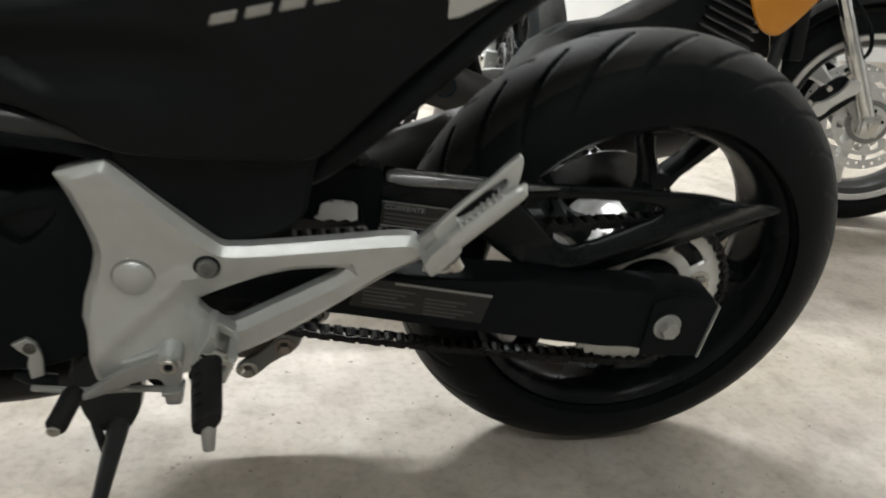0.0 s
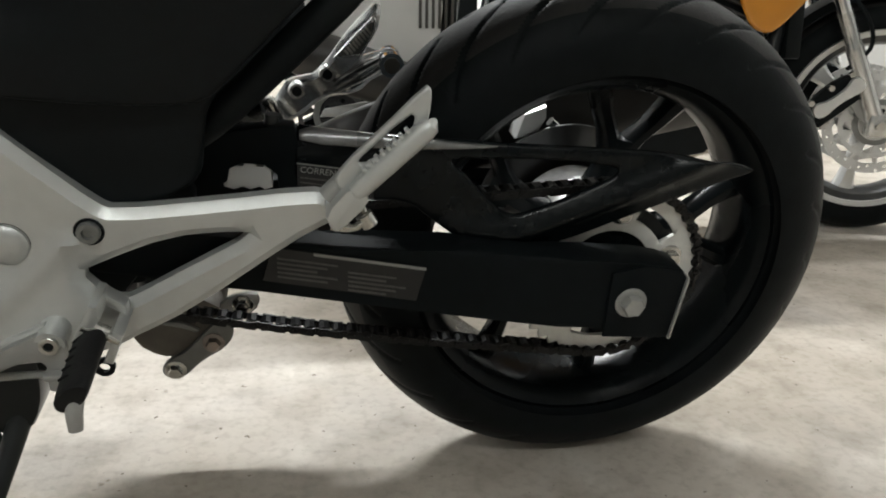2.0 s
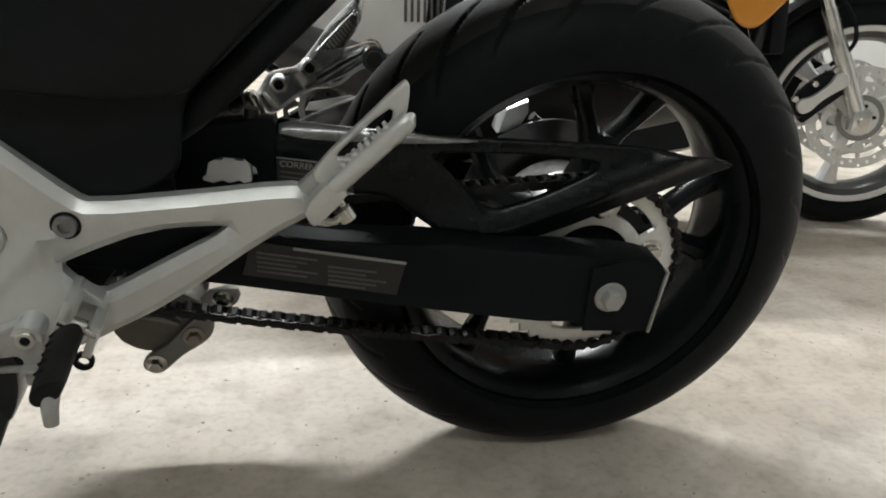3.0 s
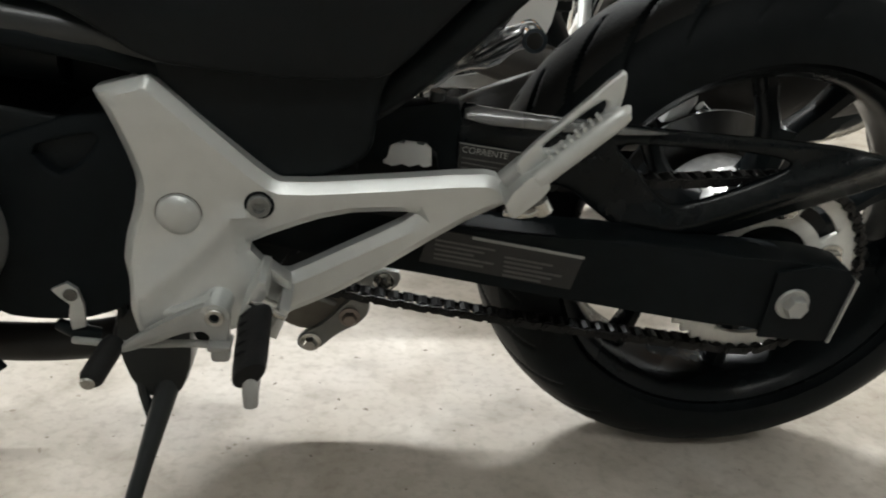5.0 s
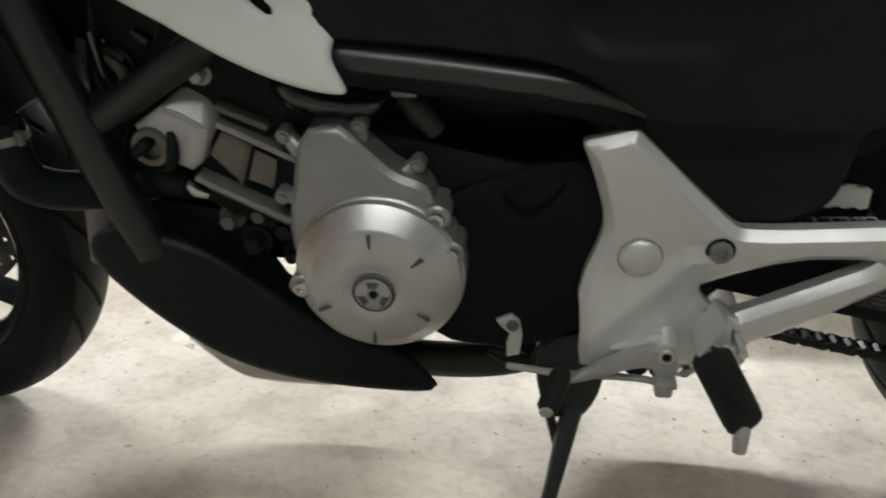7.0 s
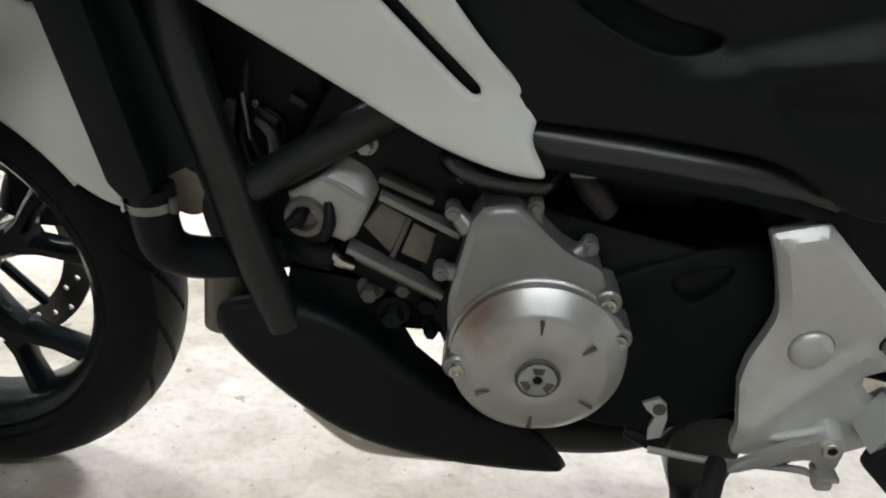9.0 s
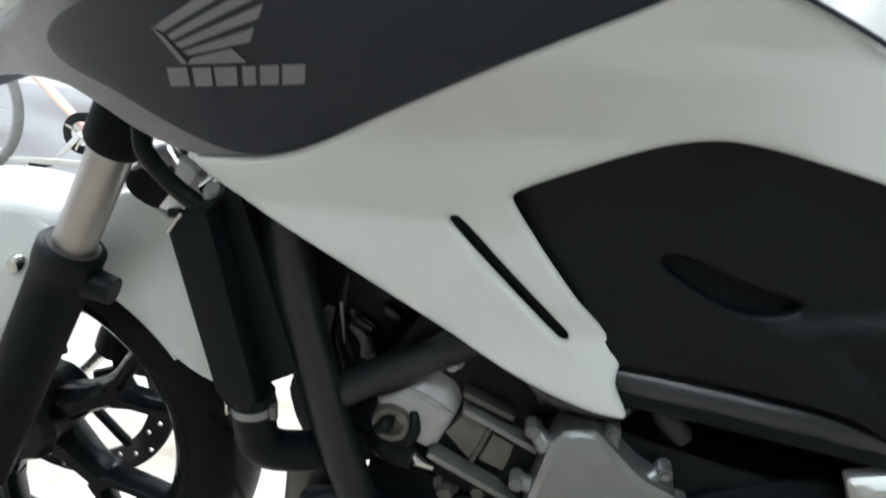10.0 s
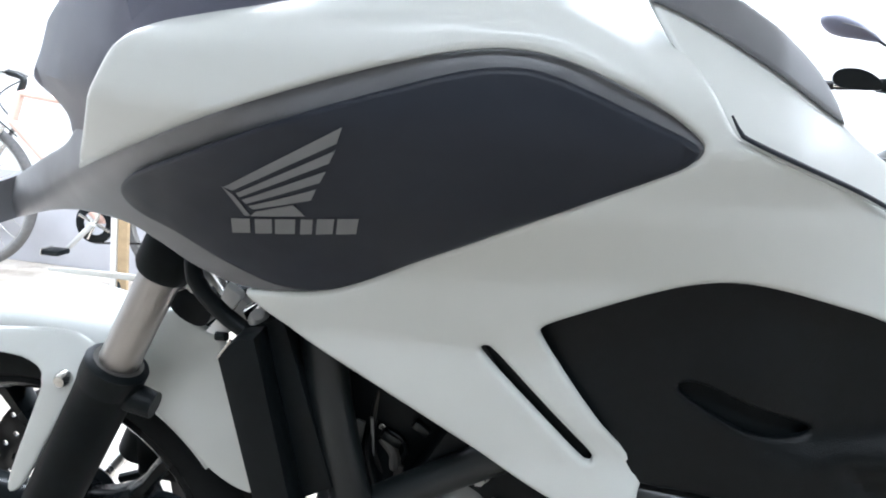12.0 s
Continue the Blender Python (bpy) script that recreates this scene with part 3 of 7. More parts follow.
def swing_arm():
    arm = prism([(-0.58, 0.425), (-0.44, 0.404), (-0.368, 0.392), (-0.331, 0.386), (-0.218, 0.380), (-0.163, 0.377), (-0.087, 0.366), (-0.003, 0.360), (0.050, 0.354), (0.063, 0.340),
                 (0.052, 0.265), (0.045, 0.262), (-0.018, 0.268), (-0.026, 0.278), (-0.094, 0.287), (-0.218, 0.309), (-0.332, 0.330), (-0.40, 0.343), (-0.58, 0.372)],
                -0.168, -0.122, 0.006, 1)
    s = part("swing_arm", arm, M_SWING, bike, "satin black steel swing arm")
    part("swing_arm_far_side", prism([(-0.58, 0.37), (-0.40, 0.345), (-0.20, 0.345), (0.005, 0.350), (0.07, 0.335), (0.06, 0.27), (-0.215, 0.29), (-0.40, 0.30), (-0.58, 0.33)], 0.108, 0.15, 0.006, 1), M_SWING, s)
    part("cross_member", box(-0.57, -0.50, -0.13, 0.11, 0.33, 0.39, 0.008), M_SWING, s)
    part("axle_plate", prism([(-0.026, 0.350), (0.012, 0.358), (0.050, 0.352), (0.061, 0.339), (0.050, 0.268), (-0.026, 0.272)], -0.1725, -0.1675, 0.0015, 0), M_SWING, s)
    ax = turned([(0, -0.1720), (0.0175, -0.1720), (0.0178, -0.1735), (0.0165, -0.1755), (0, -0.1755)], -0.001, 0.3145, 32)
    turned([(0.0125, -0.175), (0.0125, -0.183), (0.0108, -0.1855), (0, -0.1855)], -0.001, 0.3145, 6, ax)
    part("axle_nut", ax, M_ALU, s, "bare metal axle nut")
    lab = prism([(-0.374, 0.389), (-0.224, 0.3625), (-0.233, 0.3245), (-0.384, 0.3535)], -0.1695, -0.1682, 0, 0)
    sticker = part("warning_label", lab, M_LABEL, s, "worn dark printed label")
    part("label_edge", prism([(-0.335, 0.3822), (-0.224, 0.3626), (-0.2243, 0.3595), (-0.335, 0.379)], -0.1702, -0.1696, 0, 0), M_LABELPALE, sticker)
    for j in range(2):
        for k in range(6):
            if (j, k) in ((0, 5), (1, 0)):
                continue
            x0 = -0.370 + j * 0.068
            z0 = 0.3790 - 0.0050 * k - j * 0.0125
            ln = 0.058 - 0.01 * ((k * 7 + j * 3) % 3)
            part("print_line", prism([(x0, z0), (x0 + ln, z0 - ln * 0.18), (x0 + ln, z0 - 0.0024 - ln * 0.18), (x0, z0 - 0.0024)], -0.1702, -0.1696, 0, 0), M_LABELDIM, sticker)

    # upper brace and chain guard
    def guard_skin(x, z):
        fold = -0.013 * math.exp(-((z - 0.378 - 0.42 * max(0, x + 0.11)) / 0.014) ** 2) * max(0, min(1, (x + 0.21) / 0.06))
        return -0.122 + fold + 0.35 * max(0, z - 0.464)

    guard = panel([(-0.350, 0.4925), (-0.338, 0.4905), (-0.281, 0.484), (-0.197, 0.478), (-0.109, 0.473), (-0.017, 0.469), (0.046, 0.464), (0.106, 0.456), (0.143, 0.446),
                   (0.134, 0.440), (0.111, 0.433), (0.060, 0.414), (-0.004, 0.389), (-0.060, 0.366), (-0.102, 0.356), (-0.150, 0.357), (-0.180, 0.370), (-0.215, 0.393), (-0.24, 0.416), (-0.30, 0.416), (-0.352, 0.418)],
                  guard_skin, 0.004, 0.004, 0.0065,
                  [[(-0.203, 0.461), (-0.156, 0.4585), (-0.103, 0.4585), (-0.049, 0.454), (-0.007, 0.446), (-0.039, 0.429), (-0.097, 0.404), (-0.130, 0.395), (-0.153, 0.413), (-0.178, 0.441)]])
    gd = part("chain_guard", guard, M_GUARD, bike, "glossy black chain guard with a long window")
    top = panel([(-0.346, 0.4930), (-0.300, 0.4885), (-0.257, 0.4845), (-0.196, 0.4785), (-0.150, 0.4750), (-0.150, 0.4730), (-0.196, 0.4715), (-0.257, 0.4722), (-0.346, 0.4785)],
                lambda x, z: -0.1285 + 55.0 * max(0, z - (0.4715 - 0.055 * (x + 0.20))) ** 2, 0.004, 0.002, 0.005, (), 1)
    part("guard_top", top, M_GLOSSTOP, gd, "glossy upper edge of the guard, lamp sheen in its colour")
    plate = prism([(-0.349, 0.458), (-0.274, 0.448), (-0.274, 0.418), (-0.349, 0.428)], -0.1246, -0.1226, 0, 0)
    cl = part("chain_label", plate, M_LABEL, gd, "small dark label with chain instructions")
    for lx, lz, ln, dz in ((-0.349, 0.458, 0.075, -0.010), (-0.349, 0.429, 0.075, -0.010)):
        part("label_border", prism([(lx, lz), (lx + ln, lz + dz), (lx + ln, lz + dz - 0.001), (lx, lz - 0.001)], -0.1252, -0.1247, 0, 0), M_LABELPALE, cl)
    txt = bpy.data.curves.new("label_word", "FONT")
    txt.body, txt.size, txt.extrude, txt.align_x = "CORRENTE", 0.0088, 0.0002, "LEFT"
    word = new("label_word", txt)
    word.matrix_world = Matrix.Translation((-0.3465, -0.1252, 0.4485)) @ pose(0, 0, 0, 90, 7.6, 0)
    dg = bpy.context.evaluated_depsgraph_get()
    me = bpy.data.meshes.new_from_object(word.evaluated_get(dg))
    m = word.matrix_world.copy()
    bpy.data.objects.remove(word)
    me.transform(m)
    me.materials.clear()
    me.materials.append(M_LABELPALE)
    wo = new("label_word", me)
    wo.parent = cl
    for k in range(3):
        part("print_line", prism([(-0.346, 0.4435 - 0.005 * k), (-0.28 - 0.006 * k, 0.4345 - 0.005 * k), (-0.28 - 0.006 * k, 0.4330 - 0.005 * k), (-0.346, 0.4420 - 0.005 * k)], -0.1252, -0.1247, 0, 0), M_LABELDIM, cl)
    part("guard_bracket", prism([(-0.452, 0.482), (-0.365, 0.494), (-0.346, 0.492), (-0.346, 0.415), (-0.366, 0.418), (-0.370, 0.452), (-0.412, 0.456), (-0.418, 0.43), (-0.445, 0.435)], -0.119, -0.095, 0.003, 1), M_SWING, gd)
    # added pale block, standing in for bright floor seen through a gap
    part("floor_gap_block", prism([(-0.4225, 0.4575), (-0.409, 0.4570), (-0.407, 0.4520), (-0.401, 0.4515), (-0.399, 0.4560), (-0.390, 0.4555), (-0.388, 0.4510), (-0.382, 0.4505), (-0.380, 0.4545), (-0.3745, 0.4540), (-0.3735, 0.4290), (-0.381, 0.4268), (-0.386, 0.4298), (-0.395, 0.4272), (-0.402, 0.4300), (-0.411, 0.4275), (-0.4200, 0.4305)], -0.116, -0.098, 0.0012, 0), M_LEG, gd, "pale block in place of a gap onto the lit floor")
    part("chain_end_plate", prism([(0.0575, 0.345), (0.0605, 0.343), (0.0515, 0.268), (0.0485, 0.268)], -0.1760, -0.1400, 0.0008, 0), M_ALU, s, "bare metal end plate")
    part("bracket_screw", tube([(-0.372, -0.107, 0.490), (-0.371, -0.107, 0.5015)], 0.0075, 14, 1), M_FRAME, gd)


def chain():
    fx, fz, fr, rr = -0.60, 0.345, 0.0435, 0.1087
    d = math.hypot(fx, fz - RZ)
    base = math.atan2(fz - RZ, fx)
    off = math.acos((rr - fr) / d)
    path = []
    a_up, a_lo = base - off, base + off
    up_r = (rr * math.cos(a_up), RZ + rr * math.sin(a_up))
    up_f = (fx + fr * math.cos(a_up), fz + fr * math.sin(a_up))
    lo_r = (rr * math.cos(a_lo), RZ + rr * math.sin(a_lo))
    lo_f = (fx + fr * math.cos(a_lo), fz + fr * math.sin(a_lo))
    sag = lambda t, s: -s * 4 * t * (1 - t)
    for t in np.linspace(0, 1, 60):
        path.append((up_f[0] + (up_r[0] - up_f[0]) * t, up_f[1] + (up_r[1] - up_f[1]) * t + sag(t, 0.003)))
    for a in np.linspace(a_up, a_lo - 2 * math.pi, 60)[1:-1]:
        path.append((rr * math.cos(a), RZ + rr * math.sin(a)))
    for t in np.linspace(0, 1, 60):
        path.append((lo_r[0] + (lo_f[0] - lo_r[0]) * t, lo_r[1] + (lo_f[1] - lo_r[1]) * t + sag(t, 0.008)))
    for a in np.linspace(a_lo, a_up, 30)[1:]:
        path.append((fx + fr * math.cos(a), fz + fr * math.sin(a)))
    p = np.array(path)
    seg = np.linalg.norm(np.diff(p, axis=0), axis=1)
    s = np.concatenate([[0], np.cumsum(seg)])
    count = int(round(s[-1] / 0.015875 / 2)) * 2
    q = np.stack([np.interp(np.linspace(0, s[-1], count, endpoint=False), s, p[:, k]) for k in (0, 1)], 1)
    bm = bmesh.new()
    for i in range(count):
        a, b = q[i], q[(i + 1) % count]
        ang = math.atan2(b[1] - a[1], b[0] - a[0])
        wide = 0.0098 if i % 2 else 0.0074
        for sd in (-1, 1):
            out = []
            for c, st in ((a, ang + math.pi / 2), (b, ang - math.pi / 2)):
                for k in range(5):
                    t = st + math.pi * k / 4
                    out.append((c[0] + 0.0070 * math.cos(t), c[1] + 0.0070 * math.sin(t)))
            mid = ((a[0] + b[0]) / 2, (a[1] + b[1]) / 2)
            out = [(x, z) if j not in (0, 4, 5, 9) else (x - (x - mid[0]) * 0.5 - 0.0022 * math.cos(ang + (math.pi / 2 if j in (0, 9) else -math.pi / 2)), z - (z - mid[1]) * 0.0 - 0.0026 * math.sin(ang + (math.pi / 2 if j in (0, 9) else -math.pi / 2))) for j, (x, z) in enumerate(out)]
            y0 = -0.094 + sd * wide
            f = [bm.verts.new((x, y0 - 0.001, z)) for x, z in out]
            g = [bm.verts.new((x, y0 + 0.001, z)) for x, z in out]
            bm.faces.new(f)
            bm.faces.new(g[::-1])
            for k in range(10):
                bm.faces.new((f[k], g[k], g[(k + 1) % 10], f[(k + 1) % 10]))
        turned([(0, -0.106), (0.0030, -0.106), (0.0030, -0.102), (0.0066, -0.101), (0.0066, -0.087), (0.0030, -0.086), (0.0030, -0.082), (0, -0.082)], a[0], a[1], 8, bm)
    part("drive_chain", bm, M_CHAIN, bike, "oily dark roller chain")


def step_bracket():
    """The cast silver plate that carries the foot pegs."""
    out = [(-0.6515, 0.5185), (-0.650, 0.521), (-0.647, 0.5225), (-0.612, 0.5325), (-0.607, 0.5332), (-0.6025, 0.5295), (-0.5610, 0.4890), (-0.5180, 0.4490), (-0.5045, 0.4430), (-0.423, 0.4510), (-0.338, 0.4615), (-0.320, 0.458),
           (-0.309, 0.437), (-0.327, 0.427), (-0.353, 0.412), (-0.446, 0.343), (-0.502, 0.312), (-0.526, 0.303), (-0.557, 0.301), (-0.633, 0.295), (-0.640, 0.299), (-0.641, 0.348), (-0.646, 0.377), (-0.627, 0.433), (-0.628, 0.454), (-0.642, 0.498)]
    hole = [(-0.541, 0.384), (-0.520, 0.393), (-0.46, 0.417), (-0.406, 0.422), (-0.386, 0.420), (-0.448, 0.385), (-0.495, 0.358), (-0.508, 0.353), (-0.523, 0.362)]

    def surf(x, z):
        y = -0.204 - 0.045 * max(0, x + 0.50)
        y -= 0.006 * math.exp(-(((z - 0.375) - 0.9 * (x + 0.59)) / 0.012) ** 2) * (1 if x < -0.53 and z < 0.42 else 0)
        y -= 0.016 * max(0, min(1, (0.40 - z) / 0.08)) * max(0, min(1, (-0.50 - x) / 0.06))
        return y

    b = part("step_bracket", panel(out, surf, 0.020, 0.0085, 0.0085, [hole], 1, chamfer=0.0080), M_SILVER, bike, "silver cast bracket carrying the foot pegs")
    part("pivot_cap", turned([(0.0185, -0.202), (0.0185, -0.2065), (0.0165, -0.209), (0.010, -0.2115), (0, -0.2122)], -0.5935, 0.4152, 40), M_SILVER, b)
    part("cap_ring", turned([(0.0188, -0.2037), (0.0194, -0.2046), (0.0202, -0.2037)], -0.5935, 0.4152, 40, ring=True), M_ALUDARK, b)
    part("hex_socket_bolt", socket_bolt(-0.5255, -0.2035, 0.4258, 0.0098, 0.0065), M_ALUMID, b)
    # black ring painted in for the shade round the sunk bolt
    part("recess_shade", turned([(0.0100, -0.2042), (0.0116, -0.2052), (0.0128, -0.2048), (0.0128, -0.2030), (0.0100, -0.2030)], -0.5255, 0.4258, 32, ring=True), M_BLACK, b)
    # folded passenger peg
    out = [(-0.318, 0.484), (-0.3115, 0.4985), (-0.280, 0.530), (-0.2445, 0.5655), (-0.2400, 0.5655), (-0.2380, 0.5600), (-0.2395, 0.5420), (-0.2434, 0.5300), (-0.290, 0.482), (-0.305, 0.474)]
    hole = [(-0.2560, 0.5435), (-0.2505, 0.5415), (-0.2530, 0.5300), (-0.2880, 0.5015), (-0.2985, 0.5015), (-0.2935, 0.5085)]
    peg = part("passenger_peg", panel(out, lambda x, z: -0.246 + 0.10 * max(0, z - 0.54), 0.006, 0.003, 0.005, [hole], 1), M_SILVER, b, "folded silver passenger peg")
    part("peg_bar", tube([(-0.2985, -0.250, 0.4805), (-0.294, -0.252, 0.4845), (-0.244, -0.253, 0.5325), (-0.2395, -0.252, 0.5375)], [0.0070, 0.0088, 0.0086, 0.0050], 18, 3), M_SILVER, peg)
    for k in range(8):
        t = k / 7
        part("tooth", box(-0.0016, 0.0016, -0.2555, -0.2460, -0.0035, 0.0035, 0.0006, None, Matrix.Translation((-0.2915 + 0.034 * t, 0, 0.4985 + 0.0325 * t)) @ pose(0, 0, 0, 0, -43, 0)), M_SILVER, peg)
    part("peg_knuckle", prism([(-0.326, 0.4615), (-0.3195, 0.4460), (-0.3130, 0.4450), (-0.2885, 0.4700), (-0.2900, 0.4800), (-0.3020, 0.4890)], -0.258, -0.214, 0.005, 1), M_SILVER, peg)
    part("hinge_barrel", tube([(-0.3235, -0.235, 0.4690), (-0.3075, -0.235, 0.4850)], 0.0085, 18, 1), M_ALU, peg)
    part("peg_pin", tube([(-0.286, -0.235, 0.442), (-0.292, -0.235, 0.452)], 0.008, 12, 1), M_STEEL, peg)
    part("spring_clip", tube([(-0.3195, -0.228, 0.4370), (-0.3020, -0.232, 0.4370), (-0.2905, -0.232, 0.4480), (-0.2925, -0.228, 0.4560)], 0.0030, 10, 4), M_STEEL, peg)
    part("spring_clip", tube([(-0.3100, -0.236, 0.4420), (-0.2980, -0.240, 0.4420), (-0.2890, -0.238, 0.4520)], 0.0032, 10, 4), M_STEEL, peg)
    # rider peg
    own = tube([(-0.5285, -0.240, 0.340), (-0.527, -0.250, 0.341), (-0.520, -0.328, 0.3485), (-0.519, -0.338, 0.349)], [0.0160, 0.0185, 0.0165, 0.0135], 24, 4, squash=0.62)
    rp = part("rider_peg", own, M_PEG, b, "black ribbed rubber foot peg")
    for k in range(5):
        y, z = -0.258 - 0.0155 * k, 0.3418 + 0.0015 * k
        x = -0.5265 + 0.0014 * k
        part("rubber_rib", tube([(x - 0.0105, y, z + 0.0060), (x - 0.005, y, z + 0.0100), (x + 0.005, y, z + 0.0100), (x + 0.0105, y, z + 0.0060)], 0.0012, 8, 3), M_PEG, rp)
    part("feeler", tube([(-0.519, -0.330, 0.344), (-0.519, -0.336, 0.334), (-0.519, -0.339, 0.3205)], [0.0080, 0.0066, 0.0056], 14), M_ALU, rp, "bare metal feeler pin")
    part("hinge_ear", prism([(-0.5225, 0.3790), (-0.5165, 0.3770), (-0.5155, 0.3640), (-0.5330, 0.3400), (-0.5400, 0.3440)], -0.252, -0.206, 0.003, 0), M_SILVER, rp)
    part("hinge_ear", prism([(-0.5060, 0.3530), (-0.4975, 0.3490), (-0.5100, 0.3190), (-0.5175, 0.3220), (-0.5085, 0.3430)], -0.252, -0.206, 0.003, 0), M_SILVER, rp)
    part("hinge_web", prism([(-0.5200, 0.3770), (-0.5000, 0.3600), (-0.5000, 0.3500), (-0.5230, 0.3650)], -0.222, -0.204, 0.003, 0), M_SILVER, rp)
    part("hinge_pin", tube([(-0.5310, -0.2490, 0.3580), (-0.5020, -0.2490, 0.3420)], 0.0042, 12, 1), M_STEEL, rp)
    part("hinge_spring", tube([(-0.5260, -0.246, 0.3560), (-0.5110, -0.246, 0.3480)], 0.0068, 12, 1), M_STEEL, rp)
    # shift lever
    lev = prism([(-0.550, 0.338), (-0.553, 0.318), (-0.554, 0.300), (-0.568, 0.300), (-0.573, 0.316), (-0.592, 0.314), (-0.648, 0.288), (-0.652, 0.297), (-0.604, 0.327), (-0.576, 0.342), (-0.562, 0.345)], -0.236, -0.227, 0.003, 2)
    sl = part("shift_lever", lev, M_ALU, b, "bare alloy gear lever")
    part("lever_pivot", tube([(-0.563, -0.205, 0.337), (-0.564, -0.236, 0.333)], [0.0135, 0.0125], 24, 1), M_SILVER, sl)
    part("pivot_bolt", socket_bolt(-0.564, -0.2355, 0.3325, 0.0085, 0.0045), M_STEEL, sl)
    # black disc stands in for the shade inside the bolt's socket
    part("socket", turned([(0.0042, -0.2385), (0, -0.2385)], -0.564, 0.3325, 12), M_BLACK, sl)
    clev = box(-0.572, -0.551, -0.246, -0.224, 0.300, 0.306, 0.002)
    box(-0.570, -0.553, -0.243, -0.228, 0.286, 0.302, 0.004, clev)
    part("clevis", clev, M_ALU, sl)
    part("toe_rubber", tube([(-0.655, -0.226, 0.298), (-0.657, -0.232, 0.296), (-0.668, -0.260, 0.282), (-0.669, -0.263, 0.281)], [0.0085, 0.0105, 0.0105, 0.0085], 18, 1), M_PEG, sl, "black rubber toe piece")
    part("toe_end", turned([(0.0066, -0.262), (0.0066, -0.2655), (0.005, -0.267), (0, -0.267)], -0.6698, 0.2805, 20), M_STEEL, sl)
    part("shift_rod", tube([(-0.564, -0.232, 0.2955), (-0.585, -0.222, 0.2925), (-0.652, -0.206, 0.2790), (-0.708, -0.188, 0.270)], 0.0036, 10, 3), M_ALU, sl)
    part("cable_ring", turned([(0.0055, -0.148), (0.0055, -0.143), (0.0105, -0.143), (0.0105, -0.148)], -0.549, 0.2450, 28, ring=True), M_BLACK, b)
    part("pivot_boot", turned([(0.0125, -0.150), (0.0125, -0.196), (0.0105, -0.199), (0, -0.199)], -0.5815, 0.2860, 28), M_BLACK, b)
    part("cast_rib", tube([(-0.632, -0.208, 0.316), (-0.60, -0.2185, 0.326), (-0.566, -0.2235, 0.343)], [0.003, 0.0055, 0.006], 10), M_SILVER, b)


def engine():
    core = prism([(-0.91, 0.53), (-0.78, 0.50), (-0.62, 0.47), (-0.60, 0.37), (-0.66, 0.335), (-0.78, 0.315), (-0.88, 0.285), (-0.915, 0.345), (-0.93, 0.40), (-0.95, 0.46)], -0.165, 0.17, 0.012, 1)
    e = part("engine", core, M_BLACK, bike, "black crankcase with silver covers")
    # upper cover
    out = [(-0.897, 0.522), (-0.866, 0.531), (-0.858, 0.5275), (-0.835, 0.506), (-0.813, 0.486), (-0.788, 0.478), (-0.780, 0.466), (-0.775, 0.44), (-0.785, 0.40), (-0.83, 0.34), (-0.90, 0.35), (-0.913, 0.40), (-0.915, 0.432), (-0.906, 0.475)]
    up = part("side_cover", panel(out, lambda x, z: -0.203 + 0.006 * max(0, (z - 0.51) / 0.03), 0.045, 0.0055, 0.012, (), 1, chamfer=0.0052), M_CASE, e, "silver cast engine side cover")
    for bx, bz in ((-0.8460, 0.5240), (-0.795, 0.489), (-0.9150, 0.5130), (-0.9230, 0.4520)):
        part("cover_bolt", hex_bolt(bx, -0.186, bz, 0.0046, 0.005), M_ALUMID, up)
        inward = Vector((-0.850 - bx, 0, 0.445 - bz)).normalized() * 0.022
        part("bolt_boss", turned([(0.0074, -0.172), (0.0073, -0.1850), (0.0064, -0.1868), (0, -0.1868)], bx, bz, 20), M_CASE, up)
        part("boss_lug", tube([(bx, -0.178, bz), (bx + inward.x, -0.184, bz + inward.z)], [0.0070, 0.0100], 14, 1), M_CASE, up)
    # round cover
    cx, cz = -0.831, 0.385
    prof = [(0.0, -0.2355), (0.0185, -0.2355), (0.0195, -0.2362), (0.0210, -0.2372), (0.0360, -0.2364), (0.0480, -0.2348), (0.0560, -0.2328), (0.0600, -0.2312), (0.0615, -0.2302), (0.0770, -0.2150), (0.0782, -0.2140), (0.0785, -0.2060), (0.0800, -0.2050), (0.0815, -0.2030), (0.0815, -0.16)]
    al = part("alternator_cover", turned(prof, cx, cz, 80), M_COVER, e, "round silver cast alternator cover")
    part("inspection_plug", turned([(0.0165, -0.2355), (0.0165, -0.2385), (0.0150, -0.2395), (0.0060, -0.2395), (0.0055, -0.2375), (0, -0.2375)], cx, cz - 0.002, 36), M_ALU, al)
    part("plug_ring", turned([(0.0172, -0.2368), (0.0190, -0.2378), (0.0204, -0.2368)], cx, cz - 0.002, 36, ring=True), M_ALUDARK, al)
    for k, a in enumerate((92, 205, 268, 38, 330)):
        r0, r1 = 0.045, 0.058
        t = radians(a)
        bm = tube([(cx + r0 * math.cos(t), -0.2365, cz + r0 * math.sin(t)), (cx + r1 * math.cos(t), -0.2355, cz + r1 * math.sin(t))], [0.0009, 0.0022], 8, 1)
        part("cast_mark", bm, M_ALUDARK, al)
    # dark facets on the plug face, shade of hollows put into colour
    for a in (90, 210, 330):
        own = prism([(-0.0035, 0.0075), (0.0035, 0.0075), (0.0060, 0.0140), (-0.0060, 0.0140)], -0.2402, -0.2392, 0, 0)
        own.transform(Matrix.Translation((cx, 0, cz - 0.002)) @ pose(0, 0, 0, 0, a - 90, 0))
        part("plug_shade", own, M_ALUDARK, al)
    # black disc darkens the bottom of the plug's socket
    part("plug_slot", turned([(0.0045, -0.2380), (0.0045, -0.2384), (0, -0.2384)], cx, cz - 0.002, 6), M_BLACK, al)
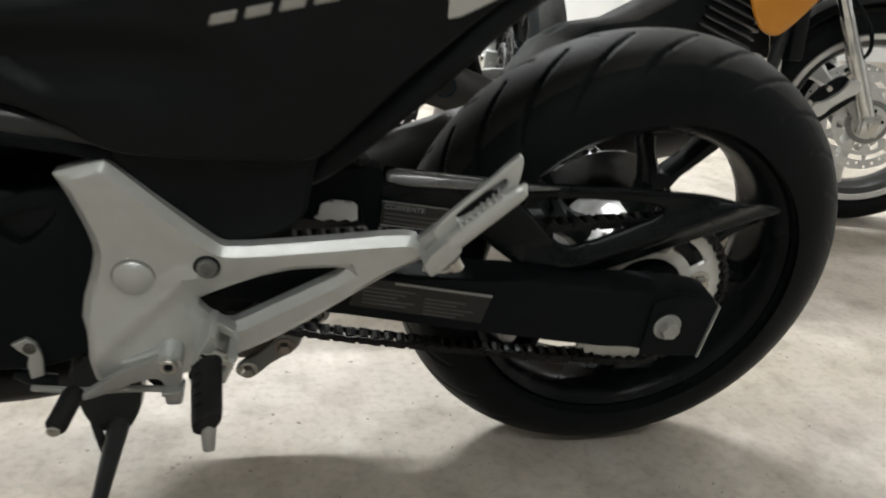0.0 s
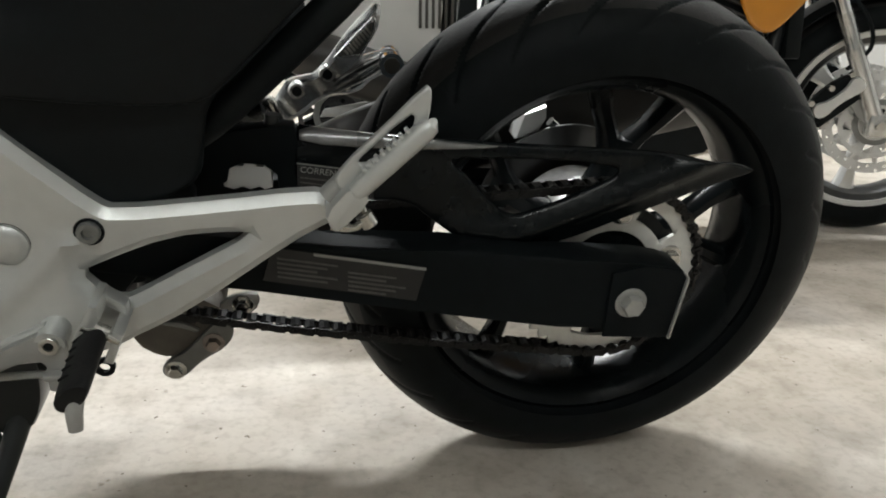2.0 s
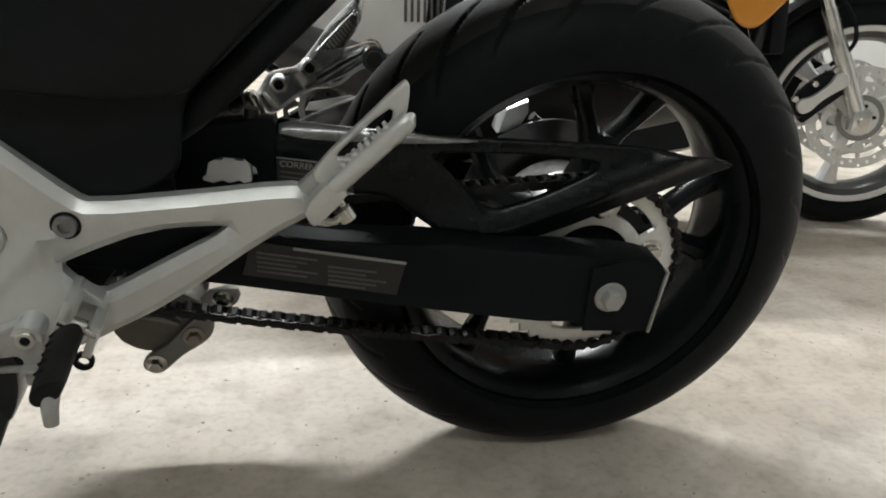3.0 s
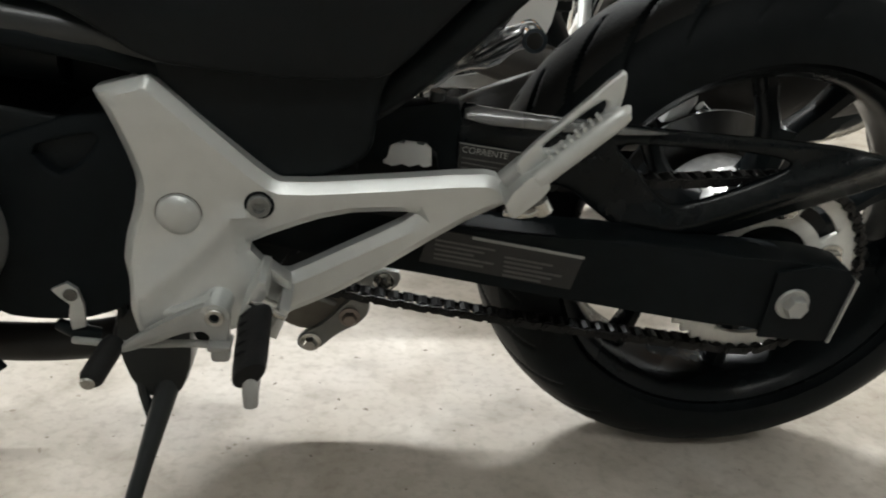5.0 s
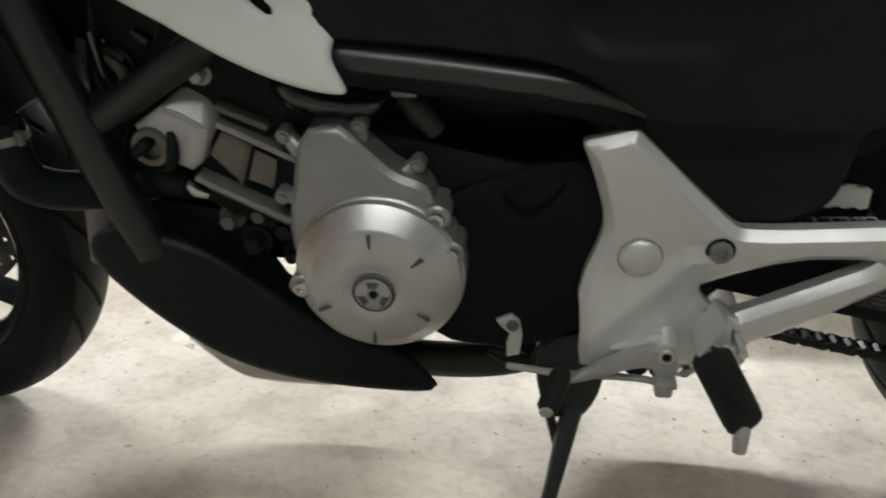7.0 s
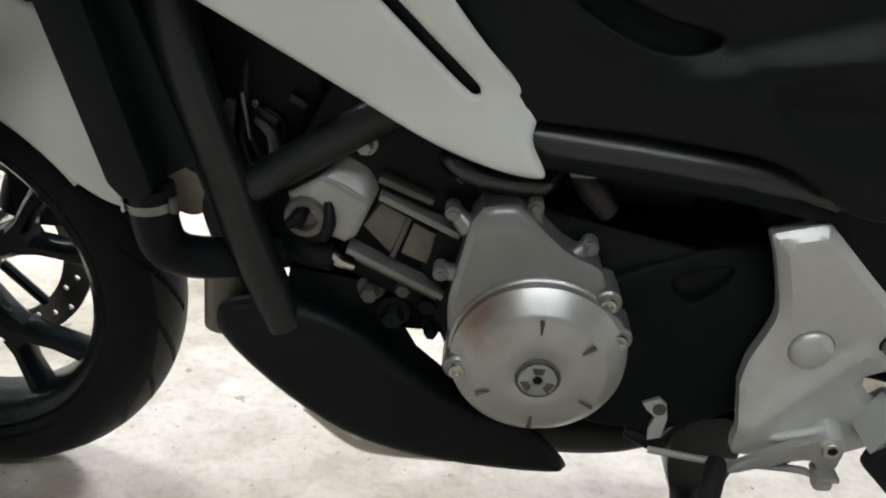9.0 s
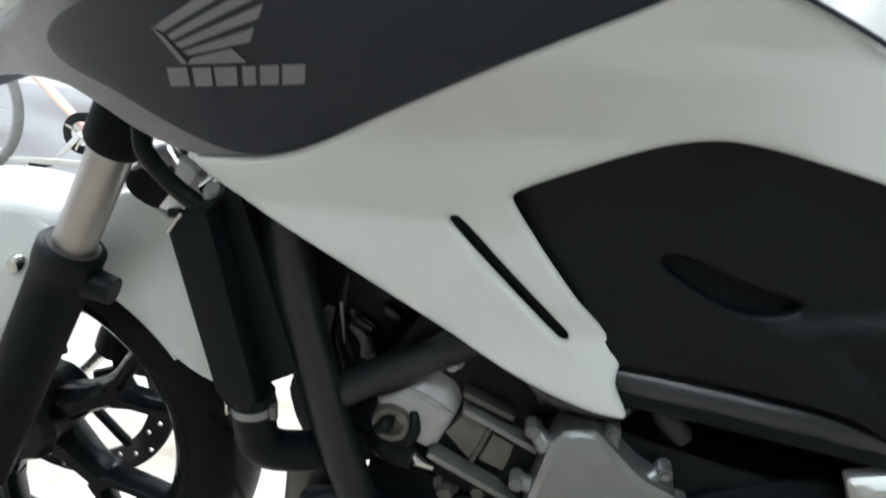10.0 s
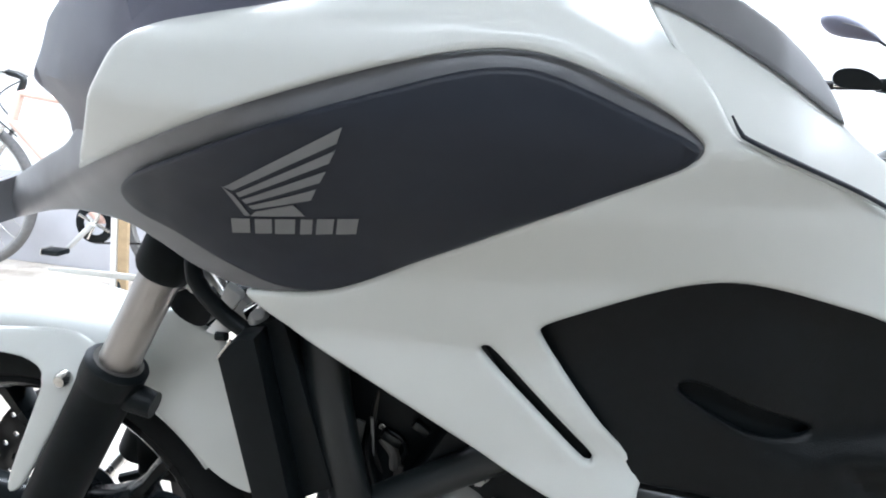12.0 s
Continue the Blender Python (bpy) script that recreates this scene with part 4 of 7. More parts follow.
    for bx, bz, y in ((-0.902, 0.377, -0.222), (-0.763, 0.415, -0.212), (-0.775, 0.350, -0.196), (-0.776, 0.446, -0.204)):
        part("bolt_boss", turned([(0.0125, -0.16), (0.0125, y), (0.0105, y - 0.002), (0, y - 0.002)], bx, bz, 24), M_CASE, al)
        part("cover_bolt", socket_bolt(bx, y - 0.001, bz, 0.0075, 0.006), M_STEEL, al)
    rib = prism([(-0.788, 0.450), (-0.772, 0.443), (-0.758, 0.430), (-0.754, 0.40), (-0.757, 0.37), (-0.766, 0.358), (-0.778, 0.40)], -0.214, -0.17, 0.005, 1)
    part("cover_lug", rib, M_CASE, al)
    # cylinder block tilted far forward, with cast ribs
    tilt = Matrix.Translation((-0.905, 0, 0.47)) @ pose(0, 0, 0, 0, 27, 0)
    part("cylinder_block", box(-0.17, 0.03, -0.160, 0.15, -0.085, 0.075, 0.008, None, tilt), M_BLACK, e, "dark cylinder block with cast ribs")
    def bar_between(a, c, thick, y0, y1):
        nx, nz = -(c[1] - a[1]), c[0] - a[0]
        k = thick / 2 / math.hypot(nx, nz)
        return prism([(a[0] + nx * k, a[1] + nz * k), (c[0] + nx * k, c[1] + nz * k), (c[0] - nx * k, c[1] - nz * k), (a[0] - nx * k, a[1] - nz * k)], y0, y1, 0.0015, 0)

    for a, c, thick, y, mt in (((-0.9790, 0.5192), (-0.9080, 0.4864), 0.0062, -0.180, M_ALUMID), ((-0.9800, 0.5340), (-0.9330, 0.5155), 0.0060, -0.176, M_ALUDARK),
                               ((-1.0080, 0.4645), (-0.9200, 0.4218), 0.0062, -0.180, M_ALUMID), ((-1.0020, 0.4520), (-0.9260, 0.4150), 0.0060, -0.170, M_ALUDARK)):
        part("block_rib", bar_between(a, c, thick, y, -0.156), mt, e)
    for quad in ([(-0.9955, 0.4860), (-0.9785, 0.5095), (-0.9535, 0.4965), (-0.9640, 0.4720), (-0.9706, 0.4590)], [(-0.9610, 0.4602), (-0.9500, 0.4925), (-0.9290, 0.4825), (-0.9330, 0.4620), (-0.9368, 0.4505)]):
        part("block_panel", prism(quad, -0.170, -0.156, 0.0035, 0), M_BLOCK, e)
    part("block_divider", bar_between((-0.9530, 0.4980), (-0.9680, 0.4560), 0.0050, -0.172, -0.156), M_ALUDARK, e)
    head = box(-0.30, -0.165, -0.13, 0.15, -0.09, 0.09, 0.015, None, tilt)
    part("cylinder_head", head, M_BLACK, e)
    def head_skin(x, z):
        top = 0.85 * max(0, z - (0.5341 - 0.5544 * (x + 1.0283)))
        return -0.180 + top + 1.2 * max(0, x + 0.990) + 0.25 * max(0, -1.040 - x)

    cap = panel([(-1.0650, 0.5110), (-1.0460, 0.5235), (-1.0283, 0.5350), (-1.0130, 0.5480), (-0.9985, 0.5605), (-0.9850, 0.5590), (-0.9760, 0.5420), (-0.9790, 0.5248), (-0.9880, 0.5060), (-1.0040, 0.4700), (-1.0290, 0.4790), (-1.0400, 0.5000)],
                head_skin, 0.045, 0.004, 0.005, (), 1, chamfer=0.003)
    hc = part("head_cover", cap, M_ALU, e, "pale cast head cover with a raised edge")
    part("cover_bolt", hex_bolt(-0.9935, -0.160, 0.5600, 0.0070, 0.014), M_ALU, hc)
    part("cover_lip", tube([(-1.0283, -0.1805, 0.5345), (-1.0100, -0.1805, 0.5270), (-0.9960, -0.1800, 0.5180), (-0.9880, -0.1770, 0.5120)], [0.0012, 0.0022, 0.0022, 0.0012], 8, 4), M_ALU, hc)
    plug = turned([(0.0190, -0.150), (0.0190, -0.182), (0.0175, -0.186), (0.0120, -0.186), (0.0105, -0.178), (0, -0.178)], -1.0435, 0.4960, 28)
    cp = part("sensor_cap", plug, M_BLOCK, e, "round grey cap with a dark hollow")
    part("cap_pin", tube([(-1.0460, -0.176, 0.5020), (-1.0475, -0.190, 0.4990), (-1.0560, -0.192, 0.4930)], [0.006, 0.007, 0.005], 10), M_BLACK, cp)
    part("cap_guard", tube([(-1.0240, -0.178, 0.5100), (-1.0215, -0.186, 0.4950), (-1.0285, -0.182, 0.4790), (-1.0440, -0.176, 0.4730)], [0.004, 0.006, 0.006, 0.004], 10), M_BLACK, cp)
    # added dark plate that closes the bright gap below the engine
    part("gap_filler", prism([(-1.07, 0.42), (-0.978, 0.408), (-0.966, 0.372), (-0.945, 0.335), (-0.905, 0.300), (-0.90, 0.265), (-1.0, 0.25), (-1.09, 0.33)], -0.142, -0.136, 0.001, 0), M_BLACK, e)
    part("water_pump", tube([(-1.12, -0.06, 0.49), (-1.135, -0.06, 0.44), (-1.125, -0.05, 0.38)], [0.035, 0.045, 0.04], 18), M_BLACK, e)
    part("thermostat_housing", tube([(-1.065, -0.12, 0.47), (-1.05, -0.15, 0.455), (-1.02, -0.16, 0.45)], [0.02, 0.022, 0.018], 14), M_BLACK, e)
    for k, (x, z, r) in enumerate(((-0.935, 0.402, 0.010), (-0.958, 0.418, 0.008), (-0.968, 0.384, 0.011), (-0.99, 0.41, 0.009), (-0.93, 0.372, 0.007))):
        part("oil_union", hex_bolt(x, -0.15, z, r, 0.018), (M_BLACK, M_ALUDARK)[k % 2], e)
    part("lead_clip", tube([(-1.035, -0.16, 0.462), (-1.018, -0.168, 0.447), (-1.004, -0.166, 0.440)], [0.004, 0.006, 0.004], 8), M_STEEL, e)
    part("front_cover_plate", prism([(-1.10, 0.48), (-1.04, 0.44), (-0.96, 0.41), (-0.92, 0.36), (-0.95, 0.33), (-1.04, 0.36), (-1.10, 0.42)], -0.115, 0.12, 0.008, 1), M_BLACK, e)
    part("intake_hose", tube([(-0.945, -0.12, 0.560), (-0.915, -0.160, 0.5480), (-0.880, -0.168, 0.5385), (-0.842, -0.165, 0.5370), (-0.815, -0.12, 0.545)], [0.011, 0.012, 0.013, 0.012, 0.011], 14), M_GLOSS, e)
    part("hose_bracket", prism([(-0.9180, 0.5560), (-0.9030, 0.5520), (-0.9060, 0.5330), (-0.9150, 0.5350)], -0.172, -0.164, 0.002, 1), M_ALUDARK, e)
    part("starter_motor", tube([(-0.815, -0.10, 0.535), (-0.70, -0.10, 0.525)], 0.032, 20, 1), M_BLACK, e)
    part("sensor", tube([(-0.808, -0.150, 0.545), (-0.797, -0.160, 0.532), (-0.780, -0.158, 0.511)], [0.011, 0.013, 0.010], 12), M_PIPE, e)
    part("connector", box(-0.819, -0.796, -0.168, -0.150, 0.545, 0.5505, 0.002), M_ALUMID, e)
    # black sprocket cover behind the round cover
    out = [(-0.778, 0.450), (-0.74, 0.468), (-0.665, 0.492), (-0.625, 0.490), (-0.600, 0.46), (-0.600, 0.34), (-0.640, 0.312), (-0.668, 0.296), (-0.700, 0.286), (-0.740, 0.285), (-0.775, 0.290), (-0.80, 0.32)]
    part("sprocket_cover", panel(out, lambda x, z: -0.178 + 0.02 * max(0, (z - 0.45) / 0.05), 0.05, 0.004, 0.012, [[(-0.721, 0.458), (-0.690, 0.467), (-0.660, 0.472), (-0.672, 0.452), (-0.695, 0.434), (-0.706, 0.440)]], 1), M_SWING, e, "black plastic sprocket cover")
    part("sump", box(-0.92, -0.81, -0.13, 0.14, 0.235, 0.30, 0.02), M_BLACK, e)
    part("drain_lug", hex_bolt(-0.742, -0.16, 0.315, 0.007, 0.014), M_STEEL, e)


def exhaust():
    p = tube([(-1.10, -0.02, 0.42), (-1.14, -0.03, 0.36), (-1.10, -0.05, 0.27), (-1.0, -0.08, 0.215), (-0.85, -0.10, 0.205), (-0.72, -0.095, 0.205), (-0.62, -0.05, 0.215), (-0.55, 0.02, 0.215), (-0.50, 0.08, 0.23)],
             [0.021, 0.021, 0.021, 0.021, 0.021, 0.021, 0.021, 0.022, 0.022], 18)
    e = part("exhaust_pipe", p, M_PIPE, bike, "dull dark exhaust pipe")
    part("catalyst_box", tube([(-1.05, -0.150, 0.272), (-0.99, -0.155, 0.237), (-0.90, -0.150, 0.220)], [0.020, 0.026, 0.020], 16), M_STEEL, e)
    part("header_flange", turned([(0.034, 0.05), (0.034, 0.085), (0, 0.085), (0, 0.045), (0.030, 0.045)], -1.240, 0.400, 28), M_BROWN, e)
    # added, mostly unseen body that sets the edge of the floor shadow
    part("shadow_caster", tube([(-0.60, 0.07, 0.220), (-0.54, 0.135, 0.235), (-0.40, 0.150, 0.250), (-0.27, 0.160, 0.275)], [0.03, 0.046, 0.050, 0.046], 24), M_PIPE, e)
    part("oil_filter", tube([(-1.132, -0.125, 0.405), (-1.132, -0.135, 0.345)], [0.028, 0.030], 20, 1), M_BLOCK, e)
    part("muffler", tube([(-0.60, 0.07, 0.220), (-0.52, 0.140, 0.250), (-0.40, 0.165, 0.292), (-0.24, 0.190, 0.355), (0.00, 0.205, 0.418), (0.24, 0.213, 0.468), (0.28, 0.214, 0.475)], [0.03, 0.044, 0.058, 0.070, 0.076, 0.074, 0.060], 32, squash=0.85), M_PIPE, e, "dark satin muffler on the far side")
    hp = panel([(-0.3874, 0.4172), (-0.3720, 0.4420), (-0.3650, 0.4520), (-0.3420, 0.4560), (-0.3270, 0.4590), (-0.3045, 0.4904), (-0.2500, 0.5560), (-0.2440, 0.5580), (-0.2385, 0.5500), (-0.2440, 0.5170), (-0.2660, 0.4830), (-0.2450, 0.4900), (-0.2290, 0.4985), (-0.2160, 0.4930), (-0.2110, 0.4790), (-0.2200, 0.4620), (-0.2450, 0.4560), (-0.2723, 0.4356), (-0.3138, 0.4265), (-0.3471, 0.4048), (-0.3721, 0.3878)],
               lambda x, z: 0.205 + 0.006 * math.sin(60 * (x + 0.8 * z)), 0.014, 0.007, 0.006, (), 1, chamfer=0.007)
    b = part("far_step_bracket", hp, M_CAST, bike, "glossy cast peg bracket on the far side")
    frame_out = [(-0.3030, 0.4860), (-0.2520, 0.5400), (-0.2475, 0.5380), (-0.2480, 0.5180), (-0.2670, 0.4880)]
    frame_in = [(-0.2960, 0.4885), (-0.2540, 0.5330), (-0.2520, 0.5320), (-0.2525, 0.5195), (-0.2690, 0.4925)]
    part("heel_frame", panel(frame_out, flat(0.193), 0.010, 0.0015, 0.005, [frame_in], 0), M_CHROME, b)
    part("heel_plate", panel(frame_in, flat(0.199), 0.004, 0.001, 0.006, (), 0), M_ALUMID, b)
    for k in range(9):
        t = k / 8
        part("tread", box(-0.0013, 0.0013, 0.1955, 0.1995, -0.0080, 0.0080, 0.0005, None, Matrix.Translation((-0.286 + 0.028 * t, 0, 0.4935 + 0.0300 * t)) @ pose(0, 0, 0, 0, -40, 0)), M_STEEL, b)
    for x, z in ((-0.311, 0.4636), (-0.3519, 0.4400)):
        part("bracket_bolt", turned([(0.0120, 0.212), (0.0120, 0.198), (0.0100, 0.195), (0.0068, 0.195), (0.0060, 0.201), (0, 0.201)], x, z, 24), M_CAST, b)
        # shade at the bottom of the bolt head, painted as a black disc
        part("bolt_shade", turned([(0.0060, 0.2005), (0, 0.2005)], x, z, 16), M_BLACK, b)
    part("peg_pivot", tube([(-0.2255, 0.186, 0.4787), (-0.2255, 0.235, 0.4787)], 0.0165, 24, 1), M_CHROME, b)
    part("pivot_end", turned([(0.0105, 0.1865), (0.0105, 0.184), (0.0070, 0.183), (0, 0.183)], -0.2255, 0.4787, 20), M_ALUDARK, b)
    part("peg_arm", tube([(-0.240, 0.205, 0.4790), (-0.268, 0.200, 0.4640), (-0.300, 0.200, 0.4460)], [0.010, 0.012, 0.009], 12), M_CAST, b)
    part("brake_reservoir", tube([(-0.432, 0.12, 0.428), (-0.392, 0.12, 0.440)], [0.020, 0.022], 20, 1), M_GLOSS, b)
    part("reservoir_neck", tube([(-0.405, 0.115, 0.455), (-0.398, 0.115, 0.425)], [0.008, 0.010], 12, 1), M_STEEL, b)
    part("brake_hose", tube([(-0.40, 0.16, 0.41), (-0.385, 0.13, 0.445), (-0.37, 0.15, 0.40)], [0.006, 0.008, 0.006], 10), M_STEEL, b)
    # rear caliper
    cal = prism([(-0.0740, 0.4100), (-0.0647, 0.4430), (-0.0360, 0.4540), (-0.0345, 0.4382), (-0.0468, 0.4140)], 0.085, 0.125, 0.005, 0)
    c = part("rear_caliper", cal, M_LEG, bike, "silver rear brake caliper")
    part("caliper_pin", tube([(-0.0290, 0.09, 0.4330), (-0.0130, 0.09, 0.4200)], 0.0065, 12, 1), M_CHROME, c)
    part("brake_pipe", tube([(-0.0050, 0.10, 0.4215), (0.0290, 0.10, 0.4216)], 0.0028, 8, 1), M_CHROME, c)
    part("caliper_stay", box(-0.060, 0.030, 0.085, 0.10, 0.385, 0.405, 0.004), M_SWING, c)


def frame_tubes():
    f = part("frame", tube([(-1.160, -0.17, 0.78), (-1.143, -0.180, 0.668), (-1.130, -0.184, 0.600), (-1.103, -0.182, 0.495), (-1.068, -0.176, 0.378)], [0.0195, 0.0205, 0.0205, 0.0200, 0.0185], 20), M_FRAME, bike, "black steel tube frame")
    part("cross_tube", tube([(-1.118, -0.172, 0.500), (-1.05, -0.174, 0.546), (-0.97, -0.178, 0.598), (-0.90, -0.178, 0.640)], 0.0165, 16, 3), M_FRAME, f)
    part("side_tube", tube([(-0.90, -0.180, 0.590), (-0.855, -0.192, 0.587), (-0.765, -0.195, 0.579), (-0.69, -0.194, 0.570), (-0.64, -0.186, 0.559), (-0.585, -0.165, 0.534), (-0.55, -0.14, 0.490)], [0.0170, 0.0172, 0.0172, 0.0170, 0.0165, 0.0145, 0.012], 24), M_SIDETUBE, f)
    # added dull overlay that shades the lower half of the side tube
    rail = [(-0.90, -0.180, 0.588), (-0.855, -0.192, 0.585), (-0.765, -0.195, 0.577), (-0.69, -0.194, 0.568), (-0.64, -0.186, 0.557), (-0.60, -0.171, 0.541)]
    side = lambda x, z: float(np.interp(x, [p[0] for p in rail], [p[1] for p in rail])) - 0.0185
    part("rail_shade", panel([(x, z + 0.001) for x, y, z in rail] + [(x, z - 0.0165) for x, y, z in rail[::-1]], side, 0.004, 0.006, 0.008, (), 0), M_SWING, f)
    part("lower_lug", prism([(-1.10, 0.385), (-1.06, 0.392), (-1.052, 0.36), (-1.075, 0.345), (-1.095, 0.352)], -0.185, -0.145, 0.004, 1), M_FRAME, f)
    for s in (-1, 1):
        part("seat_tube", tube([(-0.45, s * 0.125, 0.482), (-0.405, s * 0.158, 0.524), (-0.312, s * 0.168, 0.616), (-0.23, s * 0.166, 0.697), (-0.06, s * 0.150, 0.80)], 0.0155, 18, 4), M_BLACK, f)
        part("far_tube" if s > 0 else "rail_tube", tube([(-0.86, s * 0.12, 0.62), (-0.66, s * 0.12, 0.60), (-0.40, s * 0.12, 0.70), (-0.1, s * 0.12, 0.80)], 0.014, 12, 4), M_FRAME, f)
    part("far_down_tube", tube([(-1.185, 0.17, 0.78), (-1.135, 0.175, 0.58), (-1.075, 0.165, 0.36)], 0.019, 14), M_FRAME, f)
    part("head_tube", tube([(-1.275, 0, 0.80), (-1.20, 0, 0.95)], 0.032, 20, 1), M_FRAME, f)
    for s in (-1, 1):
        part("main_tube", tube([(-1.25, s * 0.03, 0.88), (-1.19, s * 0.13, 0.80), (-1.05, s * 0.14, 0.72), (-0.86, s * 0.14, 0.62), (-0.66, s * 0.12, 0.55), (-0.58, s * 0.12, 0.44)], 0.018, 14, 4), M_FRAME, f)
    wl = part("wiring_loom", tube([(-1.088, -0.125, 0.512), (-1.104, -0.130, 0.548), (-1.106, -0.130, 0.585), (-1.10, -0.125, 0.63)], 0.0035, 8), M_PIPE, bike, "loose black wiring behind the down tube")
    part("metal_tab", prism([(-1.1330, 0.5475), (-1.1216, 0.5826), (-1.1130, 0.5800), (-1.1204, 0.5300)], -0.134, -0.129, 0.001, 0), M_ALUMID, wl, "grey metal tab")
    part("lead", tube([(-1.1037, -0.134, 0.545), (-1.1045, -0.135, 0.567), (-1.1070, -0.134, 0.588)], 0.0018, 8, 4), M_ALU, wl)
    part("lead", tube([(-1.0958, -0.132, 0.5760), (-1.0790, -0.135, 0.5720), (-1.0697, -0.134, 0.5577), (-1.0752, -0.132, 0.5420)], 0.0024, 8, 5), M_FRAME, wl)
    part("connector", box(-0.011, 0.011, -0.006, 0.006, -0.005, 0.005, 0.0015, None, Matrix.Translation((-1.0850, -0.134, 0.5690)) @ pose(0, 0, 0, 0, 28, 0)), M_FRAME, wl)
    part("connector", box(-0.004, 0.004, -0.005, 0.005, -0.007, 0.007, 0.0012, None, Matrix.Translation((-1.0760, -0.134, 0.5330)) @ pose(0, 0, 0, 0, 12, 0)), M_ALUDARK, wl)
    part("connector", box(-0.009, 0.009, -0.005, 0.005, -0.004, 0.004, 0.0012, None, Matrix.Translation((-1.0560, -0.136, 0.5850)) @ pose(0, 0, 0, 0, 35, 0)), M_FRAME, wl)
    part("terminal", hex_bolt(-1.0880, -0.132, 0.5165, 0.0028, 0.004), M_STEEL, wl)
    part("terminal", hex_bolt(-1.0958, -0.132, 0.5790, 0.0026, 0.004), M_STEEL, wl)
    link_plate = panel([(-0.516, 0.172), (-0.512, 0.161), (-0.498, 0.156), (-0.485, 0.164), (-0.470, 0.181), (-0.438, 0.200), (-0.428, 0.220), (-0.434, 0.240), (-0.450, 0.236), (-0.486, 0.194), (-0.506, 0.186)], flat(-0.052), 0.006, 0.002, 0.006)
    lp = part("suspension_link", link_plate, M_ALUMID, bike, "grey cast suspension link")
    part("link_body", prism([(-0.548, 0.235), (-0.543, 0.203), (-0.518, 0.184), (-0.49, 0.182), (-0.452, 0.218), (-0.436, 0.246), (-0.47, 0.268)], -0.045, 0.03, 0.008, 1), M_LINK, lp, "grimy cast linkage body")
    part("link_rim", tube([(-0.470, -0.047, 0.222), (-0.490, -0.050, 0.233), (-0.515, -0.047, 0.236)], [0.003, 0.004, 0.003], 8), M_ALUMID, lp)
    part("link_bolt", hex_bolt(-0.4990, -0.052, 0.1720, 0.0085, 0.010), M_STEEL, lp)
    part("link_bolt", hex_bolt(-0.4530, -0.052, 0.2080, 0.0085, 0.010), M_BROWN, lp)
    part("upper_bolt", hex_bolt(-0.4150, -0.070, 0.2690, 0.0080, 0.010), M_STEEL, lp)
    part("link_strap", prism([(-0.440, 0.250), (-0.44, 0.275), (-0.40, 0.285), (-0.395, 0.268), (-0.412, 0.252)], -0.071, -0.062, 0.002, 1), M_ALU, lp)
    part("shock_spring", tube([(-0.51, 0, 0.24), (-0.49, 0, 0.50), (-0.48, 0, 0.56)], 0.033, 18), M_BLACK, bike)
    part("pivot_plate", prism([(-0.62, 0.47), (-0.52, 0.47), (-0.455, 0.455), (-0.44, 0.43), (-0.46, 0.39), (-0.50, 0.36), (-0.55, 0.28), (-0.63, 0.29)], -0.150, -0.125, 0.006, 1), M_BLACK, bike)


def side_stand():
    to_bike = (pose(0, 0, 0.310, LEAN) @ Matrix.Translation((0, 0, -0.312))).inverted()
    foot = to_bike @ Vector((-0.679, -0.250, 0.012))
    knee = Vector((-0.630, -0.138, 0.212))
    s = part("side_stand", tube([tuple(knee), tuple(knee.lerp(foot, 0.5)), tuple(foot)], [0.0135, 0.0086, 0.0078], 18, 3, squash=1.05), M_FRAME, bike, "glossy black side stand, lowered")
    pad = turned([(0, 0), (0.03, 0), (0.03, 0.01), (0, 0.012)], 0, 0, 24)
    pad.transform(to_bike @ Matrix.Translation((-0.682, -0.256, 0.001)) @ pose(0, 0, 0, 90) @ Matrix.Diagonal((1.3, 1, 0.8, 1)))
    part("stand_foot", pad, M_FRAME, s)
    part("stand_bracket", prism([(-0.680, 0.262), (-0.676, 0.216), (-0.662, 0.180), (-0.626, 0.180), (-0.611, 0.210), (-0.606, 0.240), (-0.606, 0.27), (-0.62, 0.30), (-0.67, 0.29)], -0.164, -0.115, 0.006, 1), M_FRAME, s)
    part("stand_spring", tube([(-0.660, -0.150, 0.225), (-0.662, -0.160, 0.195), (-0.650, -0.175, 0.150)], 0.0055, 8), M_FRAME, s)
    tab = prism([(-0.7212, 0.3231), (-0.7065, 0.3305), (-0.6979, 0.3236), (-0.6945, 0.3060), (-0.6965, 0.2821), (-0.7093, 0.2780), (-0.7104, 0.2943), (-0.7070, 0.3070), (-0.7166, 0.3161)], -0.184, -0.179, 0.001, 0)
    t = part("mounting_tab", tab, M_SILVER, bike, "silver mounting tab with a bolt")
    part("tab_bolt", hex_bolt(-0.7045, -0.184, 0.3185, 0.0042, 0.003), M_ALUDARK, t)
    part("rod_end", tube([(-0.728, -0.168, 0.274), (-0.705, -0.175, 0.270), (-0.69, -0.17, 0.264)], [0.006, 0.009, 0.007], 12), M_BLACK, t)
    part("cable", tube([(-0.70, -0.16, 0.35), (-0.675, -0.165, 0.33), (-0.668, -0.16, 0.29), (-0.68, -0.15, 0.25)], 0.006, 8), M_BLACK, t)


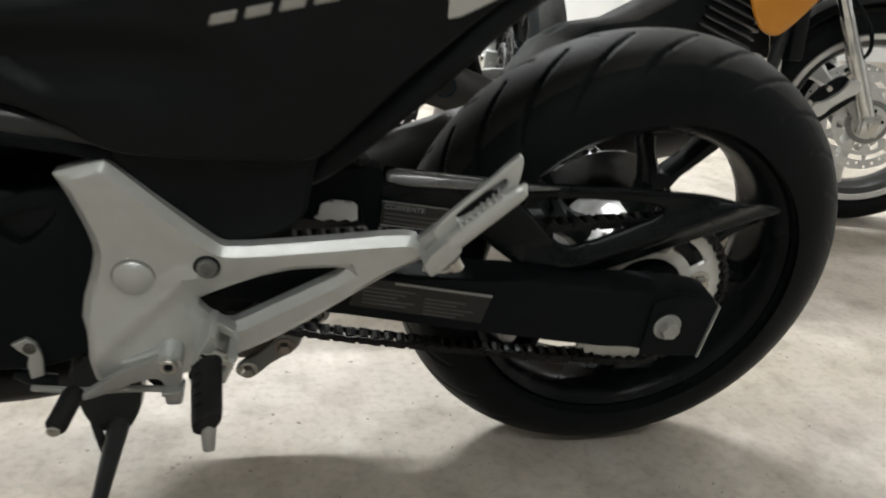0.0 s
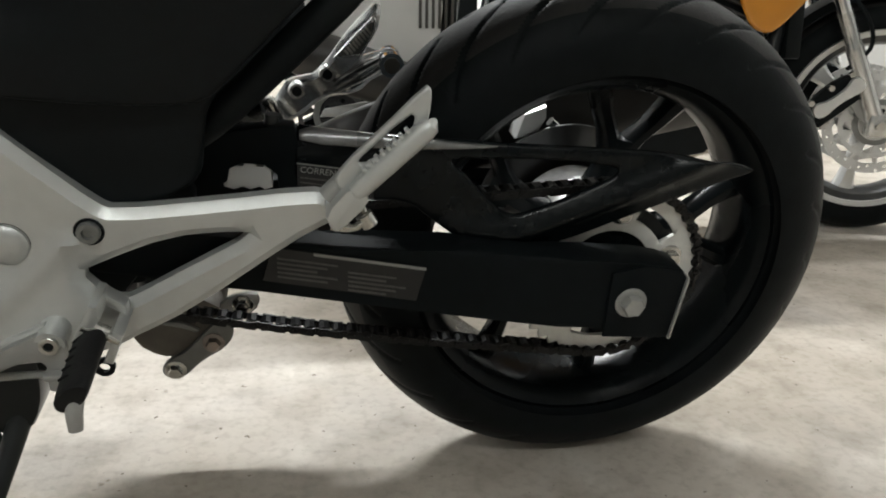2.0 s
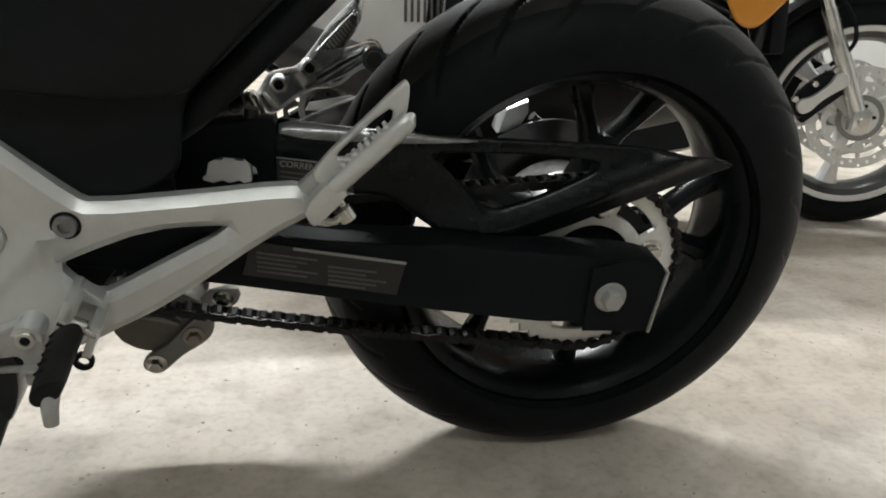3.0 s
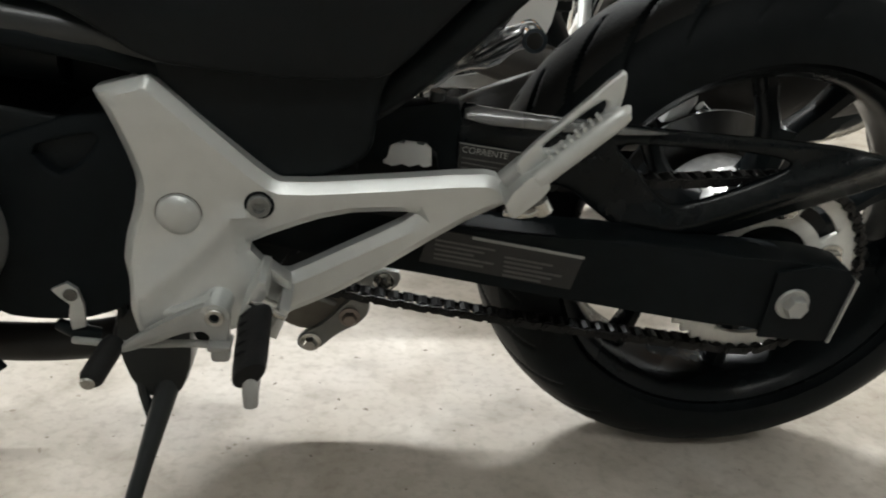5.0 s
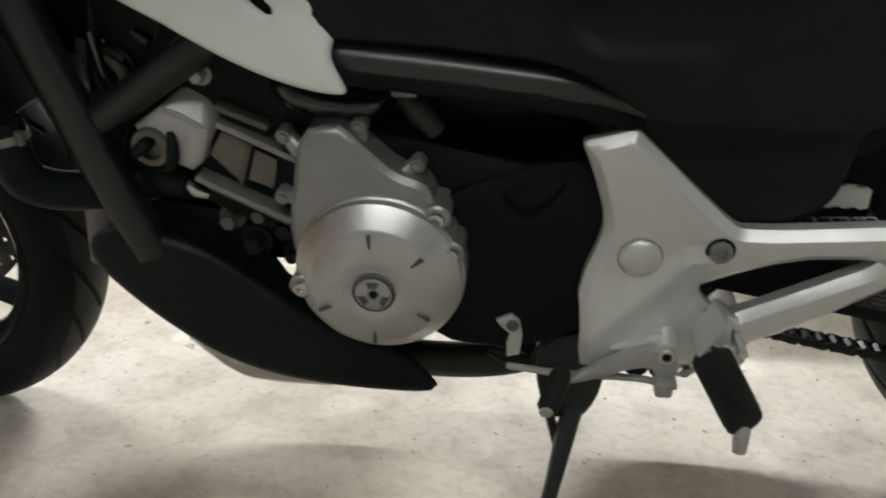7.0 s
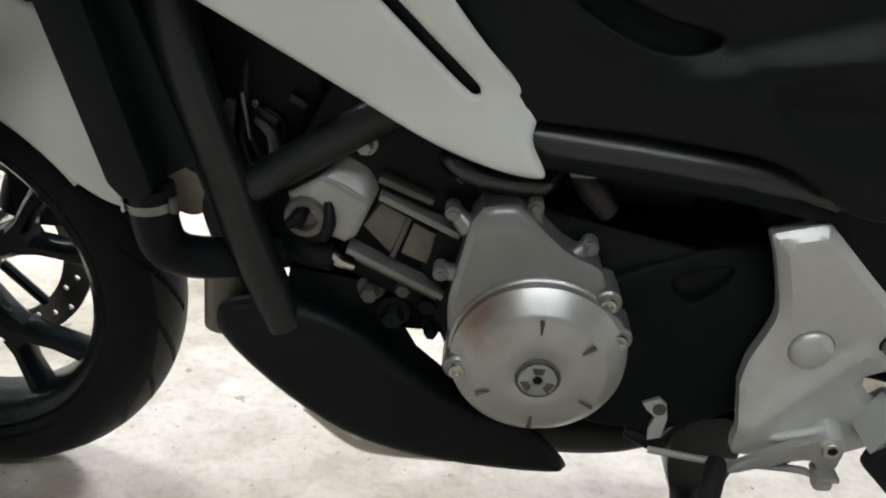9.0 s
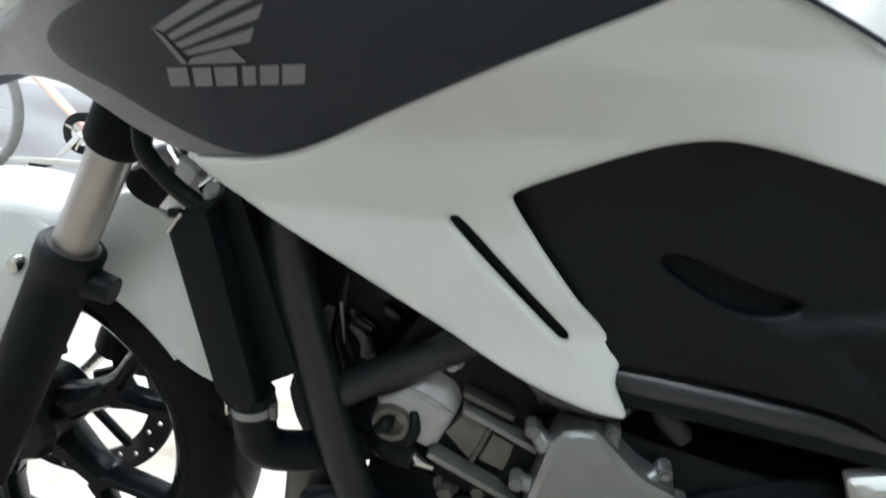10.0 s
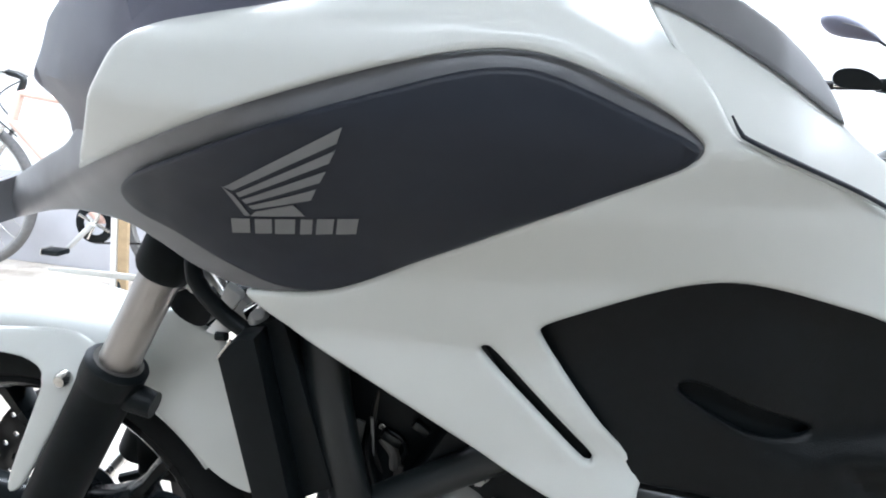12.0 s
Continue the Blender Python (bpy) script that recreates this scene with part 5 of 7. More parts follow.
def body():
    # main white panel, wrapping round the dark tank pad
    white = [(-0.8440, 0.5680), (-0.8475, 0.5760), (-0.8560, 0.5900), (-0.8575, 0.5985), (-0.8545, 0.6100), (-0.8540, 0.6190), (-0.8595, 0.6260), (-0.8777, 0.6435), (-0.9075, 0.6775), (-0.9390, 0.7190), (-0.9550, 0.7455), (-0.9555, 0.7515), (-0.9500, 0.7570), (-0.9365, 0.7650), (-0.8925, 0.7880), (-0.8560, 0.8020), (-0.8300, 0.8070), (-0.8030, 0.8055), (-0.7535, 0.7942), (-0.66, 0.770), (-0.56, 0.748),
             (-0.54, 0.775), (-0.62, 0.820), (-0.700, 0.8555), (-0.7506, 0.8790), (-0.806, 0.9005), (-0.844, 0.9145), (-0.8555, 0.9225), (-0.870, 0.944), (-0.893, 0.972), (-0.91, 0.988), (-0.95, 1.002), (-1.00, 1.005), (-1.05, 1.000), (-1.10, 0.989), (-1.145, 0.976), (-1.20, 0.965), (-1.228, 0.957), (-1.248, 0.945), (-1.262, 0.925), (-1.280, 0.896), (-1.305, 0.8600), (-1.322, 0.8405), (-1.3225, 0.8402), (-1.322, 0.8403),
             (-1.253, 0.873), (-1.164, 0.913), (-1.060, 0.950), (-1.003, 0.9625), (-0.963, 0.959), (-0.910, 0.939), (-0.874, 0.917), (-0.872, 0.908), (-0.878, 0.901), (-0.951, 0.864), (-1.040, 0.811), (-1.093, 0.778), (-1.13, 0.762), (-1.169, 0.756), (-1.200, 0.751), (-1.1820, 0.7325), (-1.1470, 0.7085), (-1.0690, 0.6645), (-0.9660, 0.6045), (-0.9195, 0.5825), (-0.8770, 0.5695), (-0.853, 0.5665)]
    slot = [(-1.0010, 0.7205), (-0.9995, 0.7265), (-0.9945, 0.7280), (-0.9905, 0.7240), (-0.9440, 0.6770), (-0.9010, 0.6365), (-0.8990, 0.6300), (-0.9025, 0.6275), (-0.9085, 0.6300), (-0.9520, 0.6720)]

    def skin(x, z):
        # a raised ridge runs from the slot's foot to the tip
        d = (z - 0.571) + 1.10 * (x + 0.846)
        ridge = 0.011 * max(0, min(1, d / 0.030)) * max(0, min(1, (x + 0.925) / 0.03)) * max(0, min(1, (0.665 - z) / 0.035))
        return fairing(x, z) + ridge

    for mir in (False, True):
        w = part("side_fairing", panel(white, skin, 0.006, 0.006, 0.0115 if mir else 0.0075, [slot], 2, mir), M_WHITE, bike, "glossy pearl white fairing with a slot")
        if not mir:
            slot_back = panel([(-1.010, 0.730), (-0.99, 0.736), (-0.89, 0.638), (-0.890, 0.620), (-0.915, 0.622)], shift(skin, 0.012), 0.003, 0.002, 0.015, (), 1)
            part("slot_backing", slot_back, M_BLACK, w)
    # matt grey cowl round the pad
    grey = [(-1.80, 0.665), (-1.70, 0.700), (-1.561, 0.757), (-1.42, 0.822), (-1.366, 0.846), (-1.348, 0.862), (-1.335, 0.876), (-1.305, 0.890), (-1.275, 0.878), (-1.253, 0.875), (-1.164, 0.915), (-1.060, 0.952), (-1.003, 0.9645), (-0.963, 0.961), (-0.910, 0.941), (-0.872, 0.919), (-0.869, 0.908), (-0.876, 0.899),
            (-0.951, 0.862), (-1.040, 0.809), (-1.093, 0.776), (-1.13, 0.7605), (-1.169, 0.755), (-1.199, 0.752), (-1.239, 0.764), (-1.272, 0.784), (-1.308, 0.794), (-1.401, 0.780), (-1.60, 0.690), (-1.80, 0.630)]
    pad = [(-1.285, 0.829), (-1.267, 0.846), (-1.240, 0.860), (-1.169, 0.892), (-1.110, 0.917), (-1.059, 0.935), (-1.020, 0.948), (-0.991, 0.9525), (-0.971, 0.950), (-0.944, 0.941), (-0.909, 0.927), (-0.883, 0.917), (-0.8735, 0.911),
           (-0.8775, 0.9005), (-0.892, 0.8920), (-0.951, 0.8630), (-0.986, 0.8435), (-1.040, 0.8105), (-1.093, 0.7775), (-1.125, 0.7640), (-1.16, 0.7610), (-1.200, 0.7760), (-1.245, 0.7990), (-1.278, 0.8110)]

    def groove(x, z):
        rise = 0.010 * max(0, min(1, (z - 0.90 + 0.42 * max(0, -1.0 - x)) / 0.04))
        tilt = 0.9 * max(0, z - (0.800 + 0.42 * (x + 1.40))) * max(0, min(1, (-1.24 - x) / 0.08))
        return fairing(x, z) + 0.003 + rise * 0.5 + tilt

    for mir in (False, True):
        g = part("cowl", panel(grey, groove, 0.005, 0.004, 0.014, (), 2, mir), M_GREY, bike, "matt dark grey plastic cowl")
        p = part("tank_pad", panel(pad, shift(fairing, -0.002), 0.006, 0.004, 0.014, (), 2, mir), M_PAD, g, "smooth graphite panel with a grey wing emblem")
    # emblem: plain strips over a row of short bars
    def strip(quad):
        own = bmesh.new()
        vs = [own.verts.new((x, fairing(x, z) - 0.0026, z)) for x, z in quad]
        own.faces.new(vs)
        bmesh.ops.subdivide_edges(own, edges=own.edges, cuts=4, use_grid_fill=True)
        for v in own.verts:
            v.co.y = fairing(v.co.x, v.co.z) - 0.0026
        bmesh.ops.solidify(own, geom=own.faces[:], thickness=0.0004)
        return own

    for quad in ([(-1.1791, 0.8547), (-1.0890, 0.9091), (-1.0937, 0.8977), (-1.1729, 0.8530)], [(-1.1711, 0.8509), (-1.0954, 0.8925), (-1.1005, 0.8831), (-1.1696, 0.8478)],
                 [(-1.1687, 0.8456), (-1.1031, 0.8771), (-1.1084, 0.8681), (-1.1663, 0.8426)], [(-1.1651, 0.8408), (-1.1118, 0.8625), (-1.1171, 0.8530), (-1.1625, 0.8383)],
                 [(-1.1614, 0.8365), (-1.1310, 0.8471), (-1.1247, 0.8382), (-1.1664, 0.8315)], [(-1.1802, 0.8552), (-1.1741, 0.8494), (-1.1662, 0.8320), (-1.1708, 0.8312)]):
        part("emblem_strip", strip(quad), M_LOGO, p)
    for x0, x1 in ((-1.1834, -1.1680), (-1.1640, -1.1505), (-1.1480, -1.1325), (-1.1285, -1.1195), (-1.1165, -1.1040), (-1.1015, -1.0865)):
        z0, z1 = 0.8266 + 0.151 * (x0 + 1.1834), 0.8266 + 0.151 * (x1 + 1.1834)
        part("emblem_bar", strip([(x0, z0), (x1, z1), (x1 - 0.004, z1 - 0.0142), (x0 - 0.004, z0 - 0.0146)]), M_LOGO, p)
    # upper front cowl and screen
    dark = [(-1.24, 0.95), (-1.262, 0.925), (-1.280, 0.896), (-1.30, 0.840), (-1.330, 0.812), (-1.350, 0.815), (-1.3640, 0.8460), (-1.3600, 0.8600), (-1.3520, 0.8720), (-1.3540, 0.8780), (-1.3700, 0.8890), (-1.3820, 0.8980), (-1.3825, 0.9040), (-1.3600, 0.9370), (-1.3350, 0.9710), (-1.30, 1.01), (-1.22, 1.08), (-1.08, 1.08), (-1.04, 1.00), (-1.10, 0.980), (-1.145, 0.962), (-1.20, 0.948), (-1.23, 0.940)]
    for mir in (False, True):
        part("upper_cowl", panel(dark, lambda x, z: fairing(x, min(z, 0.985 if x > -1.25 else 0.93)) + 0.014 + 0.55 * max(0, z - 0.95) + 0.3 * max(0, -1.24 - x) - 0.006 * math.exp(-((z - 0.905 - 0.28 * (x + 1.36)) / 0.012) ** 2), 0.005, 0.006, 0.016, (), 2, mir), M_SLATE, bike, "slate grey upper cowl")
    # nose, screen and tank top between the halves
    own = bmesh.new()
    rows = []
    for x, z, h in ((-1.44, 0.925, 0.08), (-1.40, 0.96, 0.12), (-1.36, 1.00, 0.14), (-1.32, 1.04, 0.15), (-1.26, 1.12, 0.16), (-1.22, 1.22, 0.14)):
        rows.append([own.verts.new((x + 0.05 * (abs(u) ** 2), u * h, z)) for u in np.linspace(-1, 1, 11)])
    for a, b in zip(rows, rows[1:]):
        for k in range(10):
            own.faces.new((a[k], a[k + 1], b[k + 1], b[k]))
    bmesh.ops.solidify(own, geom=own.faces[:], thickness=0.004)
    part("nose_cowl", own, M_GREY, bike)
    own = bmesh.new()
    rows = []
    for x, z, h in ((-1.14, 0.962, 0.29), (-1.05, 0.985, 0.280), (-0.95, 0.988, 0.268), (-0.90, 0.970, 0.250), (-0.87, 0.945, 0.240)):
        rows.append([own.verts.new((x, u * h, z + 0.045 * (1 - u * u))) for u in np.linspace(-1, 1, 13)])
    for a, b in zip(rows, rows[1:]):
        for k in range(12):
            own.faces.new((a[k], a[k + 1], b[k + 1], b[k]))
    bmesh.ops.solidify(own, geom=own.faces[:], thickness=0.004)
    part("tank_top", own, M_WHITE, bike)

    # storage lid behind the pad
    def lid(x, z):
        seam = 0.922 - 0.39 * (x + 0.851)
        return fairing(min(x, -0.66), max(0.80, min(0.935, seam))) + 0.8 * (z - seam) + 0.004

    for mir in (False, True):
        l = part("storage_lid", panel([(-0.8600, 0.9240), (-0.8500, 0.9160), (-0.806, 0.8990), (-0.7506, 0.8775), (-0.62, 0.826), (-0.56, 0.825), (-0.60, 0.845), (-0.70, 0.888), (-0.741, 0.908), (-0.772, 0.930), (-0.80, 0.962), (-0.84, 0.988), (-0.925, 1.010), (-0.902, 0.974), (-0.878, 0.944)], lid, 0.004, 0.005, 0.012, (), 2, mir), M_WHITE, bike, "white storage lid side")
        part("lid_strip", panel([(-0.7655, 0.9245), (-0.7650, 0.9250), (-0.7735, 0.9420), (-0.7930, 0.9640), (-0.835, 0.9930), (-0.90, 1.0210), (-0.97, 1.035), (-0.98, 1.02), (-0.929, 1.0000), (-0.880, 0.9840), (-0.8287, 0.9590), (-0.7900, 0.9370)], shift(lid, -0.006), 0.010, 0.004, 0.010, (), 1, mir), M_GREY, l, "grey plastic lid strip")
        seal = [(-0.8595, 0.9330), (-0.8525, 0.9235), (-0.845, 0.9185), (-0.806, 0.9035), (-0.7506, 0.8820), (-0.700, 0.8590), (-0.640, 0.8330)]
        side = 1 if mir else -1
        part("lid_seal", tube([(x, side * (0.0012 - fairing(x, z)), z) for x, z in seal], [0.0007, 0.0013, 0.0016, 0.0017, 0.0017, 0.0017, 0.0016], 8, 6), M_PAD, l)
    own = bmesh.new()
    rows = []
    for x, z, h in ((-0.97, 1.030, 0.15), (-0.90, 1.010, 0.15), (-0.83, 0.965, 0.15), (-0.77, 0.905, 0.14), (-0.70, 0.872, 0.14), (-0.6, 0.84, 0.13)):
        rows.append([own.verts.new((x, u * h, z + 0.010 * (1 - u * u) - 0.012)) for u in np.linspace(-1, 1, 9)])
    for a, b in zip(rows, rows[1:]):
        for k in range(8):
            own.faces.new((a[k], a[k + 1], b[k + 1], b[k]))
    bmesh.ops.solidify(own, geom=own.faces[:], thickness=0.004)
    part("lid_top", own, M_WHITE, bike)

    # black inset panel under the white one, and the tail cover behind it
    inset = [(-0.990, 0.757), (-0.955, 0.790), (-0.83, 0.830), (-0.76, 0.820), (-0.66, 0.81), (-0.60, 0.815), (-0.45, 0.830), (-0.25, 0.840), (-0.10, 0.830), (-0.12, 0.790), (-0.25, 0.700), (-0.34, 0.620), (-0.40, 0.557), (-0.425, 0.535),
             (-0.501, 0.5375), (-0.555, 0.5430), (-0.603, 0.5470), (-0.636, 0.5715), (-0.672, 0.5905), (-0.743, 0.5990), (-0.80, 0.6050), (-0.875, 0.608), (-0.890, 0.615), (-0.960, 0.705)]

    def ease(v, a, b):
        u = min(1, max(0, (v - a) / (b - a)))
        return u * u * (3 - 2 * u)

    pocket = [(-0.842, 0.704), (-0.828, 0.709), (-0.800, 0.700), (-0.770, 0.688), (-0.736, 0.6800), (-0.724, 0.6735), (-0.740, 0.6660), (-0.768, 0.6640), (-0.800, 0.6770), (-0.830, 0.6930)]

    def knee(x, z):
        y = -0.214 + 0.05 * max(0, 0.560 - z) + 0.012 * ease(x, -0.56, -0.40) + 0.08 * max(0, x + 0.40)
        # long fold that widens behind the hollow and dies out towards the tail
        low, high = 0.640 + 0.16 * (x + 0.75), 0.664 + 0.29 * (x + 0.758)
        k = ease(x, -0.81, -0.71) * (1 - ease(x, -0.64, -0.53))
        y += k * 0.46 * (high - low) * ease(z, low, high)
        # narrow fold above the lower edge
        front = -0.667 + 1.17 * (0.614 - z)
        k = ease(x, front - 0.006, front + 0.010) * (1 - ease(x, -0.58, -0.46))
        return y + k * 0.012 * ease(z, 0.583, 0.622) * (1 - ease(z, 0.624, 0.664))

    def hollow(x, z):
        return knee(x, z) + 0.013

    tail = [(-0.66, 0.60), (-0.62, 0.545), (-0.60, 0.51), (-0.545, 0.462), (-0.515, 0.437), (-0.49, 0.4310), (-0.462, 0.4445), (-0.432, 0.462), (-0.427, 0.495), (-0.4225, 0.528), (-0.40, 0.556), (-0.42, 0.58), (-0.50, 0.60)]

    def tail_skin(x, z):
        return -0.188 + 0.10 * max(0, x + 0.46) + 0.10 * max(0, 0.50 - z)

    for mir in (False, True):
        kp = part("side_panel", panel(inset, knee, 0.006, 0.005, 0.0075, [pocket], 2, mir), M_GRAIN, bike, "black plastic side panel with soft folds and a hollow")
        # the hollow's shade is helped by a duller black than the panel's
        part("panel_hollow", panel([(-0.850, 0.706), (-0.830, 0.716), (-0.795, 0.706), (-0.730, 0.687), (-0.716, 0.673), (-0.740, 0.659), (-0.772, 0.657), (-0.806, 0.671)], hollow, 0.003, 0.001, 0.006, (), 1, mir), M_SWING, kp)
        part("tail_cover", panel(tail, tail_skin, 0.006, 0.008, 0.014, (), 2, mir), M_BLACK, bike, "plain black plastic lower cover")
        if not mir:
            for k in range(4):
                x0 = -0.512 + 0.028 * k
                z0 = 0.660 + 0.0065 * k
                part("badge_bar", panel([(x0, z0), (x0 + 0.003, z0 + 0.0095), (x0 + 0.024, z0 + 0.0145), (x0 + 0.021, z0 + 0.005)], shift(knee, -0.0015), 0.002, 0.001, 0.008, (), 0), M_DISC, kp)
    # seat, grab rail
    own = bmesh.new()
    rows = []
    for x, z, h, d in ((-0.66, 0.865, 0.13, 0.05), (-0.58, 0.855, 0.16, 0.06), (-0.45, 0.835, 0.17, 0.06), (-0.34, 0.85, 0.165, 0.06), (-0.28, 0.89, 0.155, 0.06), (-0.12, 0.895, 0.14, 0.06), (0.02, 0.89, 0.11, 0.05)):
        sec = []
        for a in np.linspace(0, 2 * math.pi, 20, endpoint=False):
            c, s = math.cos(a), math.sin(a)
            sec.append(own.verts.new((x, h * math.copysign(abs(c) ** 0.6, c), z - d / 2 + d / 2 * math.copysign(abs(s) ** 0.7, s))))
        rows.append(sec)
    for a, b in zip(rows, rows[1:]):
        for k in range(20):
            own.faces.new((a[k], a[(k + 1) % 20], b[(k + 1) % 20], b[k]))
    own.faces.new(rows[0])
    own.faces.new(rows[-1][::-1])
    part("seat", own, M_SEAT, bike, "black vinyl seat")
    for mir in (-1, 1):
        rail = prism([(-0.352, 0.700), (-0.336, 0.660), (-0.318, 0.664), (-0.23, 0.712), (-0.10, 0.80), (0.02, 0.86), (0.0, 0.875), (-0.13, 0.83), (-0.26, 0.755)], mir * 0.195, mir * 0.175, 0.004, 1)
        part("grab_rail", rail, M_SILVER, bike, "silver cast grab rail")
    part("tail_inner", prism([(-0.60, 0.80), (-0.40, 0.66), (-0.34, 0.655), (-0.2, 0.74), (0.0, 0.82), (0.05, 0.86), (-0.3, 0.84)], -0.12, 0.12, 0.01, 1), M_BLACK, bike)
    part("inner_box", prism([(-0.95, 0.72), (-0.64, 0.60), (-0.60, 0.76), (-0.84, 0.90), (-1.0, 0.94), (-1.12, 0.88), (-1.12, 0.76)], -0.18, 0.18, 0.01, 1), M_BLACK, bike)
    # added black sheet that keeps the back lamp's light out of the gap
    part("light_blocker", prism([(-0.90, 0.60), (-0.84, 0.50), (-0.60, 0.46), (-0.56, 0.52), (-0.60, 0.61)], -0.095, -0.085, 0.003, 1), M_BLACK, bike)
    part("battery_tray", prism([(-0.64, 0.60), (-0.58, 0.50), (-0.45, 0.52), (-0.42, 0.60), (-0.45, 0.70), (-0.62, 0.72)], -0.14, 0.14, 0.01, 1), M_BLACK, bike)

    # belly pan
    pan = [(-1.136, 0.394), (-1.132, 0.358), (-1.062, 0.280), (-0.99, 0.233), (-0.90, 0.216), (-0.778, 0.2195), (-0.790, 0.240), (-0.822, 0.277), (-0.87, 0.29), (-0.92, 0.312), (-0.965, 0.348), (-1.014, 0.387), (-1.066, 0.405), (-1.105, 0.405)]

    def belly(x, z):
        return -0.190 + 0.012 * math.sin(9 * (x + 1.13)) * 0.5

    for mir in (False, True):
        part("belly_pan", panel(pan, belly, 0.016, 0.014, 0.012, (), 2, mir), M_GRAIN, bike, "dark grained plastic belly pan")


def front_end():
    rake = math.atan2(0.054, 0.11)
    d = Vector((math.sin(rake), 0, math.cos(rake)))
    low = Vector((-1.372, -0.140, 0.607))
    for s in (-1, 1):
        p0 = Vector((low.x, s * 0.140, low.z))
        fk = part("fork_leg", tube([tuple(p0 - d * 0.33), tuple(p0 - d * 0.30), tuple(p0 - d * 0.05), tuple(p0 - d * 0.02)], [0.026, 0.029, 0.030, 0.031], 24, 2), M_SWING, bike, "black fork leg with bright stanchion")
        part("stanchion", tube([tuple(p0 - d * 0.03), tuple(p0 + d * 0.42)], 0.0205, 28, 1), M_STANCHION, fk, "bright steel stanchion")
        part("dust_seal", tube([tuple(p0 - d * 0.022), tuple(p0 - d * 0.012), tuple(p0 + d * 0.004), tuple(p0 + d * 0.008)], [0.0315, 0.0325, 0.0325, 0.027], 28, 1), M_BLACK, fk)
        part("seal_clip", tube([tuple(p0 + d * 0.006), tuple(p0 + d * 0.0085)], 0.0255, 28, 1), M_ALUDARK, fk)
        part("lower_clamp", tube([tuple(p0 + d * 0.122), tuple(p0 + d * 0.128), tuple(p0 + d * 0.158), tuple(p0 + d * 0.165)], [0.026, 0.0285, 0.0285, 0.026], 24, 1), M_SWING, fk)
        lug = tube([tuple(p0 - d * 0.03 + Vector((0.01, 0, 0))), tuple(p0 - d * 0.045 + Vector((0.060, 0, 0.002)))], [0.017, 0.014], 12, 1)
        part("fork_lug", lug, M_BLACK, fk)
    part("yoke", box(-1.325, -1.255, -0.135, 0.135, 0.740, 0.768, 0.01), M_FRAME, bike)
    part("front_axle", tube([(FX, -0.16, FZ), (FX, 0.16, FZ)], 0.012, 16, 1), M_STEEL, bike)
    # mudguard: a crown over the tyre with legs down to the fork
    prof = [(0.280, -0.078), (0.296, -0.076), (0.308, -0.064), (0.315, -0.035), (0.317, 0.0), (0.315, 0.035), (0.308, 0.064), (0.296, 0.076), (0.280, 0.078),
            (0.280, 0.075), (0.294, 0.073), (0.305, 0.061), (0.312, 0.0), (0.305, -0.061), (0.294, -0.073), (0.280, -0.075)]
    mg = part("mudguard", turned(prof, FX, FZ, 40, ring=True, arc=(34, 150)), M_WHITE, bike, "white plastic front mudguard")
    for s in (-1, 1):
        out = [(-1.62, 0.600), (-1.541, 0.610), (-1.46, 0.615), (-1.425, 0.610), (-1.398, 0.598), (-1.418, 0.575), (-1.445, 0.53), (-1.490, 0.445), (-1.508, 0.428), (-1.515, 0.44), (-1.470, 0.545), (-1.457, 0.578), (-1.470, 0.588), (-1.505, 0.594), (-1.62, 0.590)]
        part("mudguard_leg", panel(out, lambda x, z: -0.080 - 0.058 * max(0, min(1, (0.618 - z) / 0.04)) ** 0.7, 0.005, 0.004, 0.012, (), 2, s > 0), M_WHITE, mg)
    part("mudguard_screw", turned([(0.0085, -0.134), (0.0085, -0.141), (0.006, -0.1465), (0, -0.1475)], -1.433, 0.583, 24), M_STEEL, mg)
    # wheel-side splash guard behind the fork
    sp = panel([(-1.348, 0.657), (-1.311, 0.641), (-1.278, 0.626), (-1.281, 0.609), (-1.270, 0.59), (-1.245, 0.50), (-1.236, 0.455), (-1.245, 0.438), (-1.270, 0.443), (-1.30, 0.462), (-1.34, 0.500), (-1.39, 0.545), (-1.40, 0.60)], lambda x, z: -0.088 + 0.10 * max(0, -1.30 - x) , 0.004, 0.006, 0.014)
    part("mudguard_skirt", sp, M_WHITE, mg)
    # radiator
    rad = prism([(-1.2225, 0.6850), (-1.2068, 0.7017), (-1.1890, 0.7060), (-1.1520, 0.5360), (-1.1600, 0.5275), (-1.1790, 0.5270), (-1.1890, 0.5400)], -0.236, -0.205, 0.004, 0)
    r = part("radiator", rad, M_BLACK, bike, "black radiator with side shrouds")
    part("core", prism([(-1.210, 0.70), (-1.175, 0.715), (-1.125, 0.55), (-1.160, 0.53)], -0.205, 0.205, 0.004, 0), M_BLACK, r)
    part("far_shroud", prism([(-1.232, 0.680), (-1.205, 0.700), (-1.150, 0.532), (-1.176, 0.518)], 0.205, 0.232, 0.004, 0), M_BLACK, r)
    hb = part("hose_band", tube([(-1.1640, -0.212, 0.5185), (-1.1635, -0.212, 0.5110)], 0.0208, 28, 1), M_ALUMID, r, "bare metal hose clamp")
    part("clamp_screw", tube([(-1.1420, -0.222, 0.5240), (-1.1420, -0.222, 0.5120)], 0.0040, 10, 1), M_ALUDARK, hb)
    part("clamp_ear", box(-1.1845, -1.1815, -0.228, -0.212, 0.511, 0.5225, 0.0008), M_STEEL, hb)
    part("filler_cap", tube([(-1.2010, -0.190, 0.7000), (-1.2000, -0.196, 0.7065), (-1.1995, -0.200, 0.7120)], [0.010, 0.0095, 0.0060], 18, 2), M_ALU, r)
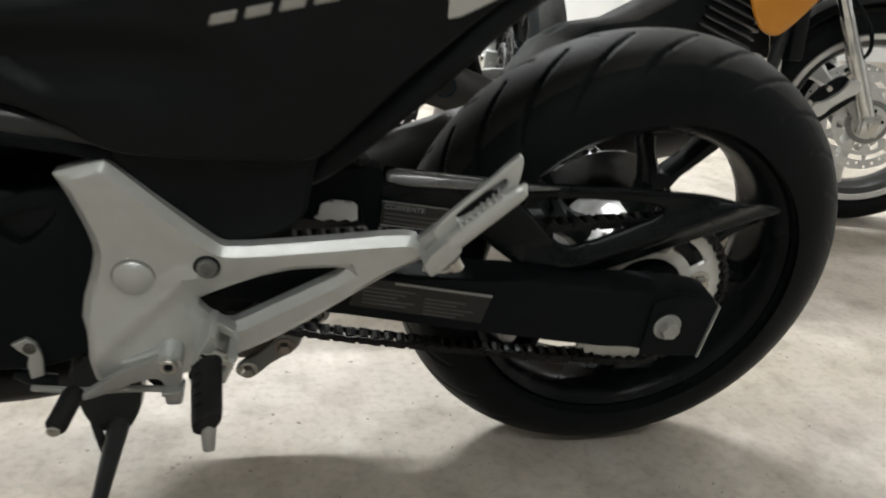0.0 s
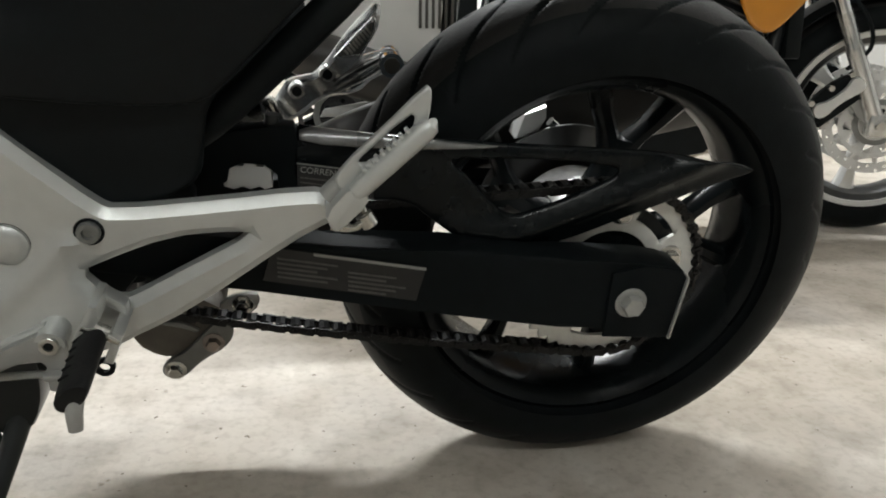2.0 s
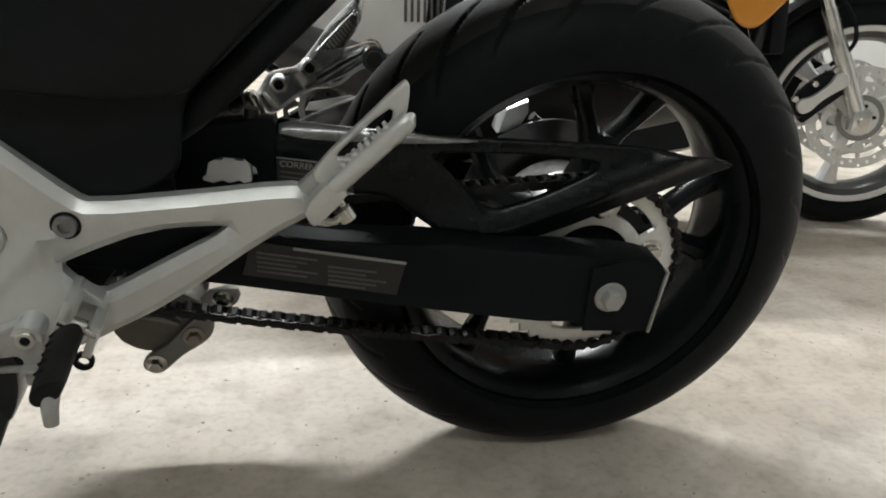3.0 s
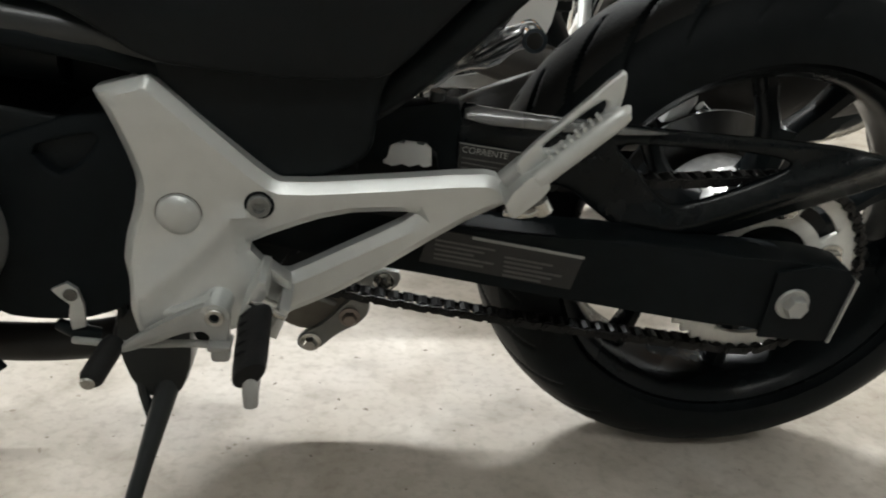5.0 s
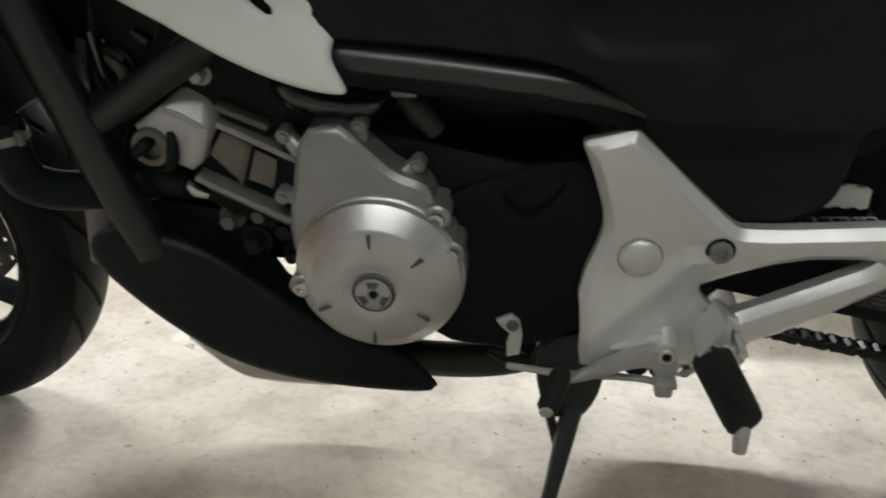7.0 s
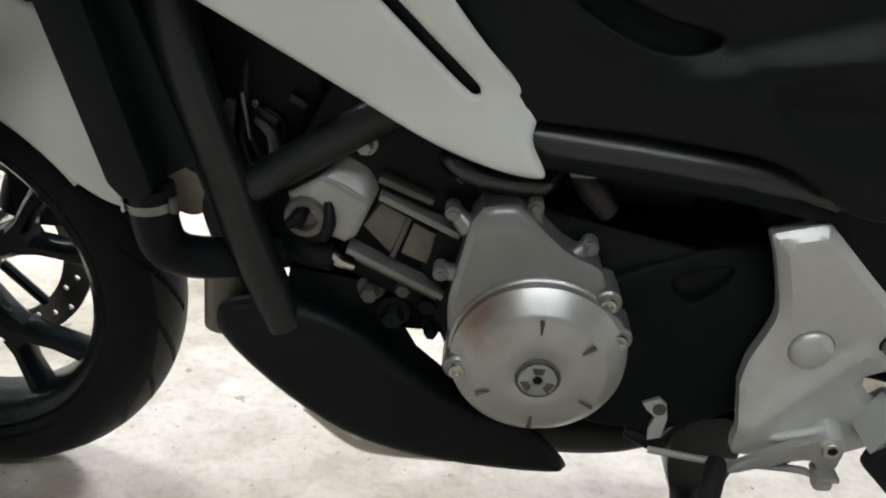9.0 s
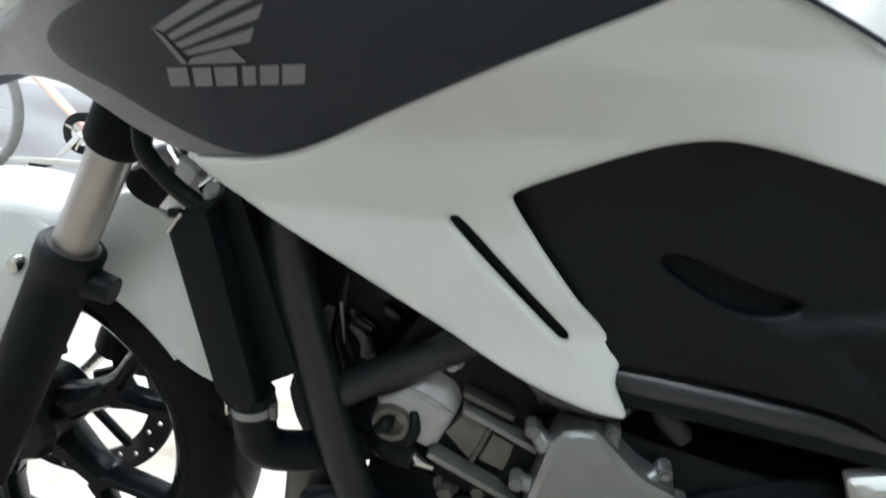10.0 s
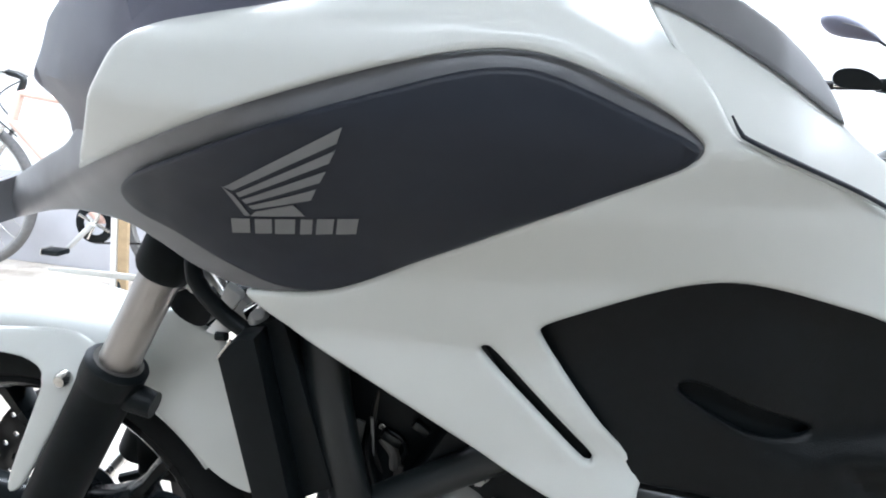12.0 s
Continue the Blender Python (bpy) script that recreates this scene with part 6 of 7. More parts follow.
    part("top_clip", tube([(-1.2205, -0.237, 0.6845), (-1.2082, -0.238, 0.7025)], 0.0014, 8, 1), M_STEEL, r)
    part("radiator_hose", tube([(-1.2100, -0.198, 0.6930), (-1.2273, -0.196, 0.7026), (-1.2412, -0.195, 0.7133), (-1.2549, -0.195, 0.7294), (-1.2616, -0.192, 0.7445), (-1.27, -0.17, 0.79)], 0.0080, 16), M_BLACK, r)
    part("lower_hose", tube([(-1.1640, -0.212, 0.530), (-1.1637, -0.212, 0.4976), (-1.1600, -0.206, 0.4700), (-1.1440, -0.190, 0.4520), (-1.1100, -0.165, 0.4420), (-1.06, -0.13, 0.440)], 0.0195, 20), M_BLACK, r, "thick black rubber hose")
    part("horn", prism([(-1.329, 0.690), (-1.305, 0.684), (-1.287, 0.670), (-1.285, 0.655), (-1.300, 0.641), (-1.335, 0.660)], -0.105, -0.06, 0.006, 2), M_BLACK, bike)
    part("horn_bracket", tube([(-1.34, -0.07, 0.69), (-1.30, -0.08, 0.70), (-1.26, -0.12, 0.69)], 0.007, 10), M_STEEL, bike)
    rv = part("reservoir", prism([(-1.2407, 0.7238), (-1.2281, 0.7162), (-1.2263, 0.7112), (-1.2363, 0.6986), (-1.2472, 0.7084)], -0.172, -0.158, 0.003, 0), M_WHITEPLAIN, r, "white plastic bottle behind the radiator")
    part("bottle_side", prism([(-1.2250, 0.7125), (-1.2133, 0.7038), (-1.2205, 0.6868), (-1.2342, 0.6982)], -0.172, -0.160, 0.002, 0), M_ALU, rv)
    part("bottle_foot", prism([(-1.2532, 0.6837), (-1.2413, 0.6988), (-1.2262, 0.6894), (-1.2362, 0.6796)], -0.190, -0.180, 0.002, 0), M_WHITEPLAIN, rv)
    part("bottle_hose", tube([(-1.2410, -0.192, 0.6820), (-1.2310, -0.194, 0.6835)], 0.0042, 10, 1), M_BLACK, rv)
    part("horn_bolt", tube([(-1.3240, -0.098, 0.6850), (-1.3120, -0.104, 0.6920)], [0.0075, 0.0060], 14, 1), M_CHROME, bike)
    part("horn_cap", turned([(0.0120, -0.085), (0.0120, -0.108), (0.0090, -0.112), (0, -0.112)], -1.3000, 0.6950, 24), M_WHITEPLAIN, bike)
    part("hose_clip", tube([(-1.215, -0.175, 0.700), (-1.195, -0.178, 0.715)], 0.010, 12, 1), M_CHROME, r)
    part("data_label", box(-1.134, -1.116, -0.140, -0.137, 0.545, 0.570, 0.001), M_ALUMID, r)
    part("connector", tube([(-1.095, -0.13, 0.565), (-1.082, -0.135, 0.552), (-1.080, -0.135, 0.535)], 0.006, 8), M_ALUDARK, r)
    part("wiring", tube([(-1.10, -0.12, 0.60), (-1.108, -0.135, 0.56), (-1.10, -0.13, 0.51)], 0.004, 8), M_BLACK, r)
    part("brake_line", tube([(-1.30, -0.05, 0.80), (-1.34, 0.05, 0.68), (-1.42, 0.10, 0.50), (-1.46, 0.10, 0.42)], 0.006, 10), M_BLACK, bike)
    part("caliper", box(-1.47, -1.40, 0.05, 0.115, 0.33, 0.42, 0.012), M_BLACK, bike)
    part("handlebar", tube([(-1.08, -0.40, 1.10), (-1.13, -0.25, 1.12), (-1.20, -0.08, 1.08), (-1.20, 0.08, 1.08), (-1.13, 0.25, 1.12), (-1.08, 0.40, 1.10)], 0.012, 12), M_FRAME, bike)


rear_wheel()
front_wheel()
swing_arm()
chain()
step_bracket()
engine()
exhaust()
frame_tubes()
side_stand()
body()
front_end()


# ---------------------------------------------------------------- the other motorcycles
def plain_wheel(parent, name, cx, cz, r, width, rim_r, rim_mat, y_disc, spokes=3):
    half = width * 0.42
    rim = turned([(rim_r - 0.02, -half + 0.012), (rim_r, -half + 0.004), (rim_r + 0.008, -half), (rim_r + 0.012, -half + 0.006), (rim_r - 0.006, -half + 0.03), (rim_r - 0.006, half - 0.03),
                  (rim_r + 0.012, half - 0.006), (rim_r + 0.008, half), (rim_r, half - 0.004), (rim_r - 0.02, half - 0.012), (rim_r - 0.03, 0.02), (rim_r - 0.03, -0.02)], cx, cz, 72, ring=True)
    # dark barrel against a bright lip: the rim's shade put into its colour
    w = part(name, rim, M_DARKSTEEL, parent)
    for sy in (-1, 1):
        lip = turned([(rim_r - 0.004, sy * (half + 0.001)), (rim_r + 0.010, sy * (half + 0.003)), (rim_r + 0.013, sy * (half - 0.004)), (rim_r - 0.004, sy * (half - 0.006))], cx, cz, 72, ring=True)
        part("rim_lip", lip, rim_mat, w)
    dusty(part("tyre", tyre(r, width, rim_r + 0.004, cx, cz, 0), M_RUBBER, w))
    part("hub", turned([(0.01, -0.06), (0.04, -0.06), (0.045, -0.04), (0.045, 0.04), (0.04, 0.06), (0.01, 0.06)], cx, cz, 32, ring=True), rim_mat, w)
    for k in range(spokes):
        a = radians(-82 + 360 / spokes * k)
        own = bmesh.new()
        rings = []
        for t in np.linspace(0, 1, 6):
            t = float(t)
            q = 0.03 + (rim_r - 0.05) * t
            wd = 0.026 - 0.017 * math.sin(math.pi * t * 0.9) + 0.010 * t
            c, tn = Vector((cx + q * math.cos(a), 0, cz + q * math.sin(a))), Vector((-math.sin(a), 0, math.cos(a)))
            rings.append([own.verts.new(c + tn * u * wd + Vector((0, v * 0.022, 0))) for u, v in ((-1, -0.5), (-0.6, -1), (0.6, -1), (1, -0.5), (1, 0.5), (0.6, 1), (-0.6, 1), (-1, 0.5))])
        for p, q in zip(rings, rings[1:]):
            for j in range(8):
                own.faces.new((p[j], p[(j + 1) % 8], q[(j + 1) % 8], q[j]))
        part("spoke", own, rim_mat, w)
    for y in y_disc:
        steel = M_DARKSTEEL if rim_mat is M_RIM else M_LEG
        side = -1 if y < 0 else 1
        disc = part("brake_disc", drilled_disc(cx, cz, y, 0.108, 0.134), steel, w, "drilled steel brake disc")
        part("disc_carrier", turned([(0.083, y - 0.003), (0.094, y - 0.003), (0.094, y + 0.003), (0.083, y + 0.003)], cx, cz, 48, ring=True), steel, disc)
        part("hub_ring", turned([(0.046, y - 0.004), (0.060, y - 0.004), (0.060, y + 0.004), (0.046, y + 0.004)], cx, cz, 40, ring=True), M_CASE, disc)
        part("hub_flange", turned([(0.012, y + side * 0.002), (0.040, y + side * 0.007), (0.046, y + side * 0.006), (0.046, y - side * 0.02), (0.012, y - side * 0.02)], cx, cz, 40, ring=True), steel, disc)
        for k in range(10):
            a = radians(36 * k + 9)
            c, sn = math.cos(a), math.sin(a)
            part("carrier_arm", tube([(cx + 0.092 * c, y, cz + 0.092 * sn), (cx + 0.110 * c, y, cz + 0.110 * sn)], [0.007, 0.005], 8, 1), steel, disc)
            tip = [(cx + r * math.cos(a + b), cz + r * math.sin(a + b)) for r, b in ((0.059, -0.06), (0.085, -0.21), (0.085, 0.21), (0.059, 0.06))]
            part("carrier_spoke", prism(tip, y - 0.002, y + 0.002, 0.0005, 0), steel, disc)
        for k in range(5):
            a = radians(72 * k + 30)
            part("flange_bolt", tube([(cx + 0.033 * math.cos(a), y + side * 0.004, cz + 0.033 * math.sin(a)), (cx + 0.033 * math.cos(a), y + side * 0.010, cz + 0.033 * math.sin(a))], 0.005, 10, 1), M_BLACK, disc)
    return w


def standard_bike(m, label, paint, rim_mat, leg_mat, steer=0):
    """A naked motorcycle; x from the front axle (-1.40) to the rear axle (0)."""
    b = empty("motorcycle", m, label, "motorcycle", "parked motorcycles")
    plain_wheel(b, "front_wheel", -1.40, 0.305, 0.305, 0.12, 0.222, rim_mat, (-0.068, 0.068))
    plain_wheel(b, "rear_wheel", 0.0, 0.31, 0.31, 0.17, 0.222, M_RIM, (0.085,), 6)
    d = Vector((math.sin(radians(25)), 0, math.cos(radians(25))))
    foot = Vector((-1.385, 0, 0.305))
    for s in (-1, 1):
        p = foot + Vector((0, s * 0.105, 0))
        leg = part("fork_leg", tube([tuple(p - d * 0.02), tuple(p + d * 0.02), tuple(p + d * 0.20), tuple(p + d * 0.22), tuple(p + d * 0.30)], [0.020, 0.0215, 0.0215, 0.0185, 0.0190], 20, 2), leg_mat, b, "silver fork leg")
        part("stanchion", tube([tuple(p + d * 0.29), tuple(p + d * 0.78)], 0.0175, 20, 1), M_CHROME, leg)
        part("axle_clamp", box(-0.024, 0.024, -0.022, 0.022, -0.03, 0.03, 0.006, None, Matrix.Translation(p)), leg_mat, leg)
        part("axle_bolt", tube([tuple(p + Vector((0, s * 0.02, 0))), tuple(p + Vector((0, s * 0.034, 0)))], 0.012, 16, 1), M_STEEL, leg)
        turn = Matrix.Translation((-1.278, s * 0.092, 0.372)) @ pose(0, 0, 0, 0, 42, 0)
        shell = prism([(-0.082, -0.024), (-0.070, 0.020), (-0.030, 0.034), (0.030, 0.034), (0.072, 0.020), (0.082, -0.024), (0.040, -0.036), (-0.040, -0.036)], -0.018, 0.018, 0.006, 1)
        shell.transform(turn)
        c = part("caliper", shell, M_BLACK, b, "silver brake caliper with dark seams")
        bone = prism([(-0.072, -0.012), (-0.066, 0.014), (-0.048, 0.020), (-0.030, 0.010), (0.0, 0.008), (0.030, 0.012), (0.050, 0.022), (0.068, 0.014), (0.072, -0.010), (0.050, -0.020), (0.020, -0.014), (-0.020, -0.016), (-0.050, -0.022)], min(s * 0.016, s * 0.034), max(s * 0.016, s * 0.034), 0.004, 1)
        bone.transform(turn)
        part("caliper_face", bone, M_LEG, c)
        for k, u in ((-0.056, 0.027), (0.058, 0.028), (0.0, 0.030)):
            pin = tube([(k, s * 0.010, u), (k, s * 0.026, u)], 0.0075, 12, 1)
            pin.transform(turn)
            part("caliper_pin", pin, M_STEEL, c)
        seam = box(-0.078, 0.078, -0.030, 0.012, -0.042, -0.026, 0.006)
        seam.transform(turn)
        part("pad_carrier", seam, M_BLACK, c)
        part("caliper_stay", prism([(-1.385, 0.33), (-1.30, 0.42), (-1.27, 0.40), (-1.37, 0.29)], s * 0.088, s * 0.10, 0.003, 1), M_ALU, c)
        part("brake_hose", tube([(-1.29, s * 0.10, 0.44), (-1.33, s * 0.12, 0.50), (-1.31, s * 0.11, 0.57), (-1.24, s * 0.08, 0.66), (-1.16, s * 0.05, 0.80)], 0.0055, 8), M_BLACK, b)
    part("mudguard", turned([(0.315, -0.06), (0.333, -0.045), (0.338, 0), (0.333, 0.045), (0.315, 0.06), (0.311, 0.057), (0.329, 0.043), (0.334, 0), (0.329, -0.043), (0.311, -0.057)], -1.40, 0.305, 30, ring=True, arc=(30, 120)), M_BLACK, b)
    part("lower_yoke", box(-0.05, 0.05, -0.14, 0.14, -0.018, 0.018, 0.01, None, Matrix.Translation(foot + d * 0.55)), M_BLACK, b)
    part("upper_yoke", box(-0.04, 0.04, -0.14, 0.14, -0.014, 0.014, 0.01, None, Matrix.Translation(foot + d * 0.75)), M_BLACK, b)
    lamp = tube([(-1.30, 0, 0.885), (-1.26, 0, 0.89), (-1.17, 0, 0.91)], [0.085, 0.09, 0.05], 28)
    h = part("headlight", lamp, M_BLACK, b)
    part("lens", tube([(-1.305, 0, 0.884), (-1.315, 0, 0.883)], [0.08, 0.07], 28, 1), M_CHROME, h)
    bar = foot + d * 0.80
    hb = part("handlebar", tube([(bar.x + 0.10, -0.40, bar.z + 0.035), (bar.x + 0.06, -0.24, bar.z + 0.055), (bar.x, -0.08, bar.z + 0.01), (bar.x, 0.08, bar.z + 0.01), (bar.x + 0.06, 0.24, bar.z + 0.055), (bar.x + 0.10, 0.40, bar.z + 0.035)], 0.011, 12), M_FRAME, b)
    for s in (-1, 1):
        part("grip", tube([(bar.x + 0.105, s * 0.415, bar.z + 0.033), (bar.x + 0.072, s * 0.28, bar.z + 0.052)], 0.0165, 14, 1), M_PEG, hb)
        part("lever", tube([(bar.x + 0.03, s * 0.25, bar.z + 0.045), (bar.x + 0.01, s * 0.30, bar.z + 0.04), (bar.x + 0.03, s * 0.40, bar.z + 0.03)], [0.009, 0.007, 0.005], 10), M_STEEL, hb)
        part("switch_block", box(bar.x + 0.03, bar.x + 0.09, s * 0.22 - 0.025, s * 0.22 + 0.025, bar.z + 0.035, bar.z + 0.08, 0.008), M_BLACK, hb)
        part("hand_guard", panel([(s * 0.43, bar.z + 0.05), (s * 0.41, bar.z + 0.085), (s * 0.34, bar.z + 0.095), (s * 0.28, bar.z + 0.075), (s * 0.25, bar.z + 0.04), (s * 0.30, bar.z + 0.025), (s * 0.40, bar.z + 0.02)][:: s], flat(0), 0.012, 0.005, 0.02), M_BLACK, hb).matrix_local = \
            Matrix.Translation((bar.x - 0.01, 0, 0)) @ pose(0, 0, 0, 0, 0, 90)
        st = part("mirror", tube([(bar.x + 0.045, s * 0.185, bar.z + 0.07), (bar.x + 0.045, s * 0.215, bar.z + 0.16), (bar.x + 0.05, s * 0.285, bar.z + 0.200)], 0.005, 10), M_BLACK, b, "black oval rear-view mirror")
        head = bmesh.new()
        bmesh.ops.create_uvsphere(head, u_segments=28, v_segments=16, radius=1)
        for v in head.verts:
            u = v.co.y * s
            k = 0.62 + 0.42 * u if u < 0.6 else 0.872
            v.co = Vector((v.co.x * 0.024, v.co.y * 0.112, v.co.z * 0.052 * k + (0.012 * (u + 0.2) if u < 0 else 0)))
        head.transform(Matrix.Translation((bar.x + 0.055, s * 0.375, bar.z + 0.226)) @ pose(0, 0, 0, s * 10, 0, 0))
        part("mirror_shell", head, M_SLATE, st)
        part("mirror_rib", tube([(bar.x + 0.030, s * 0.30, bar.z + 0.216), (bar.x + 0.031, s * 0.36, bar.z + 0.230), (bar.x + 0.033, s * 0.42, bar.z + 0.238)], [0.001, 0.002, 0.001], 8), M_ALUMID, st)
    # everything built so far turns with the handlebar
    axis = foot + d * 0.5
    turned_bar = Matrix.Translation(axis) @ Matrix.Rotation(radians(steer), 4, d) @ Matrix.Translation(-axis)
    for ob in b.children:
        if not ob.name.startswith("rear_wheel"):
            ob.matrix_basis = turned_bar @ ob.matrix_basis
    own = bmesh.new()
    rows = []
    for x, z, h, dd in ((-1.10, 0.80, 0.09, 0.14), (-1.05, 0.81, 0.14, 0.20), (-0.92, 0.82, 0.155, 0.22), (-0.78, 0.80, 0.14, 0.19), (-0.68, 0.77, 0.09, 0.12), (-0.64, 0.76, 0.06, 0.08)):
        rows.append([own.verts.new((x, h * math.copysign(abs(math.cos(a)) ** 0.7, math.cos(a)), z + dd / 2 * math.sin(a))) for a in np.linspace(0, 2 * math.pi, 24, endpoint=False)])
    for p, q in zip(rows, rows[1:]):
        for k in range(24):
            own.faces.new((p[k], p[(k + 1) % 24], q[(k + 1) % 24], q[k]))
    own.faces.new(rows[0])
    own.faces.new(rows[-1][::-1])
    part("tank", own, paint, b, "glossy painted fuel tank")
    for s in (False, True):
        part("shroud", panel([(-0.89, 0.65), (-0.935, 0.535), (-0.975, 0.505), (-1.02, 0.512), (-1.14, 0.645), (-1.19, 0.74), (-1.13, 0.80), (-0.90, 0.76)], lambda x, z: -0.165 + 0.25 * max(0, z - 0.70), 0.005, 0.008, 0.02, (), 2, s), paint, b, "painted radiator shroud")
    part("engine", prism([(-0.98, 0.24), (-0.55, 0.17), (-0.30, 0.20), (-0.36, 0.34), (-0.48, 0.50), (-0.70, 0.54), (-0.86, 0.70), (-1.0, 0.66), (-0.93, 0.48)], -0.14, 0.14, 0.02, 1), M_BLACK, b)
    for k in range(9):
        part("cooling_fin", box(-0.075, 0.075, -0.155, 0.155, -0.003, 0.003, 0.001, None, Matrix.Translation((-0.865 - 0.008 * k, 0, 0.50 + 0.02 * k)) @ pose(0, 0, 0, 0, -20, 0)), M_DARKSTEEL, b)
    for s in (-1, 1):
        part("engine_cover", turned([(0, s * 0.165), (0.06, s * 0.165), (0.075, s * 0.155), (0.08, s * 0.13)], -0.72, 0.39, 36), M_BLACK, b)
        part("swing_arm", prism([(-0.50, 0.40), (0.03, 0.335), (0.05, 0.30), (-0.50, 0.34)], s * 0.12, s * 0.15, 0.006, 1), M_ALU, b)
        part("foot_peg", tube([(-0.55, s * 0.15, 0.36), (-0.55, s * 0.27, 0.36)], 0.013, 12, 1), M_PEG, b)
        part("frame_tube", tube([(-1.15, s * 0.06, 0.86), (-0.95, s * 0.13, 0.70), (-0.60, s * 0.14, 0.62), (-0.20, s * 0.12, 0.74), (0.05, s * 0.10, 0.80)], 0.018, 12), M_FRAME, b)
        part("down_tube", tube([(-1.15, s * 0.06, 0.82), (-1.05, s * 0.12, 0.55), (-0.95, s * 0.12, 0.28), (-0.60, s * 0.12, 0.25)], 0.017, 12), M_FRAME, b)
        part("header_pipe", tube([(-0.98, s * 0.06, 0.58), (-1.06, s * 0.07, 0.50), (-1.03, s * 0.07, 0.30), (-0.85, s * 0.06, 0.22), (-0.5, s * 0.10, 0.22)], 0.019, 14), M_STEEL, b)
    part("muffler", tube([(-0.45, 0.16, 0.25), (-0.35, 0.19, 0.30), (0.0, 0.20, 0.42), (0.12, 0.20, 0.46)], [0.03, 0.05, 0.055, 0.045], 20), M_PIPE, b)
    part("seat", prism([(-0.68, 0.80), (-0.60, 0.77), (-0.35, 0.78), (-0.25, 0.83), (0.10, 0.87), (0.12, 0.82), (-0.2, 0.76), (-0.65, 0.72)], -0.13, 0.13, 0.02, 1), M_SEAT, b)
    part("tail", prism([(-0.40, 0.74), (-0.2, 0.76), (0.16, 0.83), (0.20, 0.79), (0.05, 0.74), (-0.35, 0.68)], -0.10, 0.10, 0.02, 1), paint, b)
    part("stand", tube([(-0.62, -0.12, 0.26), (-0.68, -0.24, 0.012 + 0.24 * math.sin(radians(6)))], [0.015, 0.012], 12, 1), M_FRAME, b)
    for k in range(6):
        part("regulator_fin", box(-0.245 + 0.014 * k, -0.239 + 0.014 * k, 0.12, 0.17, 0.50, 0.64, 0.001), M_ALUDARK, b)
    part("regulator", box(-0.26, -0.16, 0.10, 0.125, 0.48, 0.65, 0.006), M_BLACK, b)
    part("side_panel", prism([(-0.23, 0.62), (-0.10, 0.68), (0.09, 0.66), (0.06, 0.46), (0.0, 0.36), (-0.12, 0.36), (-0.21, 0.42)], 0.15, 0.165, 0.006, 2), M_WHITEPLAIN, b)
    part("radiator", box(-1.09, -1.05, -0.15, 0.15, 0.45, 0.72, 0.006), M_BLACK, b)
    return b


def parked(x, y, turn, lean):
    return Matrix.Translation((x, y, 0)) @ pose(0, 0, 0, 0, 0, turn) @ pose(0, 0, 0, lean)


standard_bike(parked(-0.268, 0.94, 180, 6), "orange and black naked motorcycle with a silver front wheel", M_ORANGE, M_LEG, M_FORKLEG, -18)
standard_bike(parked(0.30, 2.99, 90, 4), "dark naked motorcycle parked facing the white one", M_FRAME, M_RIM, M_SILVER)


